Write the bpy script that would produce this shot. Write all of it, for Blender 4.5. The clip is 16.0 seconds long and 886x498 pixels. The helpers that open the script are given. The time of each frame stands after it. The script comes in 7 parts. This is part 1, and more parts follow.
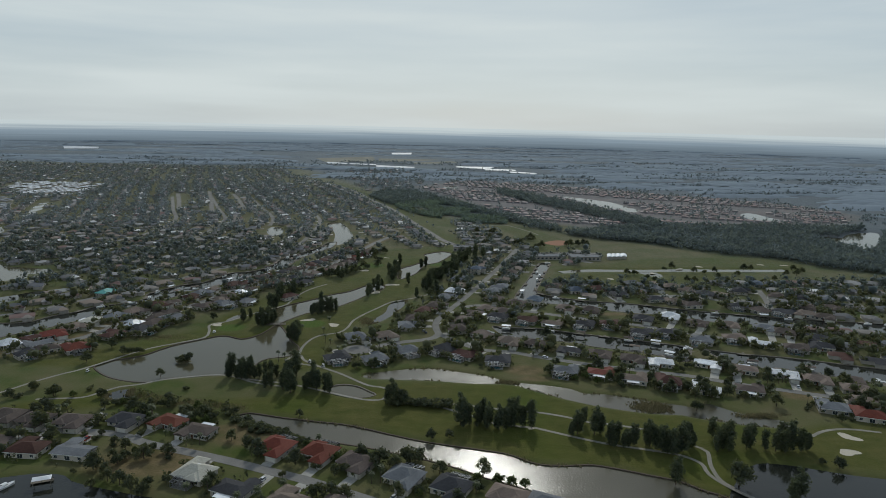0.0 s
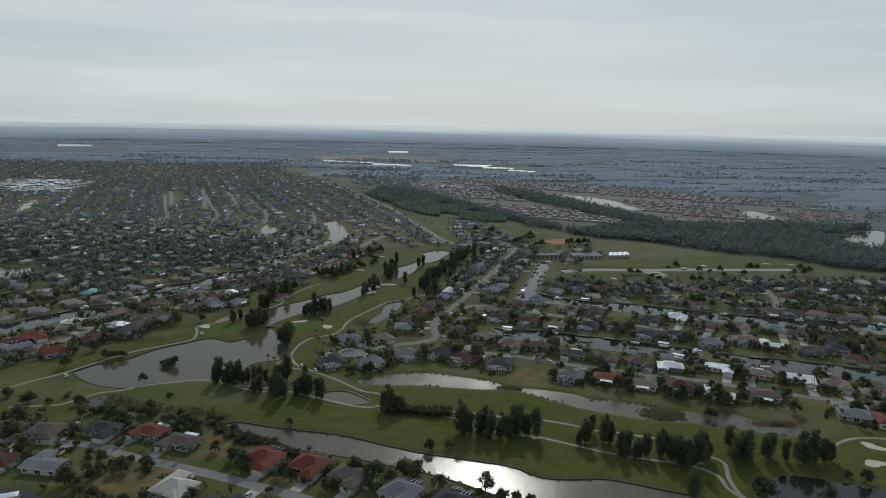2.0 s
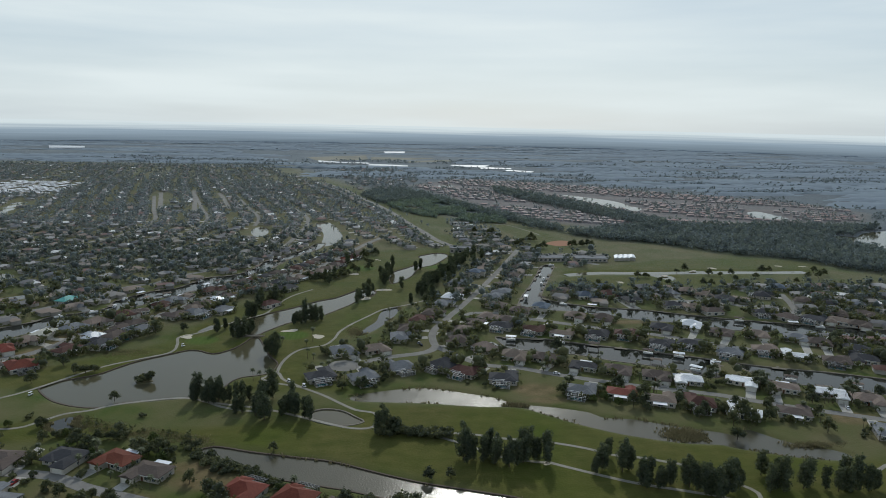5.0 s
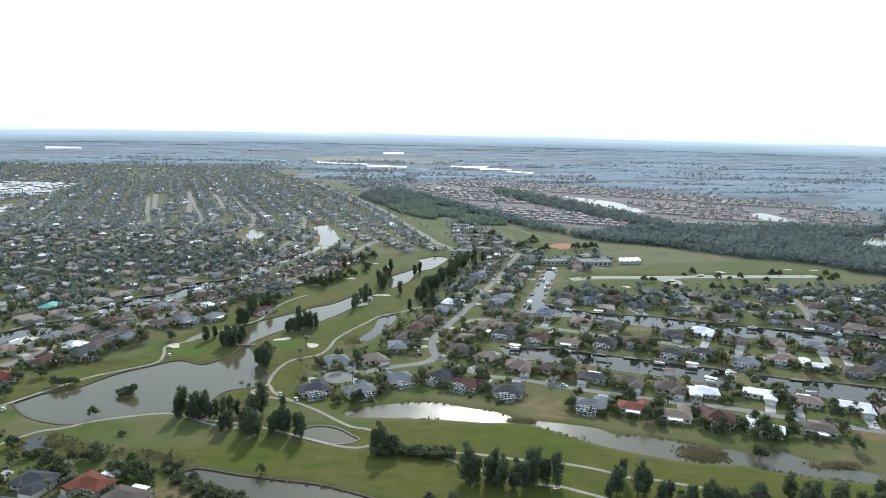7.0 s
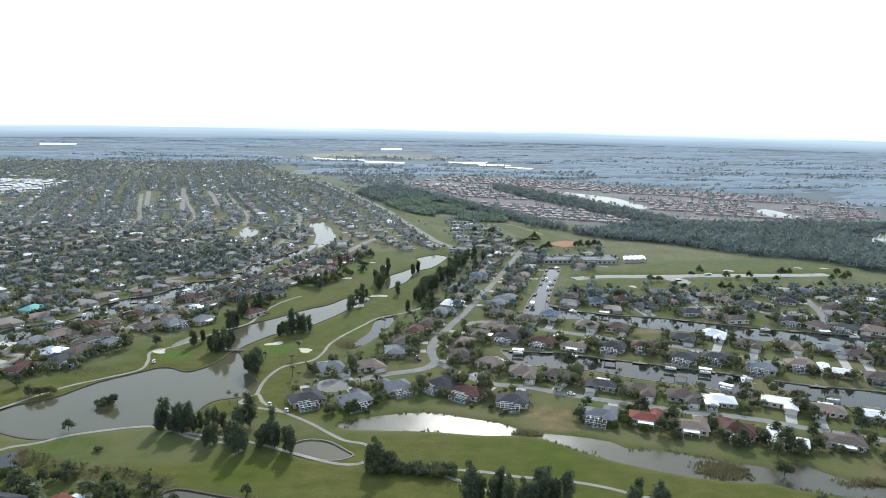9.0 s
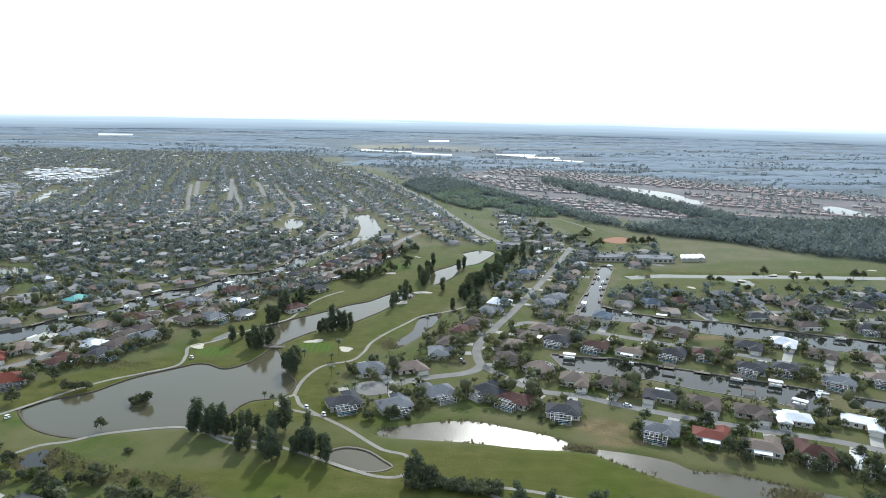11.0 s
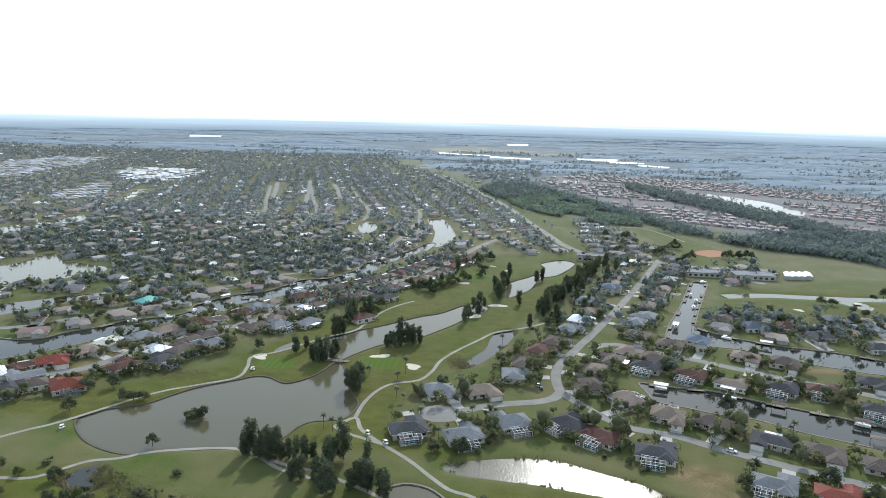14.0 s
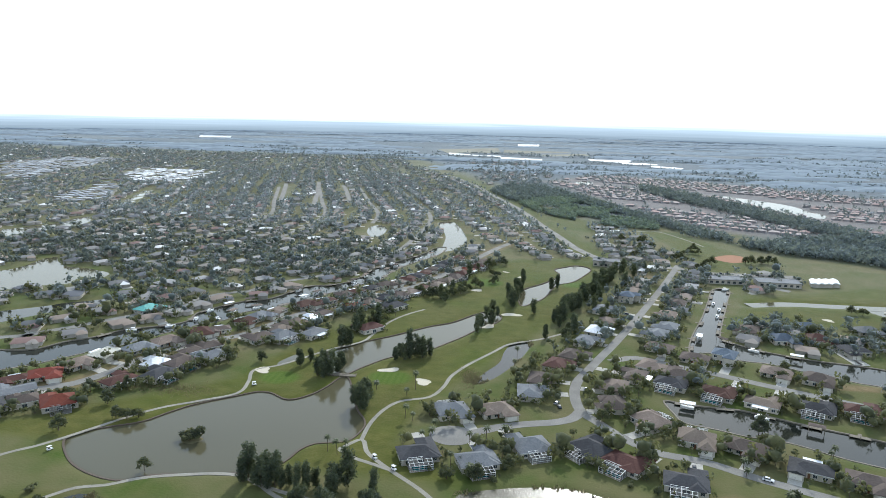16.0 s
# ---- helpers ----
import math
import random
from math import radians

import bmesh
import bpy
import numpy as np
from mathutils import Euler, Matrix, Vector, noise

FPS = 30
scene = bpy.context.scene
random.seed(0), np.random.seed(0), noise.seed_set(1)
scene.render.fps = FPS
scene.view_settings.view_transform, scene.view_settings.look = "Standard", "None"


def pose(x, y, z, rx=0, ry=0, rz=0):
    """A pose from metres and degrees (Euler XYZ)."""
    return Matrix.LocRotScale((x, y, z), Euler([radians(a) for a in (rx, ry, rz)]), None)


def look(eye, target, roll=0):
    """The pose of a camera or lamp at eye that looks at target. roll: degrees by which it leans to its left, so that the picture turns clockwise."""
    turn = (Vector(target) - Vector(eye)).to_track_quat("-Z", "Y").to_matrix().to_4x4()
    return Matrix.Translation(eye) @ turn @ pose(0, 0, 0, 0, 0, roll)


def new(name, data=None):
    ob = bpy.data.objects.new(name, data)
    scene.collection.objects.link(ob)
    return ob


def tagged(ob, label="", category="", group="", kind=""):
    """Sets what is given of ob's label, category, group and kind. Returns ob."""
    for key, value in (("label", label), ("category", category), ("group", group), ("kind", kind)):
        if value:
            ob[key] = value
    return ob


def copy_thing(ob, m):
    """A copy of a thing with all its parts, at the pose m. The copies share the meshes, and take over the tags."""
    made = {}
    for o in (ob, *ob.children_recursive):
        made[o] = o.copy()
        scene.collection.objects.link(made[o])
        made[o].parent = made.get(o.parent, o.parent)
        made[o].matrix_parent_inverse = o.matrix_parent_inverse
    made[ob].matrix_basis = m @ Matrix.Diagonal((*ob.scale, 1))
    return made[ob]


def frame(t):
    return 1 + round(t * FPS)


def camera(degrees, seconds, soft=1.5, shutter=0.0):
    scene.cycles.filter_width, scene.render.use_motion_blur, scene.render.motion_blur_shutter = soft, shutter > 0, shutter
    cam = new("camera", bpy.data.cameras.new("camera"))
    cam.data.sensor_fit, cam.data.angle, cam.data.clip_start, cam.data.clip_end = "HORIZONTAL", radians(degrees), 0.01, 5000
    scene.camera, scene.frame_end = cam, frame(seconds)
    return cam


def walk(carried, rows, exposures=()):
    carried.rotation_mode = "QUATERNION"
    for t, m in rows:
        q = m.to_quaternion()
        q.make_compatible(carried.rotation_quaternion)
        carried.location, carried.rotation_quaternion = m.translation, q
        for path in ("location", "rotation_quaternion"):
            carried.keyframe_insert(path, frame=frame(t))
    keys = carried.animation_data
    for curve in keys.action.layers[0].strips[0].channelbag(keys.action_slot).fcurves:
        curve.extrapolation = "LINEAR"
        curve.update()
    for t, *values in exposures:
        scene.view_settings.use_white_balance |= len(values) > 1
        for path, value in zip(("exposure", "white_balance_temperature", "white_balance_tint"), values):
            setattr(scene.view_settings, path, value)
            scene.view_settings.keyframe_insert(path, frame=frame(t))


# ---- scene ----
cam = camera(67.41, 16.0, soft=0.8)
PATH = [
    (0, (-0.13, -31.97, 161.15), (5.40, 66.12, 142.51), 1.25),
    (0.5, (-0.08, -26.65, 159.78), (5.65, 71.44, 141.16), 1.27),
    (1, (-0.05, -21.28, 158.56), (5.83, 76.78, 139.88), 1.25),
    (1.5, (-0.02, -15.88, 157.48), (5.93, 82.18, 138.79), 1.24),
    (2, (0.01, -10.43, 156.51), (6.00, 87.60, 137.73), 1.29),
    (2.5, (0.04, -4.96, 155.64), (6.06, 93.07, 136.79), 1.30),
    (3, (0.08, 0.55, 154.85), (6.20, 98.56, 135.94), 1.27),
    (3.5, (0.13, 6.10, 154.14), (6.33, 104.09, 135.21), 1.29),
    (4, (0.20, 11.66, 153.48), (6.58, 109.66, 134.63), 1.27),
    (6.5, (0.81, 39.82, 150.75), (7.29, 137.89, 132.29), 1.11),
    (7, (0.97, 45.50, 150.26), (7.59, 143.56, 131.80), 1.17),
    (7.5, (1.15, 51.18, 149.77), (8.04, 149.23, 131.37), 1.10),
    (8, (1.32, 56.87, 149.30), (8.25, 154.91, 130.88), 1.07),
    (10.5, (1.98, 85.21, 146.97), (8.17, 182.96, 126.79), 1.10),
    (11, (2.01, 90.84, 146.54), (2.01, 188.76, 126.26), 1.18),
    (11.5, (1.97, 96.44, 146.12), (-0.90, 194.33, 125.90), 1.30),
    (12, (1.86, 102.01, 145.74), (-3.51, 199.82, 125.61), 1.30),
    (12.5, (1.66, 107.56, 145.39), (-6.51, 205.16, 125.23), 1.33),
    (13, (1.37, 113.06, 145.08), (-8.46, 210.53, 125.02), 1.36),
    (13.5, (0.95, 118.52, 144.84), (-9.73, 215.91, 124.81), 1.38),
    (14, (0.40, 123.94, 144.66), (-10.96, 221.26, 124.64), 1.34),
    (14.5, (-0.31, 129.31, 144.56), (-12.22, 226.56, 124.55), 1.32),
    (15, (-1.19, 134.62, 144.56), (-13.52, 231.82, 124.55), 1.37),
    (15.5, (-2.26, 139.87, 144.67), (-14.84, 237.03, 124.63), 1.34),
    (16, (-3.54, 145.05, 144.91), (-16.34, 242.19, 124.90), 1.31),
]
EXPOSURES = [(0.0, -0.8, 6200, 5), (4.2, -0.8, 6200, 5), (6.3, 0.4, 6000, 6.5), (6.8, 0.6, 6000, 6.5), (16.0, 0.62, 6000, 6.5)]
walk(cam, [(t, look(eye, target, roll)) for t, eye, target, roll in PATH], EXPOSURES)
FOLIAGE_SEED = 7
rng = np.random.default_rng(FOLIAGE_SEED)

# ---- sky and sun ----
SUN_EL, SUN_AZ = 34.3, 7.5      # degrees above the horizon, and to the right of +y
world = bpy.data.worlds.new("sky")
scene.world = world
world.use_nodes = True
wn, wl = world.node_tree.nodes, world.node_tree.links
wn.clear()
w_out = wn.new("ShaderNodeOutputWorld")
w_bg = wn.new("ShaderNodeBackground")
w_bg.inputs["Strength"].default_value = 0.162
w_sky = wn.new("ShaderNodeTexSky")
w_sky.sky_type = "NISHITA"
w_sky.sun_disc = False
w_sky.sun_elevation, w_sky.sun_rotation = radians(SUN_EL), radians(SUN_AZ)
w_sky.dust_density, w_sky.air_density = 1.0, 1.0
w_co = wn.new("ShaderNodeTexCoord")
w_map = wn.new("ShaderNodeMapping")
w_map.inputs["Scale"].default_value = (1.3, 1.3, 13.0)
w_map.inputs["Rotation"].default_value = (0, radians(3.0), 0)
w_noise = wn.new("ShaderNodeTexNoise")
w_noise.inputs["Scale"].default_value = 1.5
w_noise.inputs["Detail"].default_value = 6
w_noise.inputs["Roughness"].default_value = 0.5
w_ramp = wn.new("ShaderNodeValToRGB")
w_ramp.color_ramp.elements[0].position, w_ramp.color_ramp.elements[1].position = 0.3, 0.68
w_ramp.color_ramp.elements[0].color, w_ramp.color_ramp.elements[1].color = (0.88, 0.88, 0.88, 1), (0.98, 0.98, 0.98, 1)
w_mix = wn.new("ShaderNodeMixRGB")
w_tone = wn.new("ShaderNodeMixRGB")
w_tone.inputs["Color1"].default_value, w_tone.inputs["Color2"].default_value = (5.0, 5.55, 5.95, 1), (7.0, 7.3, 7.25, 1)
wl.new(w_co.outputs["Generated"], w_map.inputs["Vector"])
wl.new(w_map.outputs["Vector"], w_noise.inputs["Vector"])
wl.new(w_noise.outputs["Fac"], w_ramp.inputs["Fac"])
wl.new(w_sky.outputs["Color"], w_mix.inputs["Color1"])
# the haze is thick near the horizon and thins out overhead
w_sep = wn.new("ShaderNodeSeparateXYZ")
w_thin = wn.new("ShaderNodeMapRange")
w_thin.inputs["From Min"].default_value, w_thin.inputs["From Max"].default_value = 0.18, 0.6
w_thin.inputs["To Min"].default_value, w_thin.inputs["To Max"].default_value = 1.0, 0.3
w_dim = wn.new("ShaderNodeMixRGB")
w_dim.blend_type = "MULTIPLY"
w_dim.inputs["Fac"].default_value = 1.0
w_band = wn.new("ShaderNodeMapRange")
w_band.inputs["From Min"].default_value, w_band.inputs["From Max"].default_value = 0.3, 0.68
wl.new(w_noise.outputs["Fac"], w_band.inputs["Value"])
wl.new(w_band.outputs["Result"], w_tone.inputs["Fac"])
wl.new(w_tone.outputs["Color"], w_mix.inputs["Color2"])
wl.new(w_co.outputs["Generated"], w_sep.inputs["Vector"])
wl.new(w_sep.outputs["Z"], w_thin.inputs["Value"])
wl.new(w_ramp.outputs["Color"], w_dim.inputs["Color1"])
wl.new(w_thin.outputs["Result"], w_dim.inputs["Color2"])
wl.new(w_dim.outputs["Color"], w_mix.inputs["Fac"])
wl.new(w_mix.outputs["Color"], w_bg.inputs["Color"])
wl.new(w_bg.outputs["Background"], w_out.inputs["Surface"])

sun = new("sun", bpy.data.lights.new("sun", "SUN"))
sun.data.energy, sun.data.angle, sun.data.color = 2.3, radians(1.5), (1.0, 0.955, 0.87)
sun_dir = Vector((math.sin(radians(SUN_AZ)) * math.cos(radians(SUN_EL)), math.cos(radians(SUN_AZ)) * math.cos(radians(SUN_EL)), math.sin(radians(SUN_EL))))
sun.matrix_world = look(sun_dir * 500, (0, 0, 0))


# ---- materials ----
def mat(name, c1, c2=None, rough=0.7, scale=1.0, scale2=0.0, metal=0.0, bump=0.0, island=0.0, obj=0.0, translucent=0.0, spec=0.22, haze_sheen=0.0):
    """A surface with grain at one scale, stains at a second, and a change from piece to piece."""
    m = bpy.data.materials.new(name)
    m.use_nodes = True
    n, l = m.node_tree.nodes, m.node_tree.links
    b = n["Principled BSDF"]
    b.inputs["Roughness"].default_value, b.inputs["Metallic"].default_value = rough, metal
    b.inputs["Specular IOR Level"].default_value = spec
    # blue-tinted sheen, used as painted distance haze
    b.inputs["Sheen Weight"].default_value = haze_sheen
    b.inputs["Sheen Roughness"].default_value = 0.9
    b.inputs["Sheen Tint"].default_value = (0.7, 0.84, 1.0, 1)
    c2 = c2 or tuple(v * 0.7 for v in c1)
    geo = n.new("ShaderNodeNewGeometry")
    noise_a = n.new("ShaderNodeTexNoise")
    noise_a.inputs["Scale"].default_value, noise_a.inputs["Detail"].default_value = scale, 4
    l.new(geo.outputs["Position"], noise_a.inputs["Vector"])
    mix = n.new("ShaderNodeMixRGB")
    mix.inputs["Color1"].default_value, mix.inputs["Color2"].default_value = (*c1, 1), (*c2, 1)
    ramp = n.new("ShaderNodeMapRange")
    ramp.inputs["From Min"].default_value, ramp.inputs["From Max"].default_value = 0.3, 0.7
    l.new(noise_a.outputs["Fac"], ramp.inputs["Value"])
    l.new(ramp.outputs["Result"], mix.inputs["Fac"])
    col = mix.outputs["Color"]
    if scale2:
        noise_b = n.new("ShaderNodeTexNoise")
        noise_b.inputs["Scale"].default_value, noise_b.inputs["Detail"].default_value = scale2, 3
        l.new(geo.outputs["Position"], noise_b.inputs["Vector"])
        r2 = n.new("ShaderNodeMapRange")
        r2.inputs["To Min"].default_value, r2.inputs["To Max"].default_value = 0.6, 1.4
        l.new(noise_b.outputs["Fac"], r2.inputs["Value"])
        hsv = n.new("ShaderNodeHueSaturation")
        l.new(r2.outputs["Result"], hsv.inputs["Value"])
        l.new(col, hsv.inputs["Color"])
        col = hsv.outputs["Color"]
    for amount, source in ((island, geo.outputs["Random Per Island"]), (obj, None)):
        if amount:
            if source is None:
                source = n.new("ShaderNodeObjectInfo").outputs["Random"]
            r3 = n.new("ShaderNodeMapRange")
            r3.inputs["To Min"].default_value, r3.inputs["To Max"].default_value = 1 - amount, 1 + amount
            l.new(source, r3.inputs["Value"])
            hsv = n.new("ShaderNodeHueSaturation")
            l.new(r3.outputs["Result"], hsv.inputs["Value"])
            hue = n.new("ShaderNodeMapRange")
            hue.inputs["To Min"].default_value, hue.inputs["To Max"].default_value = 0.5 + 0.04 * amount, 0.5 - 0.04 * amount
            l.new(source, hue.inputs["Value"])
            l.new(hue.outputs["Result"], hsv.inputs["Hue"])
            l.new(col, hsv.inputs["Color"])
            col = hsv.outputs["Color"]
    l.new(col, b.inputs["Base Color"])
    if bump:
        bp = n.new("ShaderNodeBump")
        bp.inputs["Strength"].default_value, bp.inputs["Distance"].default_value = bump, 0.2
        l.new(noise_a.outputs["Fac"], bp.inputs["Height"])
        l.new(bp.outputs["Normal"], b.inputs["Normal"])
    if translucent:
        t = n.new("ShaderNodeBsdfTranslucent")
        l.new(col, t.inputs["Color"])
        mx = n.new("ShaderNodeMixShader")
        mx.inputs["Fac"].default_value = translucent
        l.new(b.outputs["BSDF"], mx.inputs[1])
        l.new(t.outputs["BSDF"], mx.inputs[2])
        l.new(mx.outputs["Shader"], n["Material Output"].inputs["Surface"])
    return m


def steps(ramp, stops):
    """Fills a colour ramp with (position, colour) stops, the first at 0."""
    e = ramp.color_ramp.elements
    e.remove(e[1])
    e[0].position, e[0].color = 0.0, (*stops[0][1], 1)
    for p, c in stops[1:]:
        e.new(p).color = (*c, 1)


def palette_mat(name, colours, rough=0.7):
    """One of several colours for each loose piece."""
    # a faint blue sheen paints distance haze over these roofs
    m = mat(name, (0.5, 0.5, 0.5), (0.42, 0.42, 0.42), rough, 0.6, haze_sheen=0.08, spec=0.06)
    n, l = m.node_tree.nodes, m.node_tree.links
    geo = n.new("ShaderNodeNewGeometry")
    ramp = n.new("ShaderNodeValToRGB")
    ramp.color_ramp.interpolation = "CONSTANT"
    steps(ramp, [(k / len(colours), c) for k, c in enumerate(colours)])
    l.new(geo.outputs["Random Per Island"], ramp.inputs["Fac"])
    l.new(ramp.outputs["Color"], n["Principled BSDF"].inputs["Base Color"])
    return m


def ground_mat():
    m = bpy.data.materials.new("ground_cover")
    m.use_nodes = True
    n, l = m.node_tree.nodes, m.node_tree.links
    b = n["Principled BSDF"]
    b.inputs["Roughness"].default_value = 0.9
    b.inputs["Specular IOR Level"].default_value = 0.03
    # bluish sheen, strongest at grazing angles, stands in for distance haze
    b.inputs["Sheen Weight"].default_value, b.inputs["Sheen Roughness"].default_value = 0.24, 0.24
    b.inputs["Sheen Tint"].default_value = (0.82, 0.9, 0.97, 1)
    geo = n.new("ShaderNodeNewGeometry")

    def noise_at(scale, detail=4, stretch=None):
        t = n.new("ShaderNodeTexNoise")
        t.inputs["Scale"].default_value, t.inputs["Detail"].default_value = scale, detail
        if stretch:
            mp = n.new("ShaderNodeMapping")
            mp.inputs["Scale"].default_value = stretch
            l.new(geo.outputs["Position"], mp.inputs["Vector"])
            l.new(mp.outputs["Vector"], t.inputs["Vector"])
        else:
            l.new(geo.outputs["Position"], t.inputs["Vector"])
        r = n.new("ShaderNodeMapRange")
        r.inputs["From Min"].default_value, r.inputs["From Max"].default_value = 0.32, 0.68
        l.new(t.outputs["Fac"], r.inputs["Value"])
        return r.outputs["Result"]

    def mixed(fac, a, c):
        x = n.new("ShaderNodeMixRGB")
        for sock, v in (("Fac", fac), ("Color1", a), ("Color2", c)):
            if isinstance(v, tuple):
                x.inputs[sock].default_value = (*v, 1)
            else:
                l.new(v, x.inputs[sock])
        return x.outputs["Color"]

    zone = n.new("ShaderNodeAttribute")
    zone.attribute_name = "zone"
    sep = n.new("ShaderNodeSeparateColor")
    l.new(zone.outputs["Color"], sep.inputs["Color"])
    wide = n.new("ShaderNodeAttribute")
    wide.attribute_name = "wide"
    fine, mid, broad = noise_at(0.9), noise_at(0.11), noise_at(0.02)
    lawn = mixed(noise_at(0.03, 5), mixed(mid, mixed(fine, (0.05, 0.082, 0.016), (0.07, 0.096, 0.022)), (0.088, 0.1, 0.03)), (0.135, 0.122, 0.06))
    turf = mixed(broad, mixed(mid, (0.058, 0.084, 0.012), (0.082, 0.106, 0.018)), mixed(mid, (0.15, 0.132, 0.044), (0.086, 0.092, 0.02)))
    wear = noise_at(0.022, 9)
    turf = mixed(wear, turf, mixed(fine, (0.135, 0.115, 0.044), (0.088, 0.094, 0.024)))
    scuff = n.new("ShaderNodeMath")
    scuff.operation = "MULTIPLY"
    scuff.inputs[1].default_value = 0.55
    l.new(noise_at(0.16, 6, (0.6, 1.0, 1.0)), scuff.inputs[0])
    turf = mixed(scuff.outputs["Value"], turf, mixed(mid, (0.042, 0.06, 0.01), (0.06, 0.07, 0.016)))
    fine_cut = n.new("ShaderNodeAttribute")
    fine_cut.attribute_name = "smooth_turf"
    stripe = n.new("ShaderNodeTexWave")
    stripe.inputs["Scale"].default_value = 0.09
    l.new(geo.outputs["Position"], stripe.inputs["Vector"])
    turf = mixed(fine_cut.outputs["Fac"], turf, mixed(stripe.outputs["Fac"], (0.07, 0.108, 0.018), (0.083, 0.118, 0.022)))
    dry = mixed(mid, mixed(fine, (0.24, 0.18, 0.1), (0.16, 0.122, 0.062)), (0.115, 0.096, 0.045))
    litter = mixed(mid, (0.035, 0.05, 0.022), (0.06, 0.07, 0.035))
    # the country beyond: fields, scrub and woods in strips, blue-grey haze painted into their colours
    cell = n.new("ShaderNodeTexVoronoi")
    cell.inputs["Scale"].default_value = 0.0042
    mp = n.new("ShaderNodeMapping")
    mp.inputs["Scale"].default_value = (0.32, 1.15, 1.0)
    mp.inputs["Rotation"].default_value = (0, 0, radians(8))
    l.new(geo.outputs["Position"], mp.inputs["Vector"])
    l.new(mp.outputs["Vector"], cell.inputs["Vector"])
    cs = n.new("ShaderNodeSeparateColor")
    l.new(cell.outputs["Color"], cs.inputs["Color"])
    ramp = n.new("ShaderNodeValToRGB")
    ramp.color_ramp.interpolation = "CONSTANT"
    hazed_shades = [(0.0, (0.122, 0.136, 0.143)), (0.35, (0.148, 0.163, 0.165)), (0.55, (0.2, 0.205, 0.19)), (0.72, (0.158, 0.176, 0.168)), (0.86, (0.128, 0.143, 0.147))]
    steps(ramp, hazed_shades)
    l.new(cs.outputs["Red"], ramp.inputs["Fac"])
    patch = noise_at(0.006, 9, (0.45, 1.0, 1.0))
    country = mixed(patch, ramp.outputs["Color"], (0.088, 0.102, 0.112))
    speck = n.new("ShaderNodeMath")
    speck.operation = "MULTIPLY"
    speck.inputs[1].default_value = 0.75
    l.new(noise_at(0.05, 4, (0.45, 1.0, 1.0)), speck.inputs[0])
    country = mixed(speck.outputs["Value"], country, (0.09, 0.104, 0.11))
    col = mixed(sep.outputs["Red"], lawn, turf)
    col = mixed(sep.outputs["Green"], col, dry)
    col = mixed(sep.outputs["Blue"], col, litter)
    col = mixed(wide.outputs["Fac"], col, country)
    # reddish village ground, its colours lightened in place of haze
    soil = n.new("ShaderNodeAttribute")
    soil.attribute_name = "soil"
    col = mixed(soil.outputs["Fac"], col, mixed(noise_at(0.03, 6, (0.4, 1.0, 1.0)), (0.2, 0.162, 0.145), (0.13, 0.127, 0.118)))
    l.new(col, b.inputs["Base Color"])
    bp = n.new("ShaderNodeBump")
    bp.inputs["Strength"].default_value, bp.inputs["Distance"].default_value = 0.3, 0.25
    l.new(fine, bp.inputs["Height"])
    l.new(bp.outputs["Normal"], b.inputs["Normal"])
    return m


def water_mat(name, rough, ripple, tint):
    m = bpy.data.materials.new(name)
    m.use_nodes = True
    n, l = m.node_tree.nodes, m.node_tree.links
    b = n["Principled BSDF"]
    b.inputs["Base Color"].default_value = (*tint, 1)
    b.inputs["IOR"].default_value = 1.33
    b.inputs["Specular IOR Level"].default_value = 0.4
    geo = n.new("ShaderNodeNewGeometry")
    wind = n.new("ShaderNodeTexNoise")
    wind.inputs["Scale"].default_value = 0.035
    l.new(geo.outputs["Position"], wind.inputs["Vector"])
    rr = n.new("ShaderNodeMapRange")
    rr.inputs["From Min"].default_value, rr.inputs["From Max"].default_value = 0.35, 0.65
    rr.inputs["To Min"].default_value, rr.inputs["To Max"].default_value = rough * 0.8, rough * 1.2
    l.new(wind.outputs["Fac"], rr.inputs["Value"])
    l.new(rr.outputs["Result"], b.inputs["Roughness"])
    wave = n.new("ShaderNodeTexNoise")
    wave.inputs["Scale"].default_value, wave.inputs["Detail"].default_value = 1.1, 2
    l.new(geo.outputs["Position"], wave.inputs["Vector"])
    bp = n.new("ShaderNodeBump")
    bp.inputs["Strength"].default_value, bp.inputs["Distance"].default_value = ripple, 0.12
    l.new(wave.outputs["Fac"], bp.inputs["Height"])
    l.new(bp.outputs["Normal"], b.inputs["Normal"])
    return m


def screen_mat():
    """Fine dark insect mesh, mostly see-through."""
    m = mat("insect_screen", (0.03, 0.032, 0.034), None, 0.8, 3.0)
    n, l = m.node_tree.nodes, m.node_tree.links
    mx, tr = n.new("ShaderNodeMixShader"), n.new("ShaderNodeBsdfTransparent")
    mx.inputs["Fac"].default_value = 0.5
    l.new(n["Principled BSDF"].outputs["BSDF"], mx.inputs[1])
    l.new(tr.outputs["BSDF"], mx.inputs[2])
    l.new(mx.outputs["Shader"], n["Material Output"].inputs["Surface"])
    return m


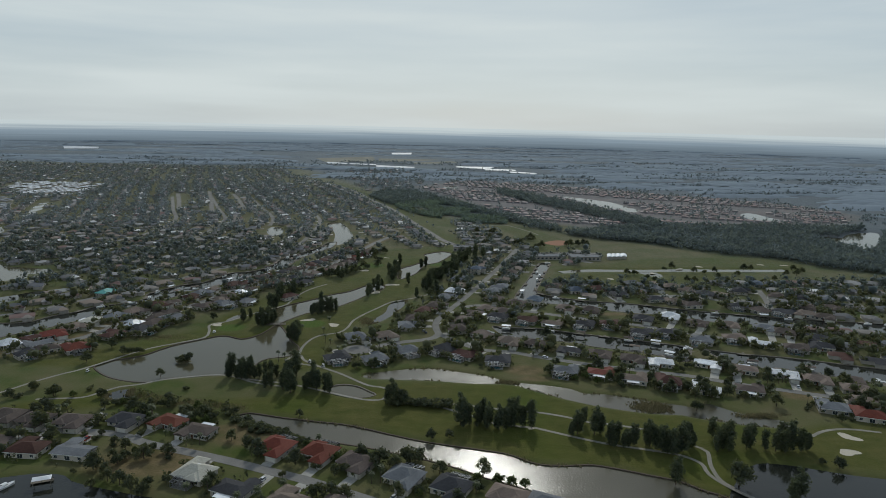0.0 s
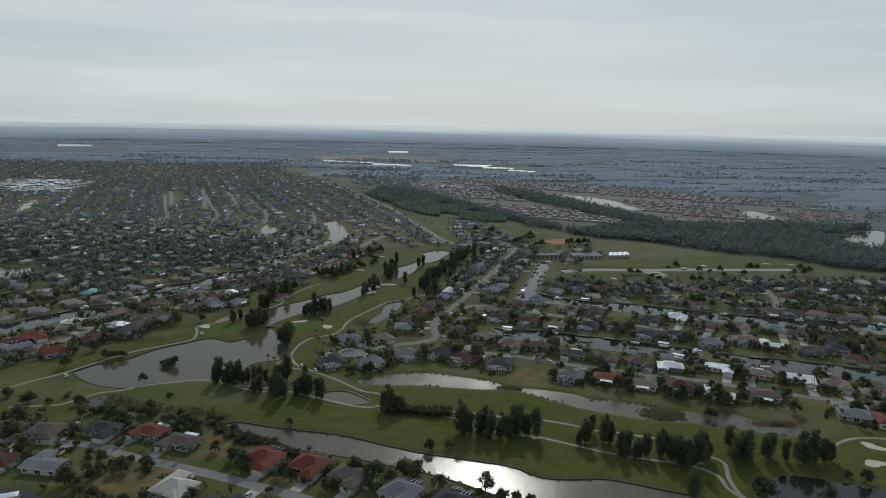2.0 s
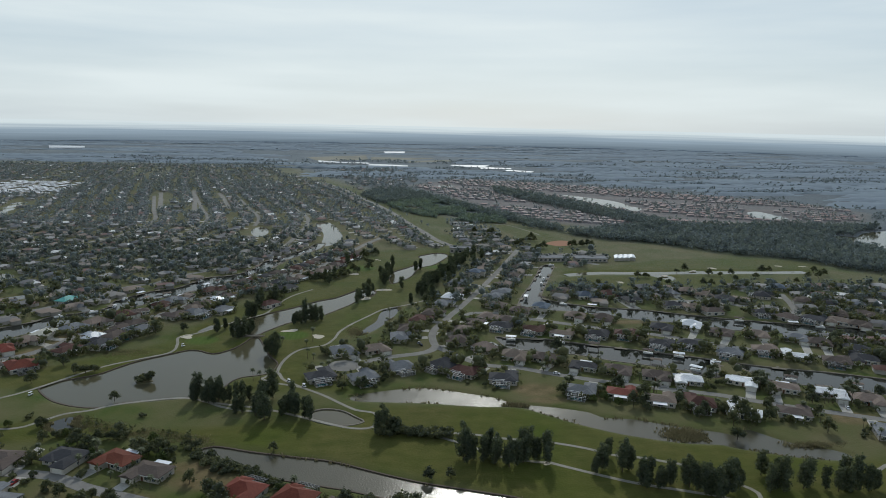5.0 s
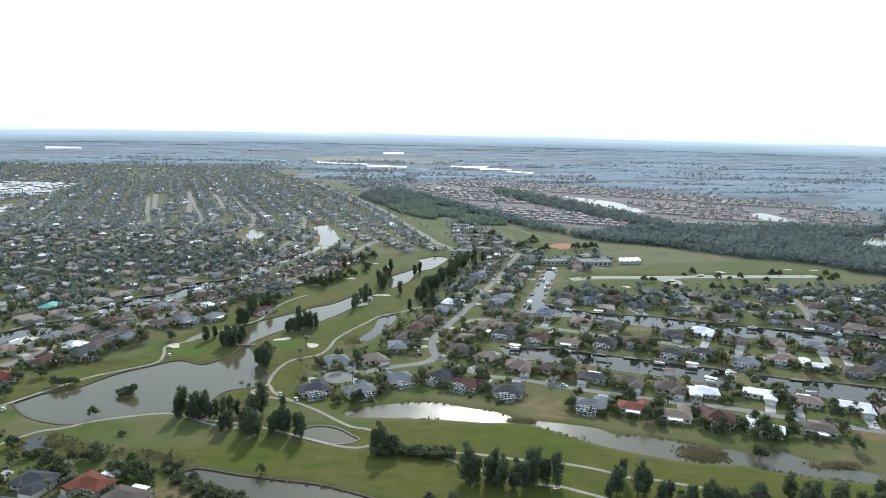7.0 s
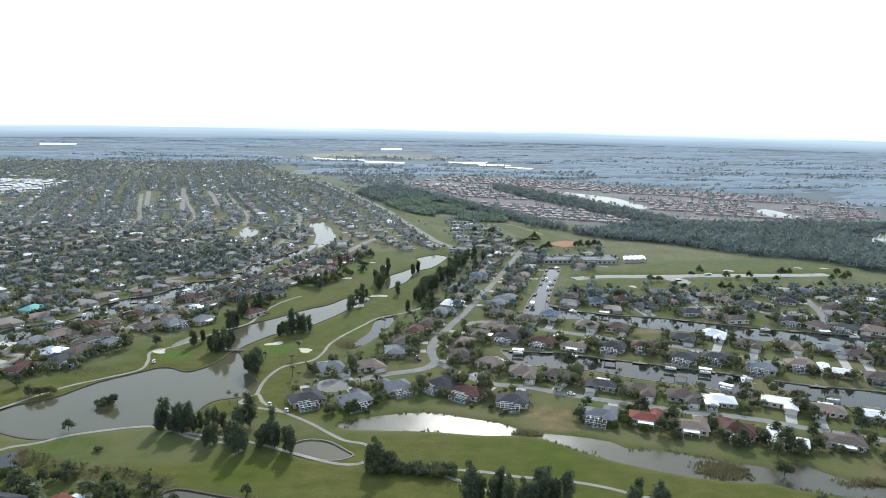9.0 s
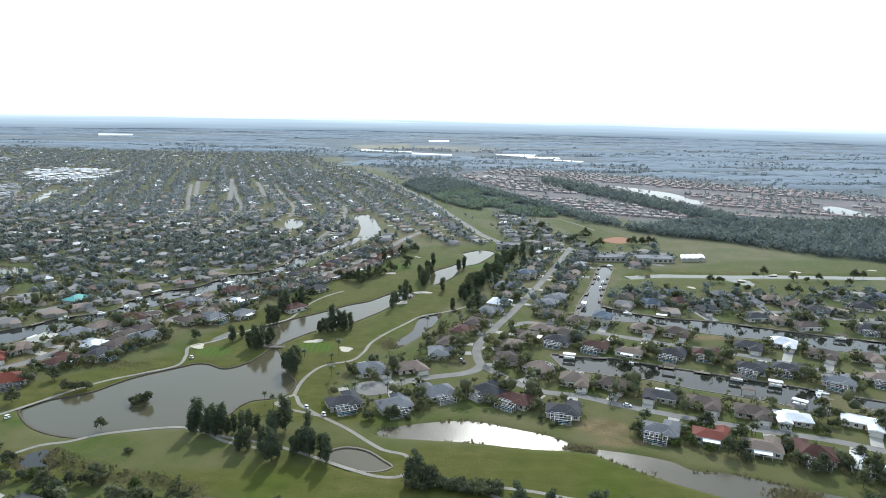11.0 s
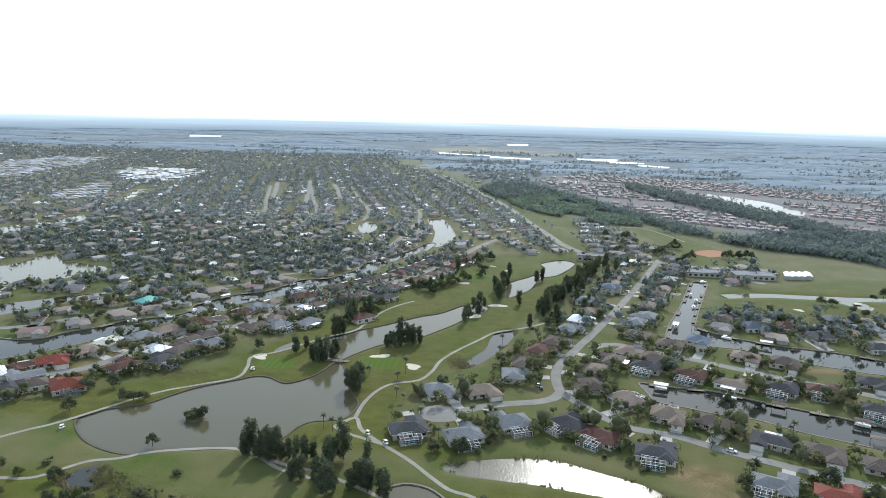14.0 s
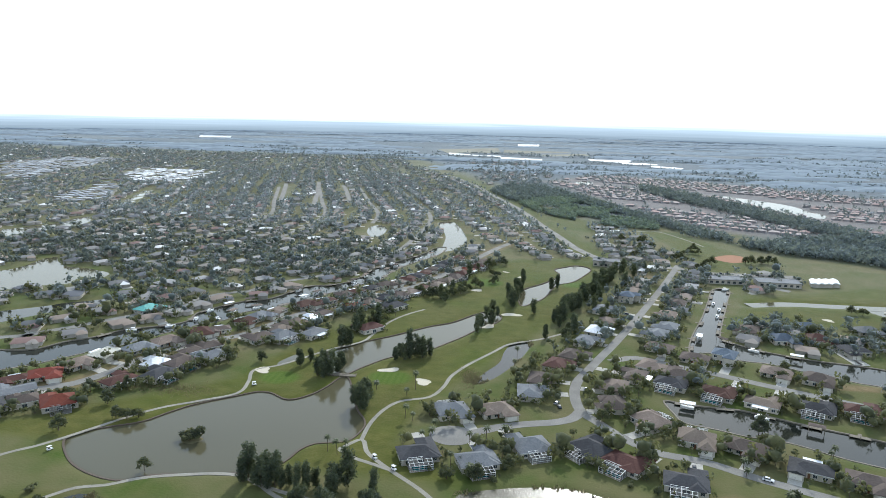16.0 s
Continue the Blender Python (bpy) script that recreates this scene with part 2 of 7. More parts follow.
M = {
    "screen": screen_mat(),
    "grey_roof": palette_mat("grey_trailer_roofs", [(0.3, 0.31, 0.32), (0.22, 0.23, 0.24), (0.4, 0.41, 0.42), (0.16, 0.165, 0.17)], 0.5),
    "ground": ground_mat(),
    "lake": water_mat("lake_water", 0.07, 0.18, (0.085, 0.078, 0.045)),
    "pond": water_mat("rippled_water", 0.2, 0.62, (0.075, 0.07, 0.045)),
    "canal": water_mat("canal_water", 0.06, 0.15, (0.024, 0.026, 0.02)),
    "asphalt": mat("asphalt", (0.24, 0.228, 0.205), (0.18, 0.172, 0.155), 0.9, 2.0, 0.08),
    "path": mat("cart_path_concrete", (0.3, 0.28, 0.235), (0.22, 0.205, 0.17), 0.9, 1.5, 0.1),
    "drive": mat("driveway_concrete", (0.45, 0.43, 0.38), (0.34, 0.32, 0.28), 0.9, 1.2, 0.15),
    "sand": mat("bunker_sand", (0.58, 0.52, 0.42), (0.48, 0.43, 0.33), 0.95, 1.5),
    "bare_field": mat("bare_field", (0.26, 0.25, 0.2), (0.2, 0.195, 0.15), 0.95, 0.02, 0.004),
    "clay": mat("red_clay", (0.34, 0.17, 0.1), (0.28, 0.15, 0.09), 0.95, 0.4),
    "wall": mat("painted_stucco", (0.52, 0.48, 0.41), (0.43, 0.395, 0.335), 0.9, 0.6, 0.05, obj=0.18),
    "trim": mat("white_painted_aluminium", (0.78, 0.78, 0.76), (0.7, 0.7, 0.68), 0.5, 2.0),
    "cage_metal": mat("bronze_cage_metal", (0.3, 0.3, 0.29), (0.22, 0.22, 0.21), 0.5, 2.0),
    "glass": mat("window_glass", (0.03, 0.04, 0.045), (0.05, 0.06, 0.07), 0.08, 0.5, spec=0.5),
    "garage": mat("garage_door_panel", (0.68, 0.66, 0.6), (0.6, 0.58, 0.52), 0.6, 1.5),
    "door": mat("wooden_front_door", (0.16, 0.08, 0.04), (0.1, 0.05, 0.03), 0.5, 4.0),
    "pool": mat("pool_water", (0.02, 0.2, 0.23), (0.03, 0.27, 0.3), 0.08, 1.0, spec=0.5),
    "wood": mat("weathered_dock_wood", (0.24, 0.21, 0.17), (0.16, 0.14, 0.11), 0.9, 3.0),
    "bark": mat("tree_bark", (0.13, 0.1, 0.075), (0.08, 0.065, 0.05), 0.95, 3.0),
    # slight blue sheen on pine and oak lifts their dark sides like haze
    "pine": mat("pine_needles", (0.1, 0.116, 0.042), (0.072, 0.086, 0.032), 0.8, 0.7, island=0.3, obj=0.2, translucent=0.5, spec=0.2, haze_sheen=0.16),
    "oak": mat("oak_leaves", (0.11, 0.116, 0.036), (0.078, 0.086, 0.028), 0.8, 0.6, island=0.35, obj=0.3, translucent=0.5, spec=0.2, haze_sheen=0.14),
    "light_leaf": mat("light_green_leaves", (0.1, 0.125, 0.035), (0.07, 0.09, 0.03), 0.8, 0.6, island=0.3, obj=0.25, translucent=0.25, spec=0.2),
    "palm": mat("palm_fronds", (0.09, 0.105, 0.045), (0.06, 0.075, 0.03), 0.6, 0.8, island=0.3, obj=0.2, translucent=0.2, spec=0.3),
    # scrub and far leaves: paler colours and blue sheen paint in the haze
    "scrub_leaf": mat("bright_hazed_scrub_foliage", (0.14, 0.175, 0.075), (0.105, 0.135, 0.062), 0.85, 0.05, 0.02, island=0.3, translucent=0.55, spec=0.2, haze_sheen=0.8),
    "far_leaf": mat("hazed_far_foliage", (0.15, 0.16, 0.12), (0.11, 0.12, 0.092), 0.9, 0.08, 0.012, island=0.4, translucent=0.5, spec=0.3, haze_sheen=0.8),
    "mid_leaf": mat("hazed_garden_foliage", (0.125, 0.135, 0.075), (0.09, 0.1, 0.056), 0.85, 0.2, 0.03, island=0.4, translucent=0.5, spec=0.2, haze_sheen=0.5),
    "wood_leaf": mat("hazed_woodland_foliage", (0.125, 0.142, 0.1), (0.095, 0.112, 0.08), 0.9, 0.08, 0.012, island=0.3, translucent=0.55, spec=0.3, haze_sheen=0.7),
    "belt_leaf": mat("hazed_distant_foliage", (0.165, 0.185, 0.165), (0.135, 0.153, 0.138), 0.9, 0.03, 0.006, island=0.2, translucent=0.5, spec=0.3, haze_sheen=0.7),
    # village walls lightened and given blue sheen in place of haze
    "village_wall": mat("hazed_village_stucco", (0.28, 0.235, 0.21), (0.22, 0.18, 0.165), 0.9, 0.3, island=0.2, haze_sheen=0.4),
    "reed": mat("marsh_reeds", (0.24, 0.21, 0.12), (0.16, 0.15, 0.08), 0.9, 0.5, 0.06, island=0.3, translucent=0.5),
    "white_metal": mat("white_metal_roof", (0.82, 0.83, 0.84), (0.74, 0.75, 0.76), 0.35, 0.4, 0.1),
    "plastic": mat("white_greenhouse_film", (0.62, 0.63, 0.64), (0.5, 0.51, 0.52), 0.4, 0.05),
    "hull": mat("white_gelcoat", (0.78, 0.78, 0.76), (0.7, 0.7, 0.68), 0.25, 1.0, obj=0.1),
    "tyre": mat("black_rubber", (0.02, 0.02, 0.02), (0.03, 0.03, 0.03), 0.9, 5.0),
    "paint_white": mat("white_car_paint", (0.75, 0.75, 0.75), (0.7, 0.7, 0.7), 0.2, 1.0),
    "paint_dark": mat("dark_car_paint", (0.03, 0.035, 0.045), (0.025, 0.03, 0.035), 0.2, 1.0),
    "paint_silver": mat("silver_car_paint", (0.4, 0.41, 0.42), (0.36, 0.37, 0.38), 0.25, 1.0, 0, 0.5),
    "paint_red": mat("red_car_paint", (0.3, 0.03, 0.025), (0.25, 0.03, 0.02), 0.2, 1.0),
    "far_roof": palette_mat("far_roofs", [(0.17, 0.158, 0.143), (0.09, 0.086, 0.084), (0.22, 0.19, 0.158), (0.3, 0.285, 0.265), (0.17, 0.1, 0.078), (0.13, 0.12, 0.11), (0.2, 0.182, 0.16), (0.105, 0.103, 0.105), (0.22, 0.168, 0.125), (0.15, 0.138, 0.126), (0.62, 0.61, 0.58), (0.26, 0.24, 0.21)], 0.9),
    # reddish tiles, lightened in place of haze
    "village_roof": palette_mat("village_roofs", [(0.3, 0.2, 0.17), (0.32, 0.235, 0.2), (0.26, 0.185, 0.165), (0.34, 0.28, 0.25), (0.26, 0.22, 0.2)]),
    "mobile_roof": palette_mat("mobile_home_roofs", [(0.72, 0.73, 0.74), (0.62, 0.63, 0.64), (0.8, 0.8, 0.8), (0.5, 0.5, 0.5)], 0.4),
    # faint blue sheen on far walls, painted haze
    "far_wall": mat("hazed_far_stucco", (0.4, 0.365, 0.31), (0.3, 0.275, 0.235), 0.9, 0.3, island=0.3, haze_sheen=0.1),
}
ROOFS = {
    "k": ("dark grey shingle", (0.066, 0.066, 0.07), 0.85), "g": ("light grey shingle", (0.19, 0.197, 0.205), 0.8),
    "t": ("tan brown tile", (0.215, 0.17, 0.138), 0.8), "r": ("dark red-brown tile", (0.09, 0.045, 0.036), 0.75),
    "R": ("bright red tile", (0.17, 0.05, 0.033), 0.7), "b": ("brown shingle", (0.125, 0.1, 0.086), 0.85),
    "w": ("white metal", (0.8, 0.81, 0.82), 0.35), "c": ("cream tile", (0.5, 0.48, 0.4), 0.7),
    "u": ("blue-grey shingle", (0.11, 0.135, 0.17), 0.8), "q": ("turquoise metal", (0.16, 0.42, 0.38), 0.5),
}
for key, (words, c, r) in ROOFS.items():
    M["roof_" + key] = mat("roof_" + words.replace(" ", "_").replace("-", "_"), c, tuple(v * 0.72 for v in c), r, 1.3, 0.12, bump=0.3, obj=0.12, spec=0.1)


# ---- mesh helpers ----
class Build:
    """Gathers boxes, roofs and sheets into one mesh."""

    def __init__(self):
        self.v, self.f, self.m = [], [], []

    def add(self, verts, faces, slot=0):
        k = len(self.v)
        self.v += [tuple(p) for p in verts]
        self.f += [tuple(i + k for i in f) for f in faces]
        self.m += [slot] * len(faces)
        return self

    def box(self, x0, x1, y0, y1, z0, z1, slot=0):
        v = [(x, y, z) for z in (z0, z1) for y in (y0, y1) for x in (x0, x1)]
        return self.add(v, [(0, 2, 3, 1), (4, 5, 7, 6), (0, 1, 5, 4), (2, 6, 7, 3), (0, 4, 6, 2), (1, 3, 7, 5)], slot)

    def hip(self, x0, x1, y0, y1, z, slope, over=0.6, eave=0.22, gable=False, slot=0):
        """A hipped (or gabled) roof with its eaves, the ridge along the longer side."""
        x0, x1, y0, y1 = x0 - over, x1 + over, y0 - over, y1 + over
        w, d = x1 - x0, y1 - y0
        half = min(w, d) / 2
        top = z + eave + slope * half
        inset = 0.0 if gable else half
        if w >= d:
            a, b = (x0 + inset, (y0 + y1) / 2, top), (x1 - inset, (y0 + y1) / 2, top)
        else:
            a, b = ((x0 + x1) / 2, y0 + inset, top), ((x0 + x1) / 2, y1 - inset, top)
        low = [(x0, y0, z), (x1, y0, z), (x1, y1, z), (x0, y1, z)]
        up = [(p[0], p[1], z + eave) for p in low]
        v = low + up + [a, b]
        f = [(3, 2, 1, 0), (0, 1, 5, 4), (1, 2, 6, 5), (2, 3, 7, 6), (3, 0, 4, 7)]
        if w >= d:
            f += [(4, 5, 9, 8), (6, 7, 8, 9), (5, 6, 9), (7, 4, 8)]
        else:
            f += [(5, 6, 9, 8), (7, 4, 8, 9), (4, 5, 8), (6, 7, 9)]
        return self.add(v, f, slot)

    def tube(self, p, q, r0, r1, sides=6, slot=0):
        p, q = Vector(p), Vector(q)
        ax = (q - p).normalized()
        u = ax.orthogonal().normalized()
        w = ax.cross(u)
        v = [tuple(c + (u * math.cos(a) + w * math.sin(a)) * r) for c, r in ((p, r0), (q, r1)) for a in [2 * math.pi * k / sides for k in range(sides)]]
        f = [(k, (k + 1) % sides, sides + (k + 1) % sides, sides + k) for k in range(sides)]
        return self.add(v, f + [tuple(range(sides - 1, -1, -1)), tuple(range(sides, 2 * sides))], slot)

    def mesh(self, name, *mats):
        me = bpy.data.meshes.new(name)
        me.from_pydata(self.v, [], self.f)
        for x in mats:
            me.materials.append(M[x])
        if len(mats) > 1:
            me.polygons.foreach_set("material_index", self.m)
        me.update()
        return me


def part(name, build, parent, *mats, label="", at=None):
    ob = new(name, build.mesh(name, *mats) if isinstance(build, Build) else build)
    ob.parent = parent
    if at is not None:
        ob.matrix_basis = at
    if label:
        ob["label"] = label
    return ob


def thing(name, label, category, group="", kind=""):
    return tagged(new(name), label, category, group, kind)


def smooth_line(pts, step, closed=False):
    """Points at even steps on a smooth curve through pts."""
    p = np.array([q[:2] for q in pts], float)
    n = len(p)
    out = []
    for i in range(n if closed else n - 1):
        a, b, c, d = (p[(i + k) % n] if closed else p[min(max(i + k, 0), n - 1)] for k in (-1, 0, 1, 2))
        m = max(2, int(np.linalg.norm(c - b) / step) + 1)
        t = np.linspace(0, 1, m, endpoint=False)[:, None]
        out.append(0.5 * (2 * b + (c - a) * t + (2 * a - 5 * b + 4 * c - d) * t**2 + (3 * b - a - 3 * c + d) * t**3))
    if not closed:
        out.append(p[-1:])
    return np.concatenate(out)


def seg_dist(P, line):
    """The distance of each of P from a polyline."""
    best = np.full(len(P), 1e9)
    for a, b in zip(line[:-1], line[1:]):
        ab = b - a
        t = np.clip(((P - a) @ ab) / max(ab @ ab, 1e-9), 0, 1)
        best = np.minimum(best, np.hypot(*(P - a - t[:, None] * ab).T))
    return best


def inside(P, poly):
    x, y = P.T
    hit = np.zeros(len(P), bool)
    for (x0, y0), (x1, y1) in zip(poly, np.roll(poly, -1, 0)):
        if y0 != y1:
            hit ^= ((y0 > y) != (y1 > y)) & (x < (x1 - x0) * (y - y0) / (y1 - y0) + x0)
    return hit


def poly_dist(P, poly):
    d = seg_dist(P, np.vstack([poly, poly[:1]]))
    return np.where(inside(P, poly), -d, d)


def near_only(P, pts, reach, fn):
    """fn over the points of P within reach of the box round pts; far ones get reach."""
    lo, hi = pts.min(0) - reach, pts.max(0) + reach
    sel = ((P >= lo) & (P <= hi)).all(1)
    out = np.full(len(P), float(reach))
    if sel.any():
        out[sel] = np.minimum(fn(P[sel]), reach)
    return out


# ---- the water bodies: outlines of ponds, middle lines and widths of canals ----
lake = [(-199.8, 386.5), (-203.5, 393.7), (-199.6, 400.4), (-193.4, 405.5), (-180.3, 413.7), (-172.9, 425.5), (-164.3, 437), (-146.9, 451.4), (-141.2, 456.1), (-133.5, 456.1), (-121.9, 449.7), (-112.6, 457.8), (-107.3, 470.1), (-104.5, 481.7), (-99.8, 483.4), (-92.6, 466.8), (-84.6, 445.8), (-77.9, 434.3), (-76.2, 425.7), (-79.2, 414), (-85.9, 410.1), (-93.5, 407.7), (-98.4, 401.1), (-101, 390.9), (-108.2, 381.3), (-131.8, 375), (-148.2, 371.7), (-155.3, 367.4), (-161.1, 365.1), (-173.7, 367.6), (-187.5, 374.6)]
river_mid = [(-110.5, 485.5), (-121.7, 502.8), (-123.6, 519.8), (-107.1, 541), (-88.7, 559.5), (-69.4, 581.8), (-55, 593.9), (-41, 616), (-30, 627), (-21, 615), (-24, 599), (-34.2, 585.2), (-43.9, 565.1), (-60.6, 537.4), (-67.9, 527.8), (-83.5, 517.9), (-96.1, 498.7), (-102.2, 487.2)]
pond_up = [(-7, 646), (-10, 677), (-5, 699), (12, 724), (26, 755), (22, 778), (33, 792), (45, 801), (56, 793), (55, 776), (38, 734), (22, 716), (12, 677), (4, 660)]
pond_reed = [(-0.6, 563.5), (0.6, 555), (-4.1, 535.5), (-10.4, 517.2), (-17.8, 500.9), (-26.4, 488.6), (-30.2, 489.5), (-25.2, 505.4), (-17.7, 523.2), (-15.5, 543.3), (-10.7, 558.2)]
glint_pond = [(-24, 372.5), (-26, 379), (-4, 387.5), (18.3, 390), (39.5, 382.1), (54.1, 376), (62.7, 368.9), (69, 366), (87.4, 361.6), (103.4, 355.4), (109.9, 348.4), (123.7, 346.8), (138.4, 340.5), (147.9, 336.1), (162.3, 331.2), (173.7, 326.5)]
glint_pond_b = [(160.3, 316.7), (140.2, 319.3), (119.1, 326.8), (107.5, 332.6), (93.6, 341.5), (79.4, 352.8), (66.8, 362.1), (43.5, 363.9), (17.5, 368.4), (-3.1, 370.2)]
glint_pond_r = [(180.7, 333.5), (194.4, 319.2), (212.9, 310.1), (217.4, 304.3), (213.6, 300.1), (192.7, 303), (170.6, 311.1), (162.3, 314.8)]
near_river = [(-92.4, 314.9), (-87, 320.7), (-67.2, 314.7), (-48, 309.7), (-29.2, 304.7), (-4.6, 292.6), (12.9, 284.9), (38.3, 276.8), (52, 271.9), (64.3, 262.3), (77.7, 260.5), (91.7, 260.8), (104.2, 256.4), (116.1, 251), (127.6, 245.8), (135.1, 238.4), (143.7, 229)]
near_river_b = [(112.5, 220.8), (70.6, 230.2), (52.5, 241.1), (38, 249.6), (22.9, 260.1), (6.9, 268.5), (-7.1, 274.4), (-21.5, 280.4), (-45.1, 287.9), (-60.3, 293.1), (-70.4, 299.6), (-84, 307.8)]
pond_se = [(149.5, 238.1), (164.5, 254.5), (175.5, 261.9), (190, 259.5), (201.5, 255.1), (212.8, 250.7), (234.2, 241.7), (218.4, 221), (166.8, 219.8), (146.3, 228.9)]
pond_small = [(-47.8, 354.4), (-41, 361.5), (-30.3, 359.7), (-21.1, 350.8), (-17.4, 345.7), (-25.6, 341.5), (-39.3, 344.9)]
near_canal = [(-199.4, 249.7), (-182.3, 253.8), (-169.2, 257.1), (-156.1, 255.9), (-148.2, 249.9), (-133.2, 244), (-119.1, 239.2), (-99.4, 231), (-114.5, 211.4), (-175.5, 212.6)]
puddle = [(-172.1, 339.4), (-175.6, 347.1), (-172.3, 352.8), (-167.6, 355.3), (-162.7, 353.1), (-162.4, 347.4), (-157, 339.6), (-162.2, 337.2)]
creek_l2 = [(-146.2, 496.2), (-145.3, 502.8), (-140.5, 513.5), (-138.1, 516.9), (-136.5, 509.3), (-140.5, 499.1), (-143.3, 493.1)]
bend_pond = [(-127, 1021), (-118, 1044), (-102, 1027), (-84, 958), (-76, 909), (-80, 867), (-88, 841), (-98, 849), (-105, 932)]
lake_l = [(-530, 640), (-512, 675), (-490, 668), (-467.5, 660.8), (-461.7, 680.5), (-466, 714), (-462, 726), (-443, 704), (-424.3, 689.3), (-404.6, 686.9), (-383.4, 680.5), (-368.6, 670.7), (-370.2, 653.5), (-388.8, 657.5), (-380.4, 635.3), (-402.4, 620.9), (-418.8, 604.5), (-470, 585)]
pond_l = [(-209, 967), (-200, 988), (-186, 972), (-179, 928), (-186, 901), (-200, 923)]
farlake = [(356, 1501), (410, 1440), (446, 1381), (455, 1306), (461, 1255), (438, 1221), (408, 1267), (382, 1364)]
laker = [(645, 1216), (677, 1234), (684, 1181), (687, 1146), (660, 1117), (627, 1148)]
lakerr = [(620, 952), (652, 958), (668, 945), (711, 987), (771, 1000), (641, 834), (626, 864), (619, 910)]
farpond = [(90, 1648), (104, 1710), (132, 1699), (132, 1654), (111, 1608), (94, 1606)]
golf_water2 = [(259, 699), (278, 694), (287, 679), (278, 665), (270, 674)]
canal_v = [(164, 731), (151, 693), (134, 640), (119.5, 597.8), (114, 577.6)]
canal_a = [(124.6, 575.4), (148.5, 562.7), (164.8, 554.5), (178.3, 550.8), (196.9, 542.4), (212, 536.1), (227, 531.1), (246.6, 524.1), (265.1, 514.4), (329.7, 498.8), (373.4, 489.1), (401.8, 481.8), (451.2, 463.1)]
canal_b = [(70.8, 475.5), (77.8, 469.8), (89.7, 466.6), (104.5, 463.9), (118.8, 460.5), (131.7, 454.1), (144, 447.9), (156.5, 443.4), (168.3, 438.4), (179.8, 433.5), (193.8, 425.5), (208.3, 418.2), (236.3, 410.6), (271, 398.4), (300.3, 386.5), (323.2, 374.8), (359.3, 355.6)]
golf_water = [(173, 687), (206, 697), (241, 698), (278, 699), (321, 703), (371, 704), (414, 705), (445, 708)]
canal_c = [(-318.9, 465.9), (-301.5, 471.6), (-288.4, 478.9), (-279.8, 493.4), (-268.5, 505.6), (-258, 520.7), (-246.1, 535.6), (-232.8, 550.1), (-225.5, 575), (-212, 602), (-197, 611), (-186, 631), (-174, 655), (-153, 679), (-142, 711), (-132, 743), (-121, 772), (-108, 804), (-98, 839)]
canal_d = [(-381.1, 550.3), (-370.7, 559.8), (-353.9, 573.9), (-346.8, 583.5), (-334.8, 590.7), (-322, 600), (-312, 592), (-327.8, 576.8), (-341.6, 557), (-353.1, 537.4), (-362.3, 527.5)]
canal_e = [(-624, 828), (-607, 861), (-592, 901), (-599, 944), (-601, 970), (-561, 918), (-559, 881), (-565, 854), (-577, 823), (-594, 793)]
canal_f = [(-616, 1062), (-635, 1126), (-673, 1237)]
canal_va = [(101.2, 561.5), (108.6, 593.2), (127, 643), (143, 691), (157, 732), (171, 734), (159, 694), (140, 636), (129, 599.3), (132.6, 588.7), (140.1, 581.8), (151.5, 573.2), (168.5, 565.9), (178.8, 562.6), (196.4, 559.4), (209.6, 555.6), (222.1, 550.7), (233.6, 544.8), (253.7, 537.2), (273.7, 529.1), (337, 511.2), (382, 501.9), (412.1, 495.9), (465, 479.3), (437.3, 446.9), (391.4, 467.6), (364.7, 476.2), (322.5, 486.4), (257, 500.7), (239.4, 510.7), (221.3, 519.3), (206.1, 523), (194.2, 527.2), (184.8, 530), (173.6, 537.8), (160.8, 542.4), (145.2, 551.4), (127.2, 554.6), (114.3, 564.8)]
canal_bb = [(70.6, 484.1), (80, 482), (92.6, 480.3), (108.3, 479.2), (122.4, 472.9), (135.9, 466.8), (149.2, 461.8), (162, 456.9), (174.2, 451.4), (186.2, 446.9), (201.8, 440.3), (241.8, 421.7), (278.5, 411.2), (311.8, 397.6), (333.6, 389), (372.8, 371.4), (345.7, 339.7), (312.8, 360.6), (288.8, 375.3), (263.6, 385.5), (230.8, 399.5), (217.4, 433.6), (199.9, 404), (186.5, 411.9), (179.9, 417.8), (173.7, 421.1), (162.6, 425.6), (151.2, 430.2), (139.3, 435.1), (127.7, 442.2), (120.3, 446.1), (112.1, 447.8), (100.9, 449.8), (90.1, 454.2), (75.9, 459.1), (72.7, 469)]
canal_cc = [(-334.9, 484.8), (-312.8, 486), (-297.1, 490.7), (-288.5, 506), (-276.4, 517.8), (-266.6, 535), (-251, 544.4), (-236.9, 558.1), (-238.6, 579.1), (-229.6, 598.6), (-218, 615), (-203, 625), (-193, 651), (-188, 667), (-170, 676), (-158, 689), (-151, 714), (-150, 734), (-142, 760), (-129, 785), (-112, 826), (-106, 854), (-94, 860), (-97, 819), (-111, 786), (-123, 755), (-129, 728), (-132, 703), (-142, 688), (-150, 667), (-162, 651), (-174, 624), (-187, 608), (-195.6, 594.4), (-206.4, 587.7), (-211.3, 568.2), (-225.6, 552.7), (-228.9, 542.5), (-241.5, 527.2), (-250, 507.3), (-261.1, 494.1), (-270.9, 480.5), (-280.2, 467.8), (-291, 458.3), (-304.5, 448.7)]
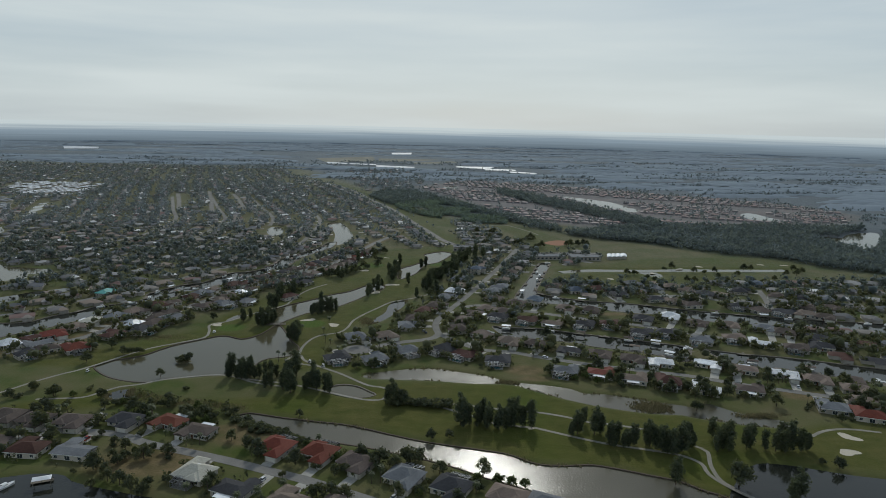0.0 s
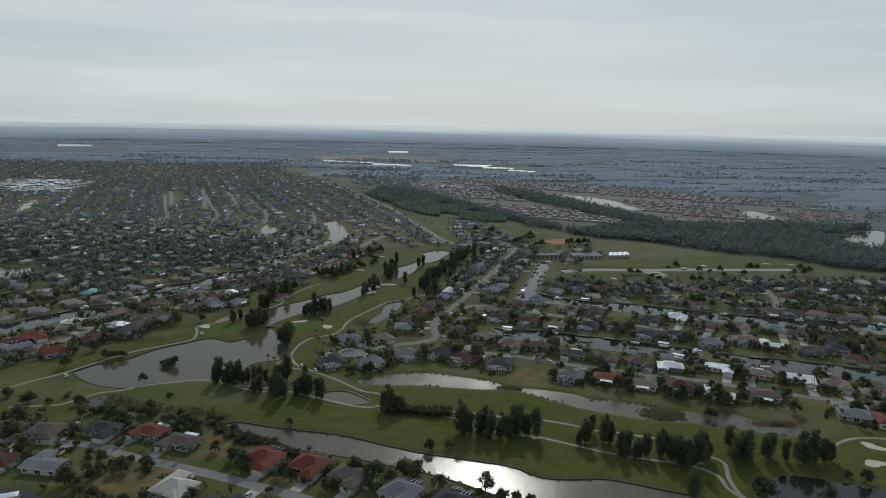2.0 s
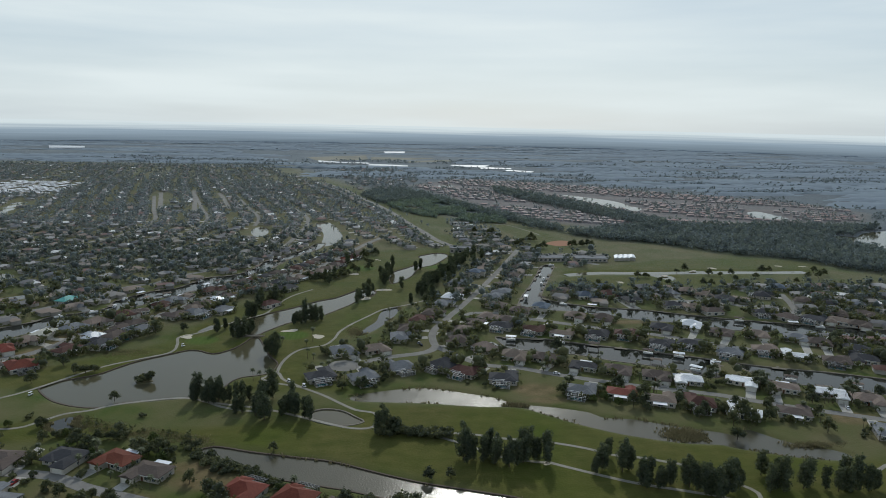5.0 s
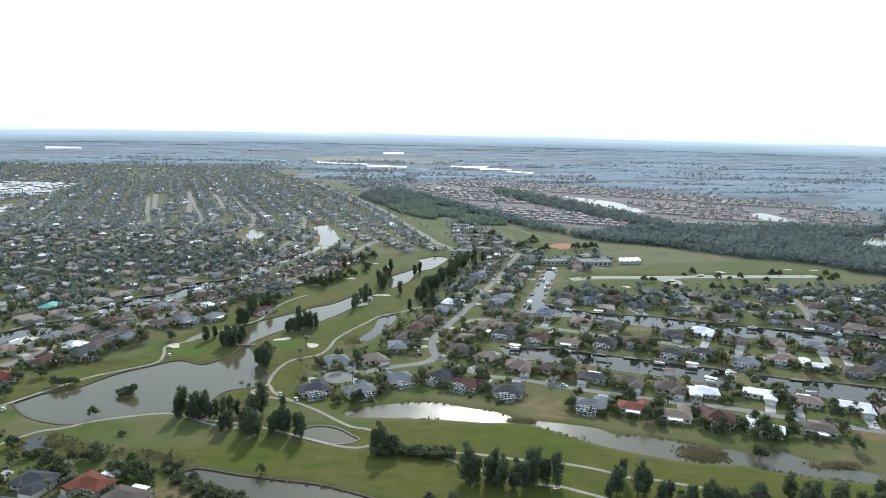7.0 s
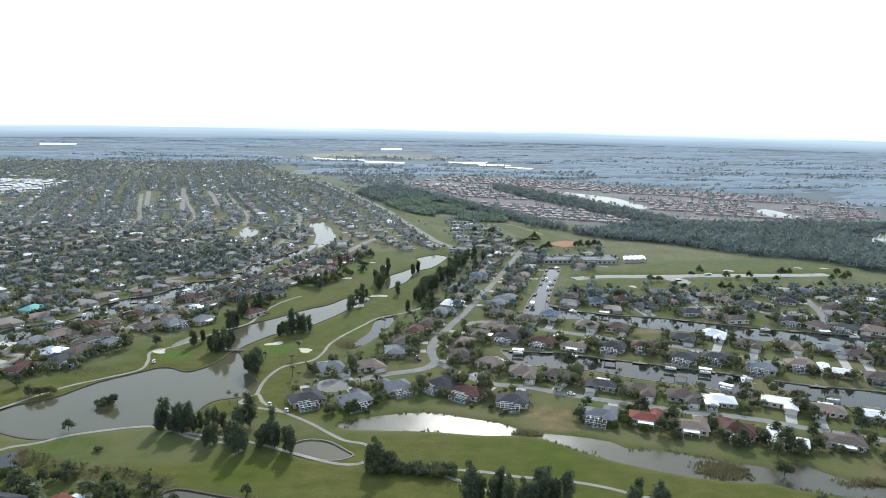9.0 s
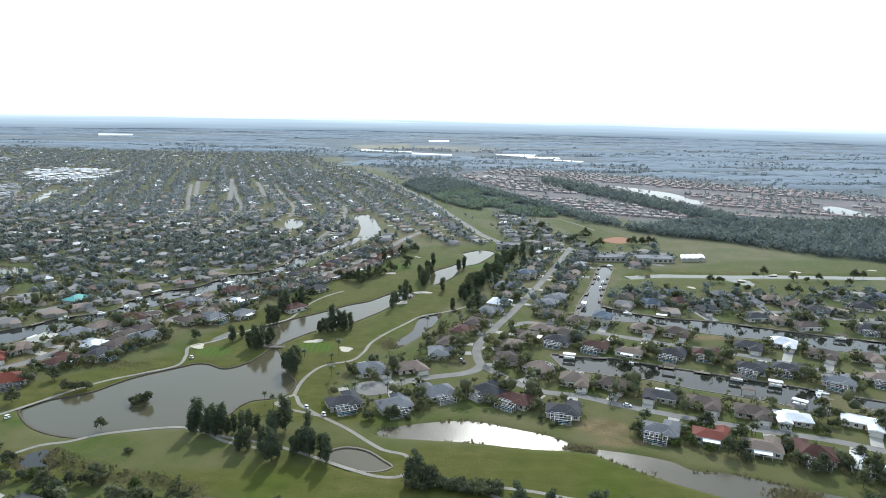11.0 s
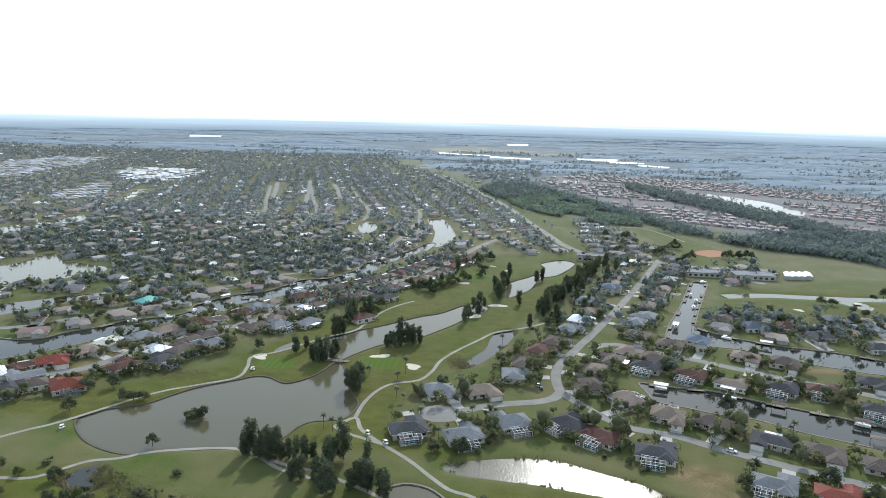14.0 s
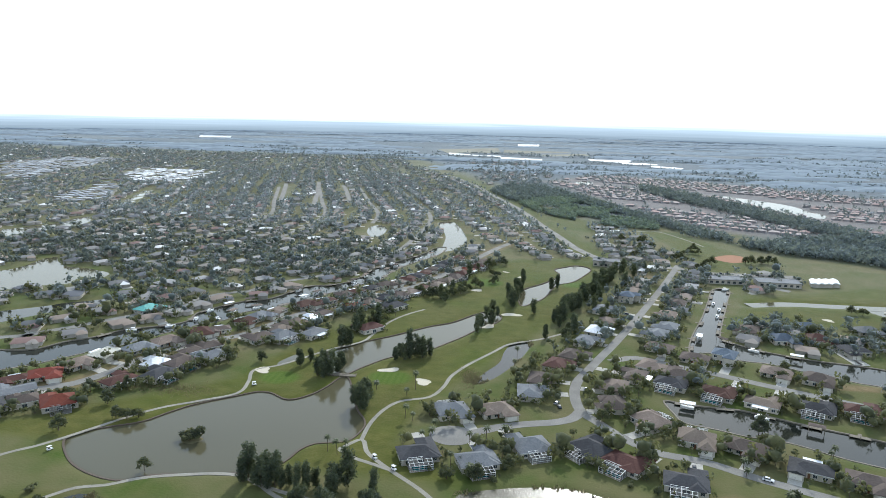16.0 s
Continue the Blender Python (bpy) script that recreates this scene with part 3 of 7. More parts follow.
LAKES = {
    "golf_lake": (lake, "lake"), "golf_river": (river_mid, "lake"), "upper_pond": (pond_up, "lake"), "reed_pond": (pond_reed, "canal"),
    "long_pond": (glint_pond + glint_pond_r + glint_pond_b, "pond"), "near_river": (near_river + near_river_b, "pond"),
    "shaded_pond": (pond_se, "canal"), "small_pond": (pond_small, "lake"), "near_canal": (near_canal, "canal"), "puddle": (puddle, "canal"), "creek_b": (creek_l2, "lake"),
    "bend_pond": (bend_pond, "lake"), "west_lake": (lake_l, "lake"), "village_pond": (pond_l, "lake"), "far_lake": (farlake, "lake"),
    "far_lake_b": (laker, "lake"), "far_lake_c": (lakerr, "lake"), "far_pond": (farpond, "lake"), "golf_pond": (golf_water2, "lake"),
    "boat_canal": (canal_va, "canal"), "canal_b": (canal_bb, "canal"), "west_canal": (canal_cc, "canal"), "west_canal_b": (canal_d, "canal"), "west_canal_c": (canal_e, "lake"),
}
CANALS = {
    "golf_canal": (golf_water, 12, "lake"), "west_canal_d": (canal_f, 18, "lake"),
}
lake_lines = {k: smooth_line(v[0], 4, True) for k, v in LAKES.items()}
canal_lines = {k: smooth_line(v[0], 6) for k, v in CANALS.items()}
canal_mids = {k: smooth_line(v, 6) for k, v in (("boat_canal", canal_v), ("canal_a", canal_a), ("canal_b", canal_b), ("west_canal", canal_c))}


def water_dist(P, reach=40.0):
    """How far each point is from the nearest water; less than nothing on it."""
    P = np.asarray(P, float).reshape(-1, 2)
    d = np.full(len(P), reach)
    for line in lake_lines.values():
        d = np.minimum(d, near_only(P, line, reach, lambda q: poly_dist(q, line)))
    for k, line in canal_lines.items():
        d = np.minimum(d, near_only(P, line, reach, lambda q: seg_dist(q, line) - CANALS[k][1] / 2))
    return d


# ---- roads, paths, zones ----
avenue = [(69, 839), (49, 888), (33, 955), (13, 1035), (-11, 1144), (-41, 1254), (-76, 1365), (-122, 1522), (-192, 1707)]
main_road = [(34.6, 519.6), (41.7, 537.6), (55.7, 571.5), (78, 630), (111, 721), (138, 800), (146, 824)]
cross_road = [(69, 839), (91, 824), (111, 811), (143, 808), (172, 796), (205, 785), (213, 749), (223, 738)]
river_road = [(34.6, 519.6), (26.9, 500.4), (24.3, 481.4), (26.3, 462.4), (33.6, 451.1), (43.2, 437.7), (56.4, 425.7), (76.7, 420.5), (96.5, 409.8)]
river_road_r = [(128.6, 395.9), (157.3, 385.2), (185.4, 376.4), (210, 363.8), (234.1, 353.2), (250, 346.5), (266.5, 339.9)]
culdesac = [(26.3, 462.4), (21.6, 453.2), (12.5, 447.2), (-1, 442.9), (-14.2, 437), (-24.3, 430), (-34.3, 425.4)]
mid_road = [(48.7, 536), (65.2, 545.1), (86.1, 536.1), (106.4, 527.3), (125.9, 517.5), (159.6, 501.2), (185.2, 490.9), (211.8, 476.1), (239.2, 458.7), (268, 447.6), (292, 437), (310.5, 426.9), (329.7, 417.1)]
north_road = [(229.7, 580.6), (266.3, 584.5), (287.9, 577.5), (302.3, 567.2), (332.1, 567.4), (332.4, 536.6), (347.4, 517.4), (367.1, 502.1)]
north_road2 = [(360, 610), (347.8, 572.7), (334.3, 539.7)]
left_street = [(-273.5, 415.3), (-264.2, 425.8), (-253.8, 436.3), (-239.6, 447.2), (-229.9, 466.7), (-224, 490.2), (-207.6, 519.7), (-188.6, 535.7), (-176.3, 562.2), (-163.5, 594.6), (-145, 618), (-118, 657), (-96, 690), (-78, 736), (-58, 802), (-38, 866), (-15, 924)]
near_street = [(-225.9, 308.8), (-196.8, 303.3), (-180.4, 299.3), (-150.1, 295.2), (-129, 284.5), (-106.6, 275.5), (-85.3, 266.9), (-61.7, 256.1), (-44.9, 248.4), (-23.4, 236.3), (-3.4, 225)]
path1 = [(-248.1, 335), (-237.4, 348.6), (-227, 365.1), (-216.6, 378.1), (-207.3, 388), (-183.4, 423.6), (-165.2, 438.8), (-150.1, 451.5), (-150.8, 467.2), (-154.4, 483), (-142, 494.2), (-123.6, 521.8), (-107.1, 541), (-103.4, 556.5), (-98.1, 584.9), (-90, 604), (-79, 620)]
path2 = [(-211.9, 338.8), (-198.2, 340.1), (-191.1, 340.5), (-185.3, 342.6), (-179.8, 348.9), (-172.6, 357.1), (-162.2, 361), (-152.9, 367.4), (-141.9, 371.6), (-125.4, 375.9), (-115, 376.2), (-105.5, 372.1), (-95.1, 364.8), (-85, 360.8), (-75.6, 358.2)]
path3 = [(-74.1, 414.4), (-74.1, 430.2), (-70.9, 446.4), (-64.5, 457.6), (-51.1, 465.1), (-45.6, 479.5), (-43, 496), (-35.2, 515.1), (-23.3, 536.7), (-13.5, 554.3), (-0.9, 563.5), (8.3, 569.9), (23.7, 584.8)]
path4 = [(-81.5, 404.1), (-74.1, 414.4), (-69.5, 404.8), (-65.3, 399.6), (-56, 391), (-42.1, 379.3), (-34.1, 370.8)]
path4b = [(-81.5, 404.1), (-75, 398.8), (-63.9, 394.2), (-56, 391)]
path5 = [(-34.1, 370.8), (-22.7, 359.4), (-12.7, 355.4), (-9.6, 346.9), (-13.2, 338.3), (-22.4, 337.4), (-34.9, 342.8), (-55.4, 353.9), (-73.7, 362.4), (-91.7, 367.3), (-107.2, 372.3)]
path6 = [(-10.5, 335.5), (0.1, 334.1), (21.2, 332), (39.4, 328.8), (51.9, 324.8), (74.5, 320), (90.8, 313.6), (101.5, 307), (113.1, 304.3), (132.4, 296.9)]
path7 = [(0.1, 332.5), (15.8, 329.4), (33.1, 318.6), (48.9, 306.1), (69.7, 300.1)]
path7b = [(70.1, 300.5), (85.1, 291.8), (103.6, 282.1), (124.7, 274.6), (137.4, 269.8), (145.2, 261.2), (144.6, 250.6), (148.9, 239.6), (156.5, 228.8)]
path8 = [(149.9, 278.6), (153.7, 272.5), (149.1, 258.5), (147.7, 245.5), (150.8, 238.1)]
path9 = [(218.2, 288.6), (229.9, 295.2), (244, 297.1), (260.4, 292.9)]
path10 = [(34, 665), (48, 703), (59, 718)]
park_walk = [(97, 1026), (121, 1015), (159, 1029), (184, 979), (197, 935)]
street_gap = [(-336, 1128), (-389, 1306), (-441, 1477)]
street_gap2 = [(-291, 1177), (-339, 1323), (-376, 1431)]
street_gap3 = [(-402, 1156), (-445, 1287), (-492, 1423)]
golf = [(-251.9, 392), (-243.7, 402.1), (-215.6, 422.8), (-194.5, 441.7), (-159.1, 471.3), (-152.9, 504.2), (-137.7, 542.6), (-116.8, 594.6), (-102, 623), (-85, 683), (-48, 759), (-12, 813), (62, 820), (62, 752), (25, 624), (0.9, 570.7), (-22.3, 522.2), (-43.6, 476), (-53.5, 452.9), (-58.3, 413.5), (-32.8, 393.7), (-27, 384)]
golf_b = [(-26.3, 352.6), (-5.9, 365.2), (65.4, 361.5), (98.3, 348.1), (157.6, 319.4), (212, 297.3), (273.7, 307.5), (308.8, 296.6), (263.7, 243.7), (176.4, 263.6), (161, 253), (144.8, 231.2), (127.6, 245.8), (104.9, 258.5), (64.8, 265), (24.5, 284.1), (-35.6, 308.2), (-87.5, 322.9), (-137.6, 341.8), (-181.1, 352.7), (-225.9, 328.8), (-241, 314.4)]
golf_n = [(181, 715), (240, 730), (305, 768), (391, 780), (502, 762), (460, 698), (374, 688), (320, 641), (267, 646), (233, 629), (190, 645), (161, 660)]
woods = [(177, 1013), (239, 963), (302, 925), (378, 901), (470, 893), (464, 869), (409, 869), (352, 876), (285, 895), (248, 929), (221, 990)]
woods2 = [(-81, 1410), (-51, 1513), (7, 1523), (60, 1429), (69, 1352), (16, 1327), (-32, 1272)]
woods3 = [(70, 1387), (112, 1302), (153, 1192), (193, 1094), (240, 1010), (239, 963), (187, 1040), (145, 1132), (105, 1229), (67, 1319)]
edge_lots = [(-208, 2169), (-13, 2267), (58, 1836), (-8, 1552), (-60, 1438), (-105, 1577)]
woods5 = [(311, 1000), (421, 1038), (521, 1026), (645, 1046), (748, 1039), (839, 887), (605, 655), (504, 717), (469, 775), (411, 798), (369, 839), (322, 885), (256, 944)]
woods6 = [(225, 1612), (290, 1480), (353, 1298), (398, 1153), (435, 1078), (411, 1021), (362, 1074), (321, 1186), (255, 1357), (211, 1513)]
village = [(20, 1663), (88, 1454), (168, 1206), (231, 1060), (316, 1015), (426, 1049), (529, 1041), (652, 1067), (800, 1107), (882, 1215), (807, 1414), (633, 1535), (436, 1725), (171, 1856)]
mobile = [(-869, 1469), (-927, 1599), (-859, 1628), (-702, 1595), (-710, 1504), (-675, 1391), (-709, 1345), (-795, 1370)]
mobile2 = [(-1295, 1618), (-1284, 1846), (-1132, 1871), (-1048, 1547), (-993, 1355), (-1026, 1307)]
mobile3 = [(-751, 1103), (-784, 1217), (-822, 1337), (-757, 1275), (-671, 1129), (-693, 1052)]
scrub = [(-36, 1242), (16, 1319), (69, 1395), (113, 1318), (146, 1203), (165, 1112), (186, 1041), (153, 1037), (110, 1043), (76, 1077), (34, 1117), (-3, 1184)]
meadow = [(6, 1093), (48, 1150), (79, 1063), (77, 999), (49, 1009)]
avenue_lots = [(79, 847), (113, 822), (140, 818), (155, 883), (137, 937), (121, 1010), (88, 1046), (62, 982)]
park = [(140, 1026), (189, 1013), (225, 887), (235, 819), (169, 799), (170, 872), (159, 936)]
ballfield = [(191, 869), (211, 890), (225, 887), (224, 863), (205, 850)]
GREENS = [(-206.1, 373.6, 15), (-76.8, 487, 11), (-136.5, 475.6, 10), (-40, 712, 14), (39, 720, 12)]
LOTS = [(104, 764, 24, 17), (80.5, 385, 16, 11), (85, 370.5, 14, 5), (183.3, 520.2, 22, 6), (245.7, 344, 18, 9), (-82.4, 288.3, 17, 8), (-120.6, 263.6, 32, 15), (-108.9, 272.7, 14, 8), (-88.1, 299.8, 16, 7)]
BUNKERS = [(-57.5, 484.2, 5), (-79.5, 497.5, 5), (-45, 684, 5), (-14, 620, 6), (-28.6, 588.9, 5), (-24, 755, 3), (-10, 738, 3), (-149.8, 483.9, 5), (96, 685, 6), (111, 655, 6), (318, 708, 4), (346, 722, 5), (430, 736, 4), (458, 734, 4), (277, 684, 4), (220, 654, 4), (238.7, 287.8, 5), (227.4, 271.1, 5), (68.5, 299.9, 2)]
ROADS = {"avenue": (avenue, 9), "lane_a": (street_gap, 8), "lane_b": (street_gap2, 8), "lane_c": (street_gap3, 8), "main_road": (main_road, 5.6), "cross_road": (cross_road, 8), "river_road": (river_road + river_road_r, 5.6), "close": (culdesac, 6.0),
         "island_road": (mid_road, 6.5), "north_road": (north_road, 6), "north_lane": (north_road2, 6), "west_street": (left_street, 7), "near_street": (near_street, 6)}
# streets of the west estate, beside the canal
for k, off in enumerate((42.0, 116.5, 192.5, 268.5)):
    base = np.array([(-420, 360)] + canal_c + [(-100, 1060), (-160, 1250), (-230, 1450)], float)
    t = np.gradient(base, axis=0)
    t /= np.linalg.norm(t, axis=1)[:, None]
    street = smooth_line((base + np.stack([-t[:, 1], t[:, 0]], 1) * off)[1 + k:], 12.0)
    wet = np.nonzero(water_dist(street) < 6)[0]
    ROADS["estate_street_%d" % (k + 1)] = (street[wet[-1] + 1 if len(wet) else 0:].tolist(), 6.0)
PATHS = [path1, path2, path3, path4, path4b, path5, path6, path7, path7b, path8, path9, path10, park_walk]
road_lines = {k: smooth_line(v[0], 5) for k, v in ROADS.items()}
path_lines = [smooth_line(p, 4) for p in PATHS]


def road_dist(P, reach=60.0):
    P = np.asarray(P, float).reshape(-1, 2)
    d = np.full(len(P), reach)
    for k, line in road_lines.items():
        d = np.minimum(d, near_only(P, line, reach, lambda q: seg_dist(q, line) - ROADS[k][1] / 2))
    return d


def path_dist(P, reach=20.0):
    P = np.asarray(P, float).reshape(-1, 2)
    d = np.full(len(P), reach)
    for line in path_lines:
        d = np.minimum(d, near_only(P, line, reach, lambda q: seg_dist(q, line) - 1.3))
    return d


GOLF = [np.array(z, float) for z in (golf, golf_b, golf_n)]
WOODS = [np.array(z, float) for z in (woods, woods2, woods3, woods5, woods6)]


def golf_dist(P):
    P = np.asarray(P, float).reshape(-1, 2)
    return np.min([near_only(P, z, 40.0, lambda q: poly_dist(q, z)) for z in GOLF], 0)


# ---- the ground: one sheet, dipping under the water ----
def spread(near0, near1, step, lo, hi, grow=1.06):
    a = list(np.arange(near0, near1 + 0.1, step))
    s = step
    while a[-1] < hi:
        s *= grow
        a.append(a[-1] + s)
    s = step
    while a[0] > lo:
        s *= grow
        a.insert(0, a[0] - s)
    return np.array(a)


gx, gy = spread(-260, 330, 2.6, -5200, 5200, 1.04), spread(205, 560, 2.6, -1500, 5200, 1.024)
X, Y = np.meshgrid(gx, gy)
P = np.stack([X.ravel(), Y.ravel()], 1)
cell = np.maximum(np.gradient(gx)[None, :], np.gradient(gy)[:, None]).ravel()
shore = np.maximum(1.6, 0.75 * cell)
wd = water_dist(P)
Z = np.where(wd < shore, -0.7 * (1 - wd / shore), 0.0).clip(-4, 0)
nx, ny = len(gx), len(gy)
I = np.arange(nx * ny).reshape(ny, nx)
quads = np.stack([I[:-1, :-1], I[:-1, 1:], I[1:, 1:], I[1:, :-1]], -1).reshape(-1, 4)
me = bpy.data.meshes.new("ground")
me.vertices.add(len(P))
me.vertices.foreach_set("co", np.column_stack([P, Z]).ravel())
me.loops.add(quads.size)
me.loops.foreach_set("vertex_index", quads.ravel())
me.polygons.add(len(quads))
me.polygons.foreach_set("loop_start", np.arange(0, quads.size, 4))
me.polygons.foreach_set("use_smooth", np.ones(len(quads), bool))
me.update(calc_edges=True)
zone = np.zeros((len(P), 4))
zone[:, 0] = np.clip(0.5 - golf_dist(P) / 8, 0, 1)
for x, y, a, b in LOTS:
    zone[:, 1] = np.maximum(zone[:, 1], np.clip(2.2 - 2 * np.hypot((P[:, 0] - x) / a, (P[:, 1] - y) / b), 0, 1))
zone[:, 1] = np.maximum(zone[:, 1], np.clip(0.5 - near_only(P, np.array(village, float), 40.0, lambda q: poly_dist(q, np.array(village, float))) / 30, 0, 0.35))
red_soil = np.clip(0.5 - near_only(P, np.array(village, float), 40.0, lambda q: poly_dist(q, np.array(village, float))) / 30, 0, 1)
zone[:, 1] = np.maximum(zone[:, 1], np.clip(1.5 - near_only(P, road_lines["west_street"], 40.0, lambda q: seg_dist(q, road_lines["west_street"])) / 9, 0, 0.9))
for z in (park, meadow):
    z = np.array(z, float)
    zone[:, 0] = np.maximum(zone[:, 0], np.clip(0.5 - near_only(P, z, 40.0, lambda q: poly_dist(q, z)) / 8, 0, 1))
zone[:, 0] = np.maximum(zone[:, 0], np.clip(2.3 - near_only(P, road_lines["avenue"], 40.0, lambda q: seg_dist(q, road_lines["avenue"])) / 12, 0, 1))
zone[:, 1] = np.maximum(zone[:, 1], 0.3 * np.clip((P[:, 1] - 560) / 300, 0, 1) * (zone[:, 0] < 0.05))
for z in WOODS:
    zone[:, 2] = np.maximum(zone[:, 2], np.clip(0.5 - near_only(P, z, 60.0, lambda q: poly_dist(q, z)) / 20, 0, 1))


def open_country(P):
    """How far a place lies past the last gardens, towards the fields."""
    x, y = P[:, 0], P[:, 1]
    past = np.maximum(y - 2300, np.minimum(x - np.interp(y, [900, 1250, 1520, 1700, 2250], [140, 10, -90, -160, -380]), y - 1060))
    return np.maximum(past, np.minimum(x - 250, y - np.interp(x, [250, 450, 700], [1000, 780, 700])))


# mask for the haze-tinted colours of the plain, weaker over the village
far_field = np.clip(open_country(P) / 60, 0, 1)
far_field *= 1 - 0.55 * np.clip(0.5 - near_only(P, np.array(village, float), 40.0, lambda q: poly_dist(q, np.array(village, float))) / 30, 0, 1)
me.attributes.new("zone", "FLOAT_COLOR", "POINT").data.foreach_set("color", zone.ravel())
smooth_turf = np.zeros(len(P))
for x, y, r in GREENS:
    smooth_turf = np.maximum(smooth_turf, np.clip((r - np.hypot((P[:, 0] - x) / 1.25, P[:, 1] - y)) / 2.5, 0, 1))
me.attributes.new("smooth_turf", "FLOAT", "POINT").data.foreach_set("value", smooth_turf)
me.attributes.new("soil", "FLOAT", "POINT").data.foreach_set("value", red_soil)
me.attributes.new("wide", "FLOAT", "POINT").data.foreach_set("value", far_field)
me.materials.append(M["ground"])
ground = tagged(new("ground", me), "flat grassy ground with lawns, golf turf and haze-tinted distant fields", "ground", kind="structure")


def ribbon(name, line, width, z, material, label, category, skirt=0.25):
    """A paved strip with a little thickness along a line."""
    t = np.gradient(line, axis=0)
    t /= np.linalg.norm(t, axis=1)[:, None]
    nrm = np.stack([-t[:, 1], t[:, 0]], 1) * width / 2
    n = len(line)
    v = [(*p, z) for p in line + nrm] + [(*p, z) for p in line - nrm] + [(*p, z - skirt) for p in line + nrm * 1.02] + [(*p, z - skirt) for p in line - nrm * 1.02]
    f = []
    for i in range(n - 1):
        f += [(n + i, n + i + 1, i + 1, i), (i, i + 1, 2 * n + i + 1, 2 * n + i), (n + i + 1, n + i, 3 * n + i, 3 * n + i + 1)]
    b = Build().add(v, f)
    return tagged(new(name, b.mesh(name, material)), label, category, kind="structure")


# water sheets, a little wider than their shores, so that the banks dip into them
for k, (name, line) in enumerate(lake_lines.items()):
    edge = np.roll(line, -1, 0) - np.roll(line, 1, 0)
    edge /= np.linalg.norm(edge, axis=1)[:, None] + 1e-9
    area = 0.5 * np.sum(line[:, 0] * np.roll(line[:, 1], -1) - np.roll(line[:, 0], -1) * line[:, 1])
    out = np.stack([edge[:, 1], -edge[:, 0]], 1) * np.sign(area)
    grow = 1.4 if line[:, 1].mean() < 700 else 5.0
    ring = line + out * grow
    b = Build().add([(*p, -0.7 - 0.004 * k) for p in ring], [tuple(range(len(ring)))[:: int(np.sign(area))]])
    tagged(new("water_" + name, b.mesh("water", LAKES[name][1])), "still grey-green water with grassy banks" if LAKES[name][1] != "pond" else "wind-rippled water glinting in the low sun", "water", kind="structure")
for k, (name, line) in enumerate(canal_lines.items()):
    ribbon("water_" + name, line, CANALS[name][1] + 3, -0.68 + 0.004 * k, CANALS[name][2], "dark canal water between house lots", "water", 0.1)
for k, (name, line) in enumerate(road_lines.items()):
    ribbon(name, line, ROADS[name][1], 0.05 + 0.004 * k, "asphalt", "worn grey asphalt residential street", "road")
for k, line in enumerate(path_lines):
    ribbon("cart_path", line, 2.0, 0.04 + 0.004 * k, "path", "pale concrete golf cart path", "path")
b = Build()
turn = [(road_lines["close"][-1][0] + 10.5 * math.cos(a), road_lines["close"][-1][1] + 9.5 * math.sin(a)) for a in np.linspace(0, 2 * math.pi, 28, endpoint=False)]
b.add([(*p, 0.11) for p in turn], [tuple(range(28))])
tagged(new("turning_circle", b.mesh("turning_circle", "asphalt")), "round asphalt turning circle of a close", "road", kind="structure")


# dark edging along the banks of the course and sea walls along the canals
for name, stuff_name, words in (("golf_lake", "bark", "dark earth bank"), ("golf_river", "bark", "dark earth bank"), ("upper_pond", "bark", "dark earth bank"), ("small_pond", "wood", "weathered edging"),
                                ("near_river", "bark", "dark earth bank"), ("canal_b", "wood", "weathered sea wall"), ("boat_canal", "wood", "weathered sea wall"), ("west_canal", "wood", "weathered sea wall")):
    line = lake_lines[name]
    ribbon("bank_" + name, np.vstack([line, line[:1]]), 0.9, -0.22, stuff_name, words + " along the water's edge", "bank", 0.8)


# ---- bunkers and ball field ----
def bunker(x, y, r):
    k = 22
    ang = np.linspace(0, 2 * math.pi, k, endpoint=False)
    ph = rng.uniform(0, 6.28, 3)
    rad = 0.62 * r * (1 + 0.22 * np.sin(2 * ang + ph[0]) + 0.16 * np.sin(3 * ang + ph[1]))
    c, s = np.cos(ang), np.sin(ang)
    v = [(1.5 * q * a, q * e, 0.1) for q, a, e in zip(rad, c, s)] + [(1.32 * q * a, 0.85 * q * e, -0.05) for q, a, e in zip(rad, c, s)] + [(1.7 * q * a, 1.15 * q * e, -0.02) for q, a, e in zip(rad, c, s)]
    f = [tuple(range(k, 2 * k))] + [(i, (i + 1) % k, k + (i + 1) % k, k + i) for i in range(k)] + [(2 * k + i, 2 * k + (i + 1) % k, (i + 1) % k, i) for i in range(k)]
    ob = new("sand_bunker", Build().add(v, f).mesh("sand_bunker", "sand"))
    ob.matrix_basis = pose(x, y, 0.06, 0, 0, float(rng.uniform(-40, 40)))
    tagged(ob, "pale sand bunker set in the golf turf", "bunker", "golf bunkers")


for x, y, r in BUNKERS:
    bunker(x, y, r)
infield = smooth_line(ballfield, 4, True)
b = Build().add([(*p, 0.06) for p in infield], [tuple(range(len(infield)))])
tagged(new("infield", b.mesh("infield", "clay")), "red clay infield of a ball field", "ball field", kind="structure")


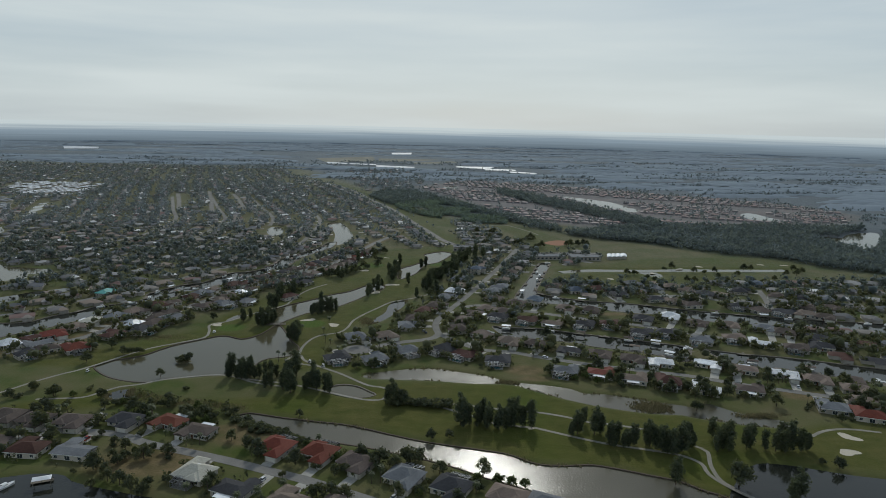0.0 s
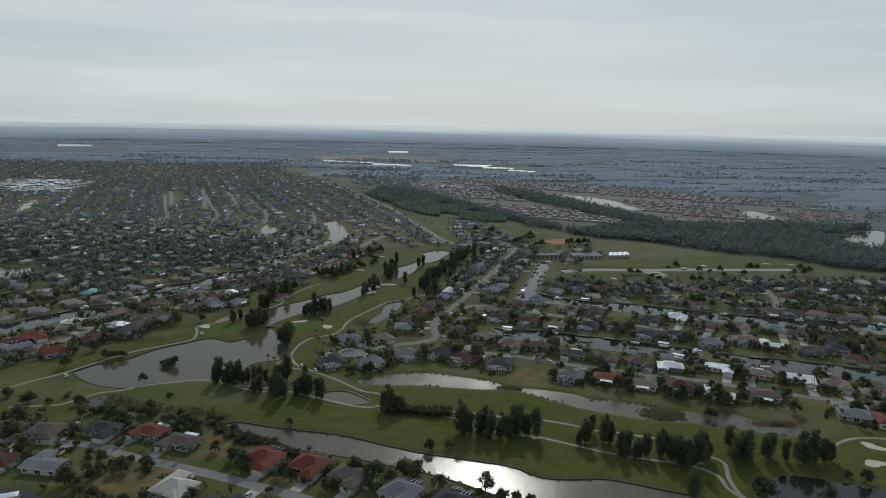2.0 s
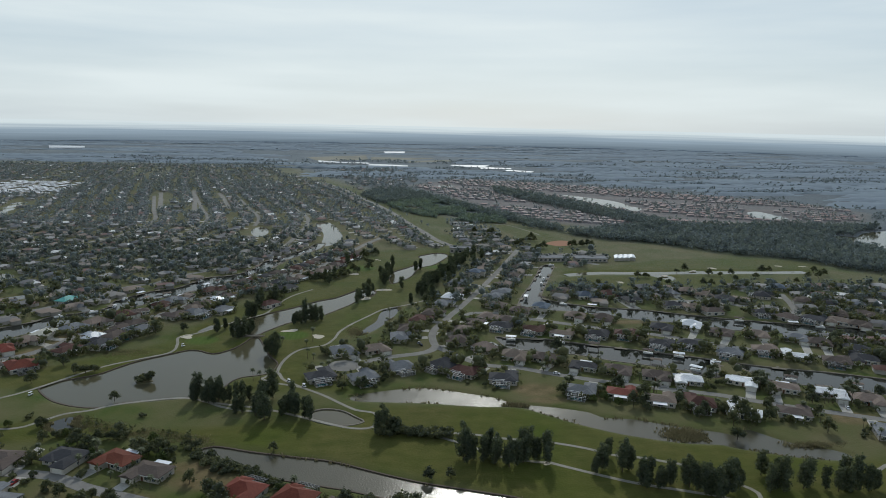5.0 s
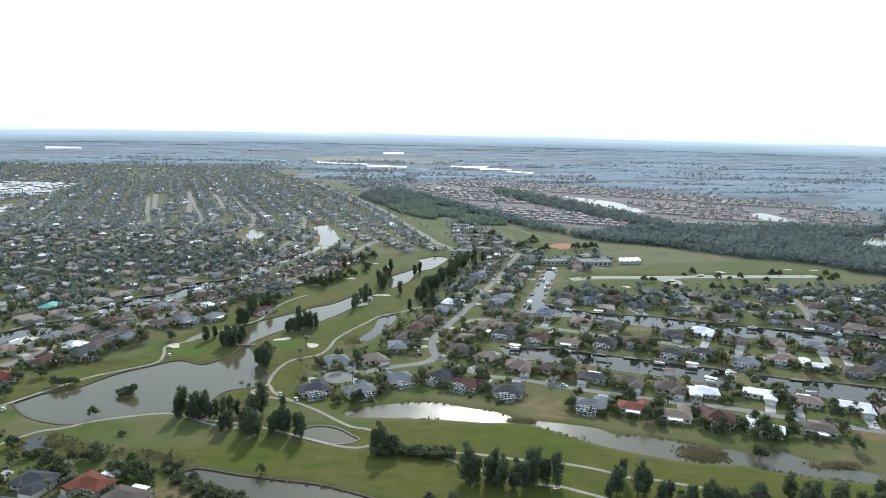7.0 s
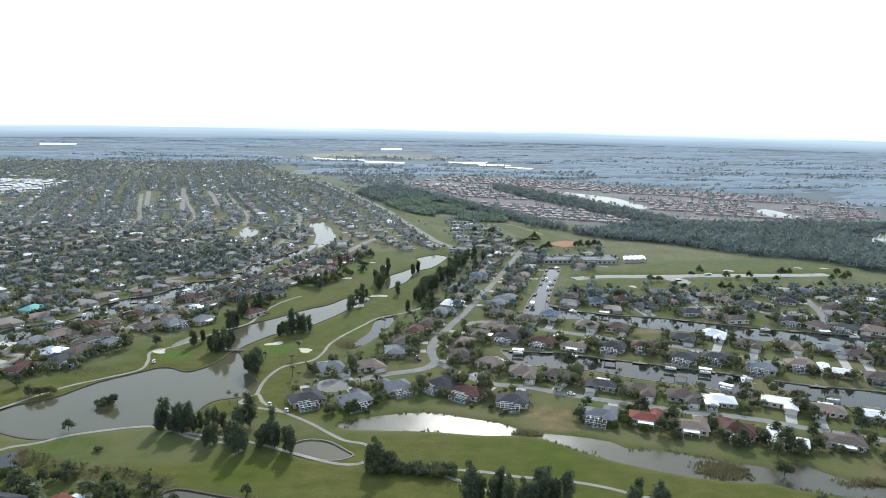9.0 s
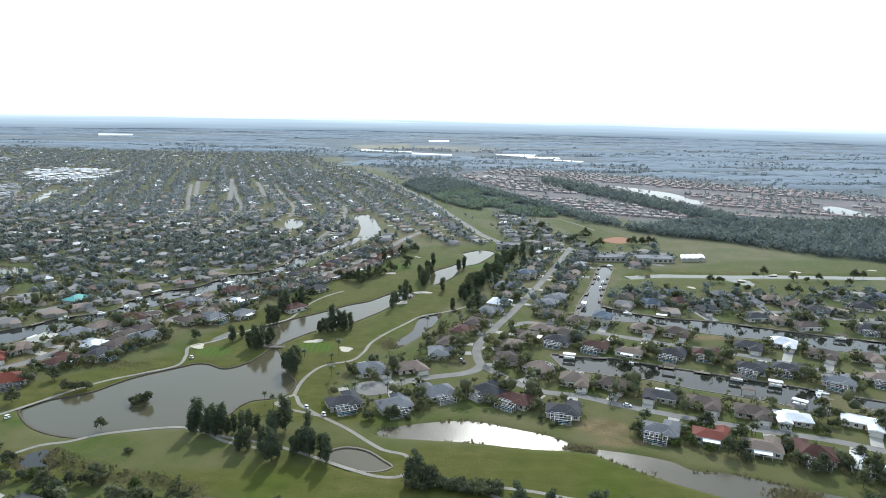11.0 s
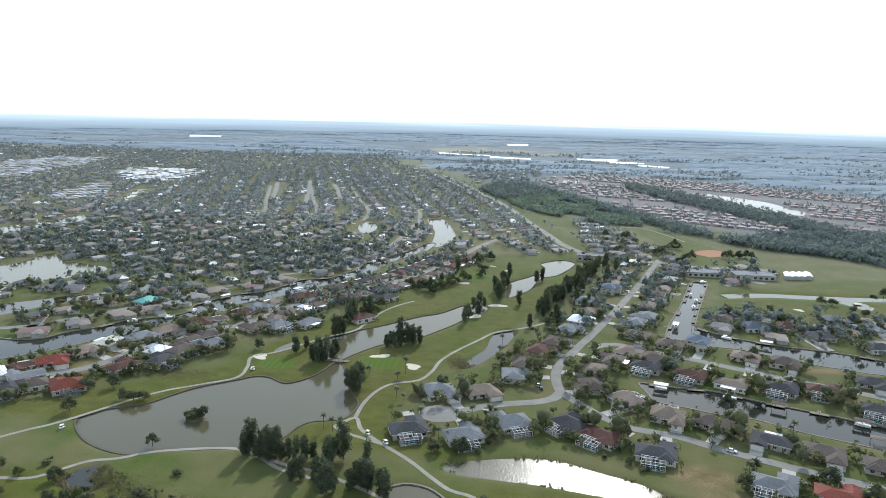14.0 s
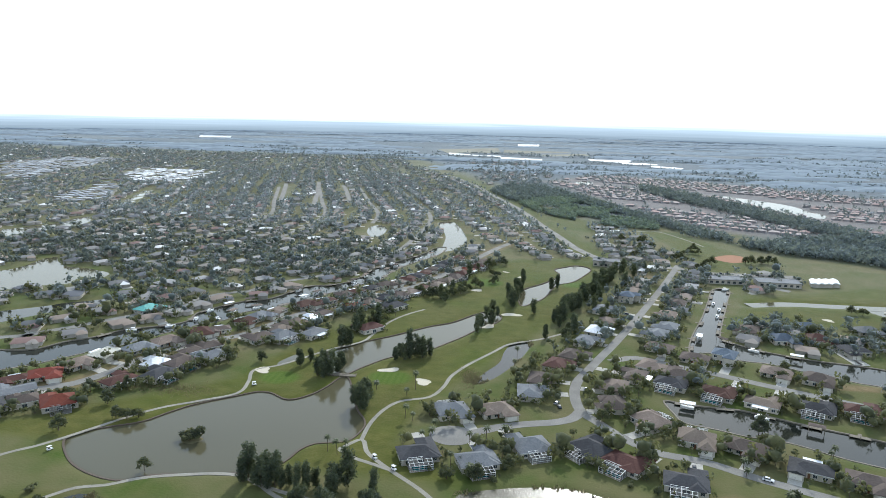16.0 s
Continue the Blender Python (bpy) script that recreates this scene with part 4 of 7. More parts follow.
# ---- houses ----
SHAPES = {
    # main block, front wing, lanai or cage: widths and depths in metres
    0: dict(w=16.0, d=11.0, wing=(1.0, 8.0, 5.0), cage=None, slope=0.42),
    1: dict(w=16.5, d=11.0, wing=(-8.2, -1.2, 5.5), cage=(-4.0, 6.0, 6.0), slope=0.42),
    2: dict(w=15.5, d=12.5, wing=(1.0, 7.7, 5.0), cage=(-4.5, 4.5, 5.0), slope=0.5),
    3: dict(w=16.0, d=10.0, wing=(-8.0, -2.0, 4.0), cage=None, slope=0.3),
    4: dict(w=17.0, d=9.5, wing=(2.5, 8.5, 6.0), cage=None, slope=0.2),
    5: dict(w=13.0, d=11.0, wing=(0.5, 6.5, 4.0), cage=(-4.0, 4.0, 4.5), slope=0.45, high=5.7),
}
protos = {}


def window_on(house, x, y, z, w, h, side):
    """A framed window on the wall that looks to side: 'f' front, 'b' back, 'l', 'r'."""
    b = Build()
    b.box(-w / 2 - 0.09, w / 2 + 0.09, -0.05, 0.0, -0.09, h + 0.09, 0)
    b.box(-w / 2, w / 2, -0.075, -0.05, 0, h, 1)
    b.box(-0.03, 0.03, -0.09, -0.075, 0, h, 0)
    turn = {"f": 0, "r": 90, "b": 180, "l": -90}[side]
    part("window", b, house, "trim", "glass", at=pose(x, y, z, 0, 0, turn))


def build_house(shape, colour):
    s = SHAPES[shape]
    WALL_H = s.get("high", 2.9)
    w, d = s["w"] / 2, s["d"] / 2
    words = ROOFS[colour][0]
    extra = {0: "", 1: " and pool cage", 2: " and screened lanai", 3: " and white lanai", 4: " of low slope", 5: " and two storeys"}[shape]
    h = thing("house", f"stucco house with {words} roof{extra}", "house", "houses of the canal estate")
    a, c, depth = s["wing"]
    b = Build()
    b.box(-w, w, -d, d, -0.3, WALL_H)
    b.box(a, c, -d - depth, -d, -0.3, WALL_H)
    part("wall", b, h, "wall")
    b = Build()
    b.hip(-w, w, -d, d, WALL_H, s["slope"], gable=shape == 4)
    b.hip(a, c, -d - depth, 0.5, WALL_H - 0.012, s["slope"], gable=shape in (3, 4))
    if shape in (1, 2):
        b.hip(-w + 1.5, -w + 7.0, -d + 2, d + 1.2, WALL_H + 0.25, s["slope"])
    if shape == 0:
        b.hip(-w + 0.5, -w + 6.5, -d - 1.2, 2.0, WALL_H - 0.02, s["slope"])
    part("roof", b, h, "roof_" + colour)
    for y in (-d - 0.63, d + 0.605):
        part("fascia", Build().box(-w - 0.62, w + 0.62, y, y + 0.025, WALL_H - 0.02, WALL_H + 0.2), h, "trim")
    g = (a + c) / 2
    b = Build().box(g - 2.4, g + 2.4, -d - depth - 0.06, -d - depth - 0.002, 0, 2.2)
    for k in range(1, 4):
        b.box(g - 2.4, g + 2.4, -d - depth - 0.07, -d - depth - 0.06, 0.55 * k - 0.02, 0.55 * k + 0.02)
    part("garage_door", b, h, "garage")
    dx = a - 1.6 if a > 0 else c + 1.6
    part("door", Build().box(dx - 0.5, dx + 0.5, -d - 0.06, -d - 0.002, 0, 2.1), h, "door")
    for x in (-w + 2.5, -w + 6.2) if a > 0 else (w - 2.5, w - 6.2):
        window_on(h, x, -d - 0.002, 0.9, 1.6, 1.3, "f")
    for y in (-2.5, 2.5):
        window_on(h, w + 0.002, y, 0.9, 1.2, 1.3, "r")
        window_on(h, -w - 0.002, y, 0.9, 1.2, 1.3, "l")
    for x in (-w + 2.2, 0.0, w - 2.4):
        window_on(h, x, d + 0.002, 0.25 if x == 0 else 0.9, 2.6 if x == 0 else 1.6, 2.0 if x == 0 else 1.3, "b")
    if shape == 5:
        for x in (-w + 2.2, 0.0, w - 2.4):
            window_on(h, x, d + 0.002, 3.7, 1.8, 1.4, "b")
            window_on(h, x, -d - 0.002, 3.7, 1.6, 1.3, "f")
        for y in (-2.5, 2.5):
            window_on(h, w + 0.002, y, 3.7, 1.2, 1.3, "r")
            window_on(h, -w - 0.002, y, 3.7, 1.2, 1.3, "l")
    if s["cage"]:
        x0, x1, out = s["cage"]
        y0, y1, low, high = d + 0.02, d + out, 2.6, 3.4
        cage = part("screen_enclosure", Build().box(x0, x1, y0, y1, -0.2, 0.08), h, "drive", label="framed screened pool enclosure")
        frame_b = Build()
        n = 5
        for k in range(n + 1):
            x = x0 + (x1 - x0) * k / n
            frame_b.box(x - 0.04, x + 0.04, y1 - 0.04, y1 + 0.06, 0.08, low)
            frame_b.tube((x, y1, low), (x, y0 + 1.4, high), 0.08, 0.08, 4)
            frame_b.tube((x, y0 + 1.4, high), (x, y0, high - 0.1), 0.07, 0.07, 4)
        for k in range(4):
            y = y0 + (y1 - y0) * k / 3
            z = low + (high - low) * min(1, (y1 - y) / (y1 - y0 - 1.4))
            frame_b.box(x0, x1, y - 0.06, y + 0.06, z - 0.06, z + 0.06)
            for x in (x0, x1):
                frame_b.box(x - 0.05, x + 0.05, y - 0.05, y + 0.05, 0.08, z)
        for z in (0.9, 1.75):
            frame_b.box(x0, x1, y1 - 0.04, y1 + 0.04, z - 0.04, z + 0.04)
        part("cage_frame", frame_b, cage, "trim" if colour in "wgtkr" else "cage_metal")
        mesh_b = Build()
        mesh_b.add([(x0, y1, 0.08), (x1, y1, 0.08), (x1, y1, low), (x0, y1, low)], [(0, 1, 2, 3)])
        mesh_b.add([(x0, y1, low), (x1, y1, low), (x1, y0 + 1.4, high), (x0, y0 + 1.4, high)], [(0, 1, 2, 3)])
        for x in (x0, x1):
            mesh_b.add([(x, y0, 0.08), (x, y1, 0.08), (x, y1, low), (x, y0 + 1.4, high), (x, y0, high)], [(0, 1, 2, 3, 4)])
        part("screen", mesh_b, cage, "screen", label="fine dark insect screen")
        if shape == 1:
            part("pool", Build().box(x0 + 1.6, x1 - 1.6, y0 + 1.3, y1 - 1.0, 0.0, 0.1), cage, "pool", label="turquoise swimming pool")
    if shape == 3:
        part("lanai_roof", Build().box(-3.5, 4.0, d + 0.02, d + 3.6, 2.62, 2.75), h, "white_metal", label="white flat lanai roof")
        for x in (-3.4, 0.2, 3.9):
            part("lanai_post", Build().box(x - 0.06, x + 0.06, d + 3.45, d + 3.57, 0, 2.62), h, "trim")
    if shape == 2 and colour == "c":
        part("dormer", Build().box(-1.0, 1.0, -3.4, -2.0, WALL_H + 1.0, WALL_H + 2.2), h, "trim")
    return h


house_spots = []


def place_house(x, y, colour, shape, turn):
    m = pose(x, y, 0.02, 0, 0, turn)
    key = (shape, colour)
    if key in protos:
        ob = copy_thing(protos[key], m)
    else:
        ob = protos[key] = build_house(shape, colour)
        ob.matrix_basis = m
    house_spots.append((x, y))
    return ob


def off_water(x, y, reach=8.5):
    """Steps back from the bank until the house stands clear of it."""
    for _ in range(8):
        d, dx, dy = water_dist([(x, y), (x + 1, y), (x, y + 1)])
        g = math.hypot(dx - d, dy - d)
        if d > reach or g < 0.1:
            break
        x, y = x + (dx - d) / g, y + (dy - d) / g
    return x, y


all_road = np.vstack(list(road_lines.values()))
road_tan = np.vstack([np.gradient(v, axis=0) for v in road_lines.values()])


def front_turn(x, y):
    """The turn by which a house faces the nearest street, square to it."""
    i = int(np.argmin(np.hypot(all_road[:, 0] - x, all_road[:, 1] - y)))
    tx, ty = road_tan[i] / np.linalg.norm(road_tan[i])
    dx, dy = -ty, tx
    if dx * (all_road[i, 0] - x) + dy * (all_road[i, 1] - y) < 0:
        dx, dy = -dx, -dy
    return math.degrees(math.atan2(dx, -dy)), float(np.hypot(*(all_road[i] - (x, y))))


drive_shape = {}


def driveway(x, y, turn, shape, gap):
    s = SHAPES[shape]
    start = s["d"] / 2 + s["wing"][2]
    long = gap - 3.2 - start
    if not 1.0 < long < 30:
        return
    g = (s["wing"][0] + s["wing"][1]) / 2
    b = Build().box(-2.7, 2.7, -long, 0.0, -0.2, 0.09)
    ob = new("driveway", b.mesh("driveway", "drive"))
    ob.matrix_basis = pose(x, y, 0, 0, 0, turn) @ pose(g, -start - 0.05, 0)
    tagged(ob, "pale concrete driveway leading to a garage", "driveway", kind="structure")
    if rng.random() < 0.26 and long > 5:
        park_car(pose(x, y, 0.09, 0, 0, turn) @ pose(g + float(rng.uniform(-1.2, 1.2)), -start - long / 2, 0, 0, 0, 90))


car_protos = {}


def build_car(paint, words):
    car = thing("car", f"{words} car parked on pavement", "car", "parked cars")
    sec = [(-2.2, 0.55, 0.75), (-2.15, 0.3, 0.9), (-1.0, 0.3, 0.95), (1.0, 0.3, 0.95), (2.0, 0.3, 0.85), (2.2, 0.5, 0.7)]
    b = Build()
    v = []
    for x, lo, hi in sec:
        v += [(x, -0.88, lo), (x, 0.88, lo), (x, 0.84, hi), (x, -0.84, hi)]
    f = [(3, 2, 1, 0), (20, 21, 22, 23)]
    for i in range(5):
        f += [(4 * i + j, 4 * i + (j + 1) % 4, 4 * i + 4 + (j + 1) % 4, 4 * i + 4 + j) for j in range(4)]
    part("body", b.add(v, f), car, paint)
    cab = [(-1.9, -0.8, 0.92), (-1.9, 0.8, 0.92), (1.0, 0.8, 0.94), (1.0, -0.8, 0.94), (-1.3, -0.65, 1.45), (-1.3, 0.65, 1.45), (0.3, 0.65, 1.45), (0.3, -0.65, 1.45)]
    part("cabin_glass", Build().add(cab, [(0, 1, 5, 4), (1, 2, 6, 5), (2, 3, 7, 6), (3, 0, 4, 7)]), car, "glass")
    part("car_roof", Build().box(-1.32, 0.32, -0.66, 0.66, 1.44, 1.48), car, paint)
    for x in (-1.35, 1.35):
        for y in (-0.82, 0.82):
            part("wheel", Build().tube((x, y - 0.1, 0.32), (x, y + 0.1, 0.32), 0.32, 0.32, 10), car, "tyre")
    return car


def park_car(m):
    paint, words = [("paint_white", "white"), ("paint_dark", "dark"), ("paint_silver", "silver"), ("paint_red", "red")][int(rng.choice(4, p=[0.4, 0.25, 0.25, 0.1]))]
    if paint in car_protos:
        return copy_thing(car_protos[paint], m)
    car_protos[paint] = car = build_car(paint, words)
    car.matrix_basis = m
    return car


pond_row = [(-46.3, 402.9, 'k', 1), (-20.7, 401.1, 'g', 1), (1.6, 417.5, 'g', 2), (27.4, 419.6, 'k', 2), (41.4, 409.8, 'r', 1), (63.4, 398, 'k', 1)]
river_row = [(105.5, 378.9, 'g', 1), (128.2, 374.8, 'R', 3), (147, 365.1, 't', 3), (167.5, 359.9, 'r', 2), (186.5, 347.6, 'w', 4), (214.4, 347, 'b', 3)]
close_row = [(-37.1, 447, 'g', 2), (-16, 452.2, 't', 0), (0.1, 476.1, 'g', 0), (15.8, 519.6, 'r', 0), (5.8, 495.1, 'b', 0), (43.5, 469.3, 'b', 0), (47.2, 491.9, 't', 0), (59.9, 509.7, 'b', 3)]
canal_b_south = [(58.7, 453.3, 't', 2), (76.6, 438, 't', 2), (96.7, 433.5, 'b', 0), (118.3, 418.7, 'k', 3), (138, 411.5, 'b', 0)]
canal_b_south_r = [(158.9, 401.9, 'b', 0), (176.1, 395, 'w', 3), (208.5, 392.8, 'w', 4), (228.8, 382.1, 't', 3), (251.3, 374, 'w', 4), (268.2, 364.2, 't', 0)]
canal_b_north = [(77.6, 502.5, 'k', 1), (100.1, 493.3, 'r', 1), (119.2, 483.2, 't', 3), (145, 481.9, 'k', 1), (167.6, 483, 'r', 1), (184.8, 460.5, 'k', 1), (206.2, 460.3, 'k', 1), (226.4, 442.8, 'g', 1), (254.2, 447.8, 't', 1), (269.3, 435.1, 'w', 4), (290.6, 424.9, 'b', 1), (312.8, 429.6, 'k', 1)]
island_north = [(100.1, 545.9, 'b', 0), (118, 549.1, 'u', 5), (142.2, 530.7, 't', 0), (162.1, 523.4, 'b', 2), (201, 499.7, 'k', 0), (226.6, 506.4, 'w', 2), (242, 486.6, 'b', 0), (266.2, 482.7, 't', 0), (292.1, 473.9, 'g', 0), (303, 464.3, 'b', 0), (321, 448.4, 'k', 1), (84.9, 516.1, 'b', 0), (71.2, 524.6, 't', 0)]
canal_a_north = [(151, 610, 'b', 0), (167.2, 594.7, 'u', 2), (190, 598.8, 'r', 2), (205.6, 580.4, 'k', 1), (234.3, 563.1, 'k', 0), (250.5, 556.5, 't', 0), (260.2, 540.3, 'b', 0), (302.8, 538.9, 'k', 1), (315.5, 523.7, 'b', 0), (334.6, 519.3, 'k', 1), (353.3, 513.5, 't', 1), (363.2, 499.5, 'b', 0)]
north_row = [(194, 627, 'u', 0), (234, 626, 'g', 0), (248, 607, 'g', 0), (270, 614, 't', 0), (279.8, 599.9, 't', 0), (292.8, 584.9, 'k', 0), (333.6, 596.7, 'k', 2), (363.5, 578.2, 'b', 0), (382.9, 569.4, 'k', 0), (405.7, 569.6, 'g', 0), (368, 628, 'u', 0), (384, 628, 'g', 0), (388.3, 536.1, 'b', 0), (366.9, 536, 'b', 0)]
road_east = [(129, 711, 'b', 0), (143, 750, 'k', 0), (115, 670, 'b', 0), (101, 635, 't', 0), (85.8, 589.3, 'g', 0), (96, 606, 'g', 0), (82, 561.4, 'b', 0)]
road_west = [(76.7, 676, 'u', 5), (54, 641, 'g', 0), (53, 609, 't', 0), (44.5, 588.2, 'w', 0), (35.7, 565.2, 'g', 0), (25.5, 536.8, 'b', 0)]
near_north = [(-195.1, 308.7, 'b', 0), (-175.1, 306.5, 'b', 0), (-147.8, 307.7, 'k', 0), (-123.8, 304.8, 'R', 3), (-106.1, 294, 'b', 3), (-63, 277, 'R', 2), (-41.1, 270.9, 'R', 2), (-22, 261.3, 'b', 0), (0.3, 247.5, 'g', 2), (21.4, 238.4, 'k', 2), (45.6, 230.7, 't', 0), (63.8, 228.6, 'g', 0), (-212.4, 313.7, 'b', 0)]
near_south = [(-95.1, 251.8, 'c', 2), (-74.4, 237.1, 'k', 3), (-49.8, 226.6, 't', 0), (-158.6, 272.2, 'g', 4), (-181.8, 275.3, 'r', 0), (-29, 219.9, 't', 0)]
river_far = [(250.7, 320.5, 'g', 0), (265.4, 309.6, 'R', 0), (283.6, 348.4, 't', 0)]
west_named = [(-274.3, 573.7, 'q', 0), (-259.2, 451.7, 'R', 0), (-253, 468.2, 't', 0), (-247.9, 485.8, 'c', 3), (-227.9, 421.2, 'R', 2), (-234.5, 498, 'g', 0), (-225.2, 512.6, 't', 0), (-214.5, 532.1, 'r', 0), (-200.1, 462.5, 'k', 1), (-197.3, 480.8, 'b', 1), (-184.4, 493.5, 'g', 0), (-168, 607, 'r', 0), (-156, 619, 'r', 3), (-189.4, 573.5, 'g', 0), (-157.9, 534.7, 'g', 1), (-140.5, 545.5, 'g', 3), (-170.1, 530.2, 'b', 0), (-257.7, 429, 'g', 4), (-215.8, 450.8, 'r', 3), (-107.2, 563.4, 'r', 0), (-101, 617, 'k', 0)]
HOUSE_ROWS = [pond_row, river_row, close_row, canal_b_south, canal_b_south_r, canal_b_north, island_north, canal_a_north, north_row, road_east, road_west, near_north, near_south, river_far, west_named]
for row in HOUSE_ROWS:
    for x, y, colour, shape in row:
        x, y = off_water(x, y)
        turn, gap = front_turn(x, y)
        place_house(x, y, colour, shape, turn)
        if gap < 45:
            driveway(x, y, turn, shape, gap)


def rows_along(line, offset, pitch, start=0.0, stop=1e9):
    """Places beside a line at even steps: x, y and the line's direction there."""
    seg = np.hypot(*np.diff(line, axis=0).T)
    s = np.r_[0, np.cumsum(seg)]
    for q in np.arange(max(start, pitch / 2), min(stop, s[-1]), pitch):
        p = np.array([np.interp(q, s, line[:, k]) for k in (0, 1)])
        e = np.array([np.interp(min(q + 2, s[-1]), s, line[:, k]) for k in (0, 1)]) - np.array([np.interp(max(q - 2, 0), s, line[:, k]) for k in (0, 1)])
        e /= np.linalg.norm(e)
        yield p[0] - e[1] * offset, p[1] + e[0] * offset, e


# both sides of the street behind the golf course
for side in (-17.0, 14.5):
    for x, y, e in rows_along(road_lines["west_street"], side, 15.0):
        x, y = x + float(rng.uniform(-1, 1)), y + float(rng.uniform(-1, 1))
        colour, shape = str(rng.choice(list("kktbbbrrRgwttbbg"))), int(rng.choice([0, 0, 3, 3, 1, 2]))
        if water_dist([(x, y)])[0] < 4.5 or min(math.hypot(x - a, y - b) for a, b in house_spots) < 12 or y > 800:
            continue
        turn, gap = front_turn(x, y)
        ob = place_house(x, y, colour, shape, turn)
        ob.matrix_basis = ob.matrix_basis @ Matrix.Diagonal((0.8, 0.85, 0.95, 1))
        driveway(x, y, turn, shape, gap)
# the two closed ends of the near streets that pass out of sight keep their rows
NEAR_COUNT = len(house_spots)


# ---- houses farther off, joined ----
class Many:
    """Gathers thousands of small forms quickly."""

    def __init__(self):
        self.v, self.t, self.s, self.n = [], [], [], 0

    def put(self, verts, tris, slot=0):
        """verts (k, n, 3): k copies of a form of n points; tris (m, 3)."""
        k, n, _ = verts.shape
        idx = np.asarray(tris)[None] + (np.arange(k) * n)[:, None, None] + self.n
        self.v.append(verts.reshape(-1, 3))
        self.t.append(idx.reshape(-1, 3))
        self.s.append(np.full(k * len(tris), slot))
        self.n += k * n

    def mesh(self, name, *mats):
        v, t, s = np.concatenate(self.v), np.concatenate(self.t), np.concatenate(self.s)
        me = bpy.data.meshes.new(name)
        me.vertices.add(len(v))
        me.vertices.foreach_set("co", v.ravel())
        me.loops.add(t.size)
        me.loops.foreach_set("vertex_index", t.ravel().astype(np.int32))
        me.polygons.add(len(t))
        me.polygons.foreach_set("loop_start", np.arange(0, t.size, 3, dtype=np.int32))
        me.polygons.foreach_set("material_index", s.astype(np.int32))
        for x in mats:
            me.materials.append(M[x])
        me.update(calc_edges=True)
        return me


WALL_TRIS = [(0, 1, 5), (0, 5, 4), (1, 2, 6), (1, 6, 5), (2, 3, 7), (2, 7, 6), (3, 0, 4), (3, 4, 7)]
ROOF_TRIS = [(0, 1, 5), (0, 5, 4), (2, 3, 4), (2, 4, 5), (1, 2, 5), (3, 0, 4)]


def house_forms(c, turn, w, d, h, rise):
    """Walls and hipped roofs for many houses at once."""
    k = len(c)
    cs, sn = np.cos(turn)[:, None], np.sin(turn)[:, None]
    sx, sy = np.array([-1, 1, 1, -1.0]), np.array([-1, -1, 1, 1.0])

    def world_of(x, y, z):
        return np.stack([c[:, :1] + x * cs - y * sn, c[:, 1:] + x * sn + y * cs, z], -1)

    x4, y4 = w[:, None] / 2 * sx, d[:, None] / 2 * sy
    walls = np.concatenate([world_of(x4, y4, np.full((k, 4), -0.3)), world_of(x4, y4, np.repeat(h[:, None], 4, 1))], 1)
    xr, yr = x4 * 1.08, y4 * 1.1
    half = (w - d)[:, None] / 2 * np.array([-1, 1.0])
    top = world_of(half, half * 0, np.repeat((h + rise)[:, None], 2, 1))
    return walls, np.concatenate([world_of(xr, yr, np.repeat(h[:, None] - 0.1, 4, 1)), top], 1)


def settle(cands, reach=8.0):
    """Keeps the places that stand clear of water, streets, turf and each other."""
    c = np.array(cands, float)
    ok = (water_dist(c[:, :2]) > reach) & (road_dist(c[:, :2]) > 6) & (golf_dist(c[:, :2]) > 5)
    for x, y, a, b in LOTS:
        ok &= np.hypot((c[:, 0] - x) / (a + 6), (c[:, 1] - y) / (b + 6)) > 1
    ok &= ~((c[:, 0] > -60) & (c[:, 0] < 260) & (c[:, 1] < 480))
    for z in WOODS + [np.array(q, float) for q in (park, scrub, mobile, mobile2, mobile3)]:
        ok &= near_only(c[:, :2], z, 20.0, lambda q: poly_dist(q, z)) > 6
    c = c[ok]
    spots = np.array(house_spots)
    keep, cells = [], {}
    for x, y in spots:
        cells.setdefault((int(x // 16), int(y // 16)), []).append((x, y))
    for k, (x, y, *_) in enumerate(c):
        i, j = int(x // 16), int(y // 16)
        if all((x - a) ** 2 + (y - b) ** 2 > 215 for u in (-1, 0, 1) for v in (-1, 0, 1) for a, b in cells.get((i + u, j + v), ())):
            cells.setdefault((i, j), []).append((x, y))
            keep.append(k)
    return c[keep]


cands = []
# streets that follow the west canal, block after block
west = np.vstack([canal_mids["west_canal"], smooth_line([canal_mids["west_canal"][-1], (-100, 1060), (-160, 1250), (-230, 1450), (-330, 1750)], 8)])
west = np.vstack([[(-520, 300), (-420, 360)], west])
for block in range(0, 7):
    for off in (24.0, 60.0) if block == 0 else (98 + 76 * (block - 1) + 0.0, 98 + 76 * (block - 1) + 37.0):
        for x, y, e in rows_along(west, off, 16.5):
            cands.append((x + rng.uniform(-1.5, 1.5), y + rng.uniform(-1.5, 1.5), math.atan2(e[1], e[0])))
# the estate north of the west canal and the blocks beyond, on straight streets
for i, x0 in enumerate(np.arange(-1700, 400, 37.0)):
    for y in np.arange(420, 2250, 18.5):
        x = x0 - 0.29 * (y - 1000)
        lim = np.interp(y, [420, 520, 690, 830, 1040, 1250, 1520, 1700, 2250], [-480, -330, -180, -40, -10, -60, -140, -210, -420])
        if -0.85 * y - 120 < x < lim - 12:
            if rng.random() > 0.12 + 0.45 * (math.sin(0.017 * x + 0.9) * math.sin(0.013 * y + 0.007 * x) > 0.2):
                cands.append((x + rng.uniform(-7, 7), y + rng.uniform(-6, 6), 1.86 + (math.pi / 2 if rng.random() < 0.3 else 0) + rng.normal(0, 0.1)))
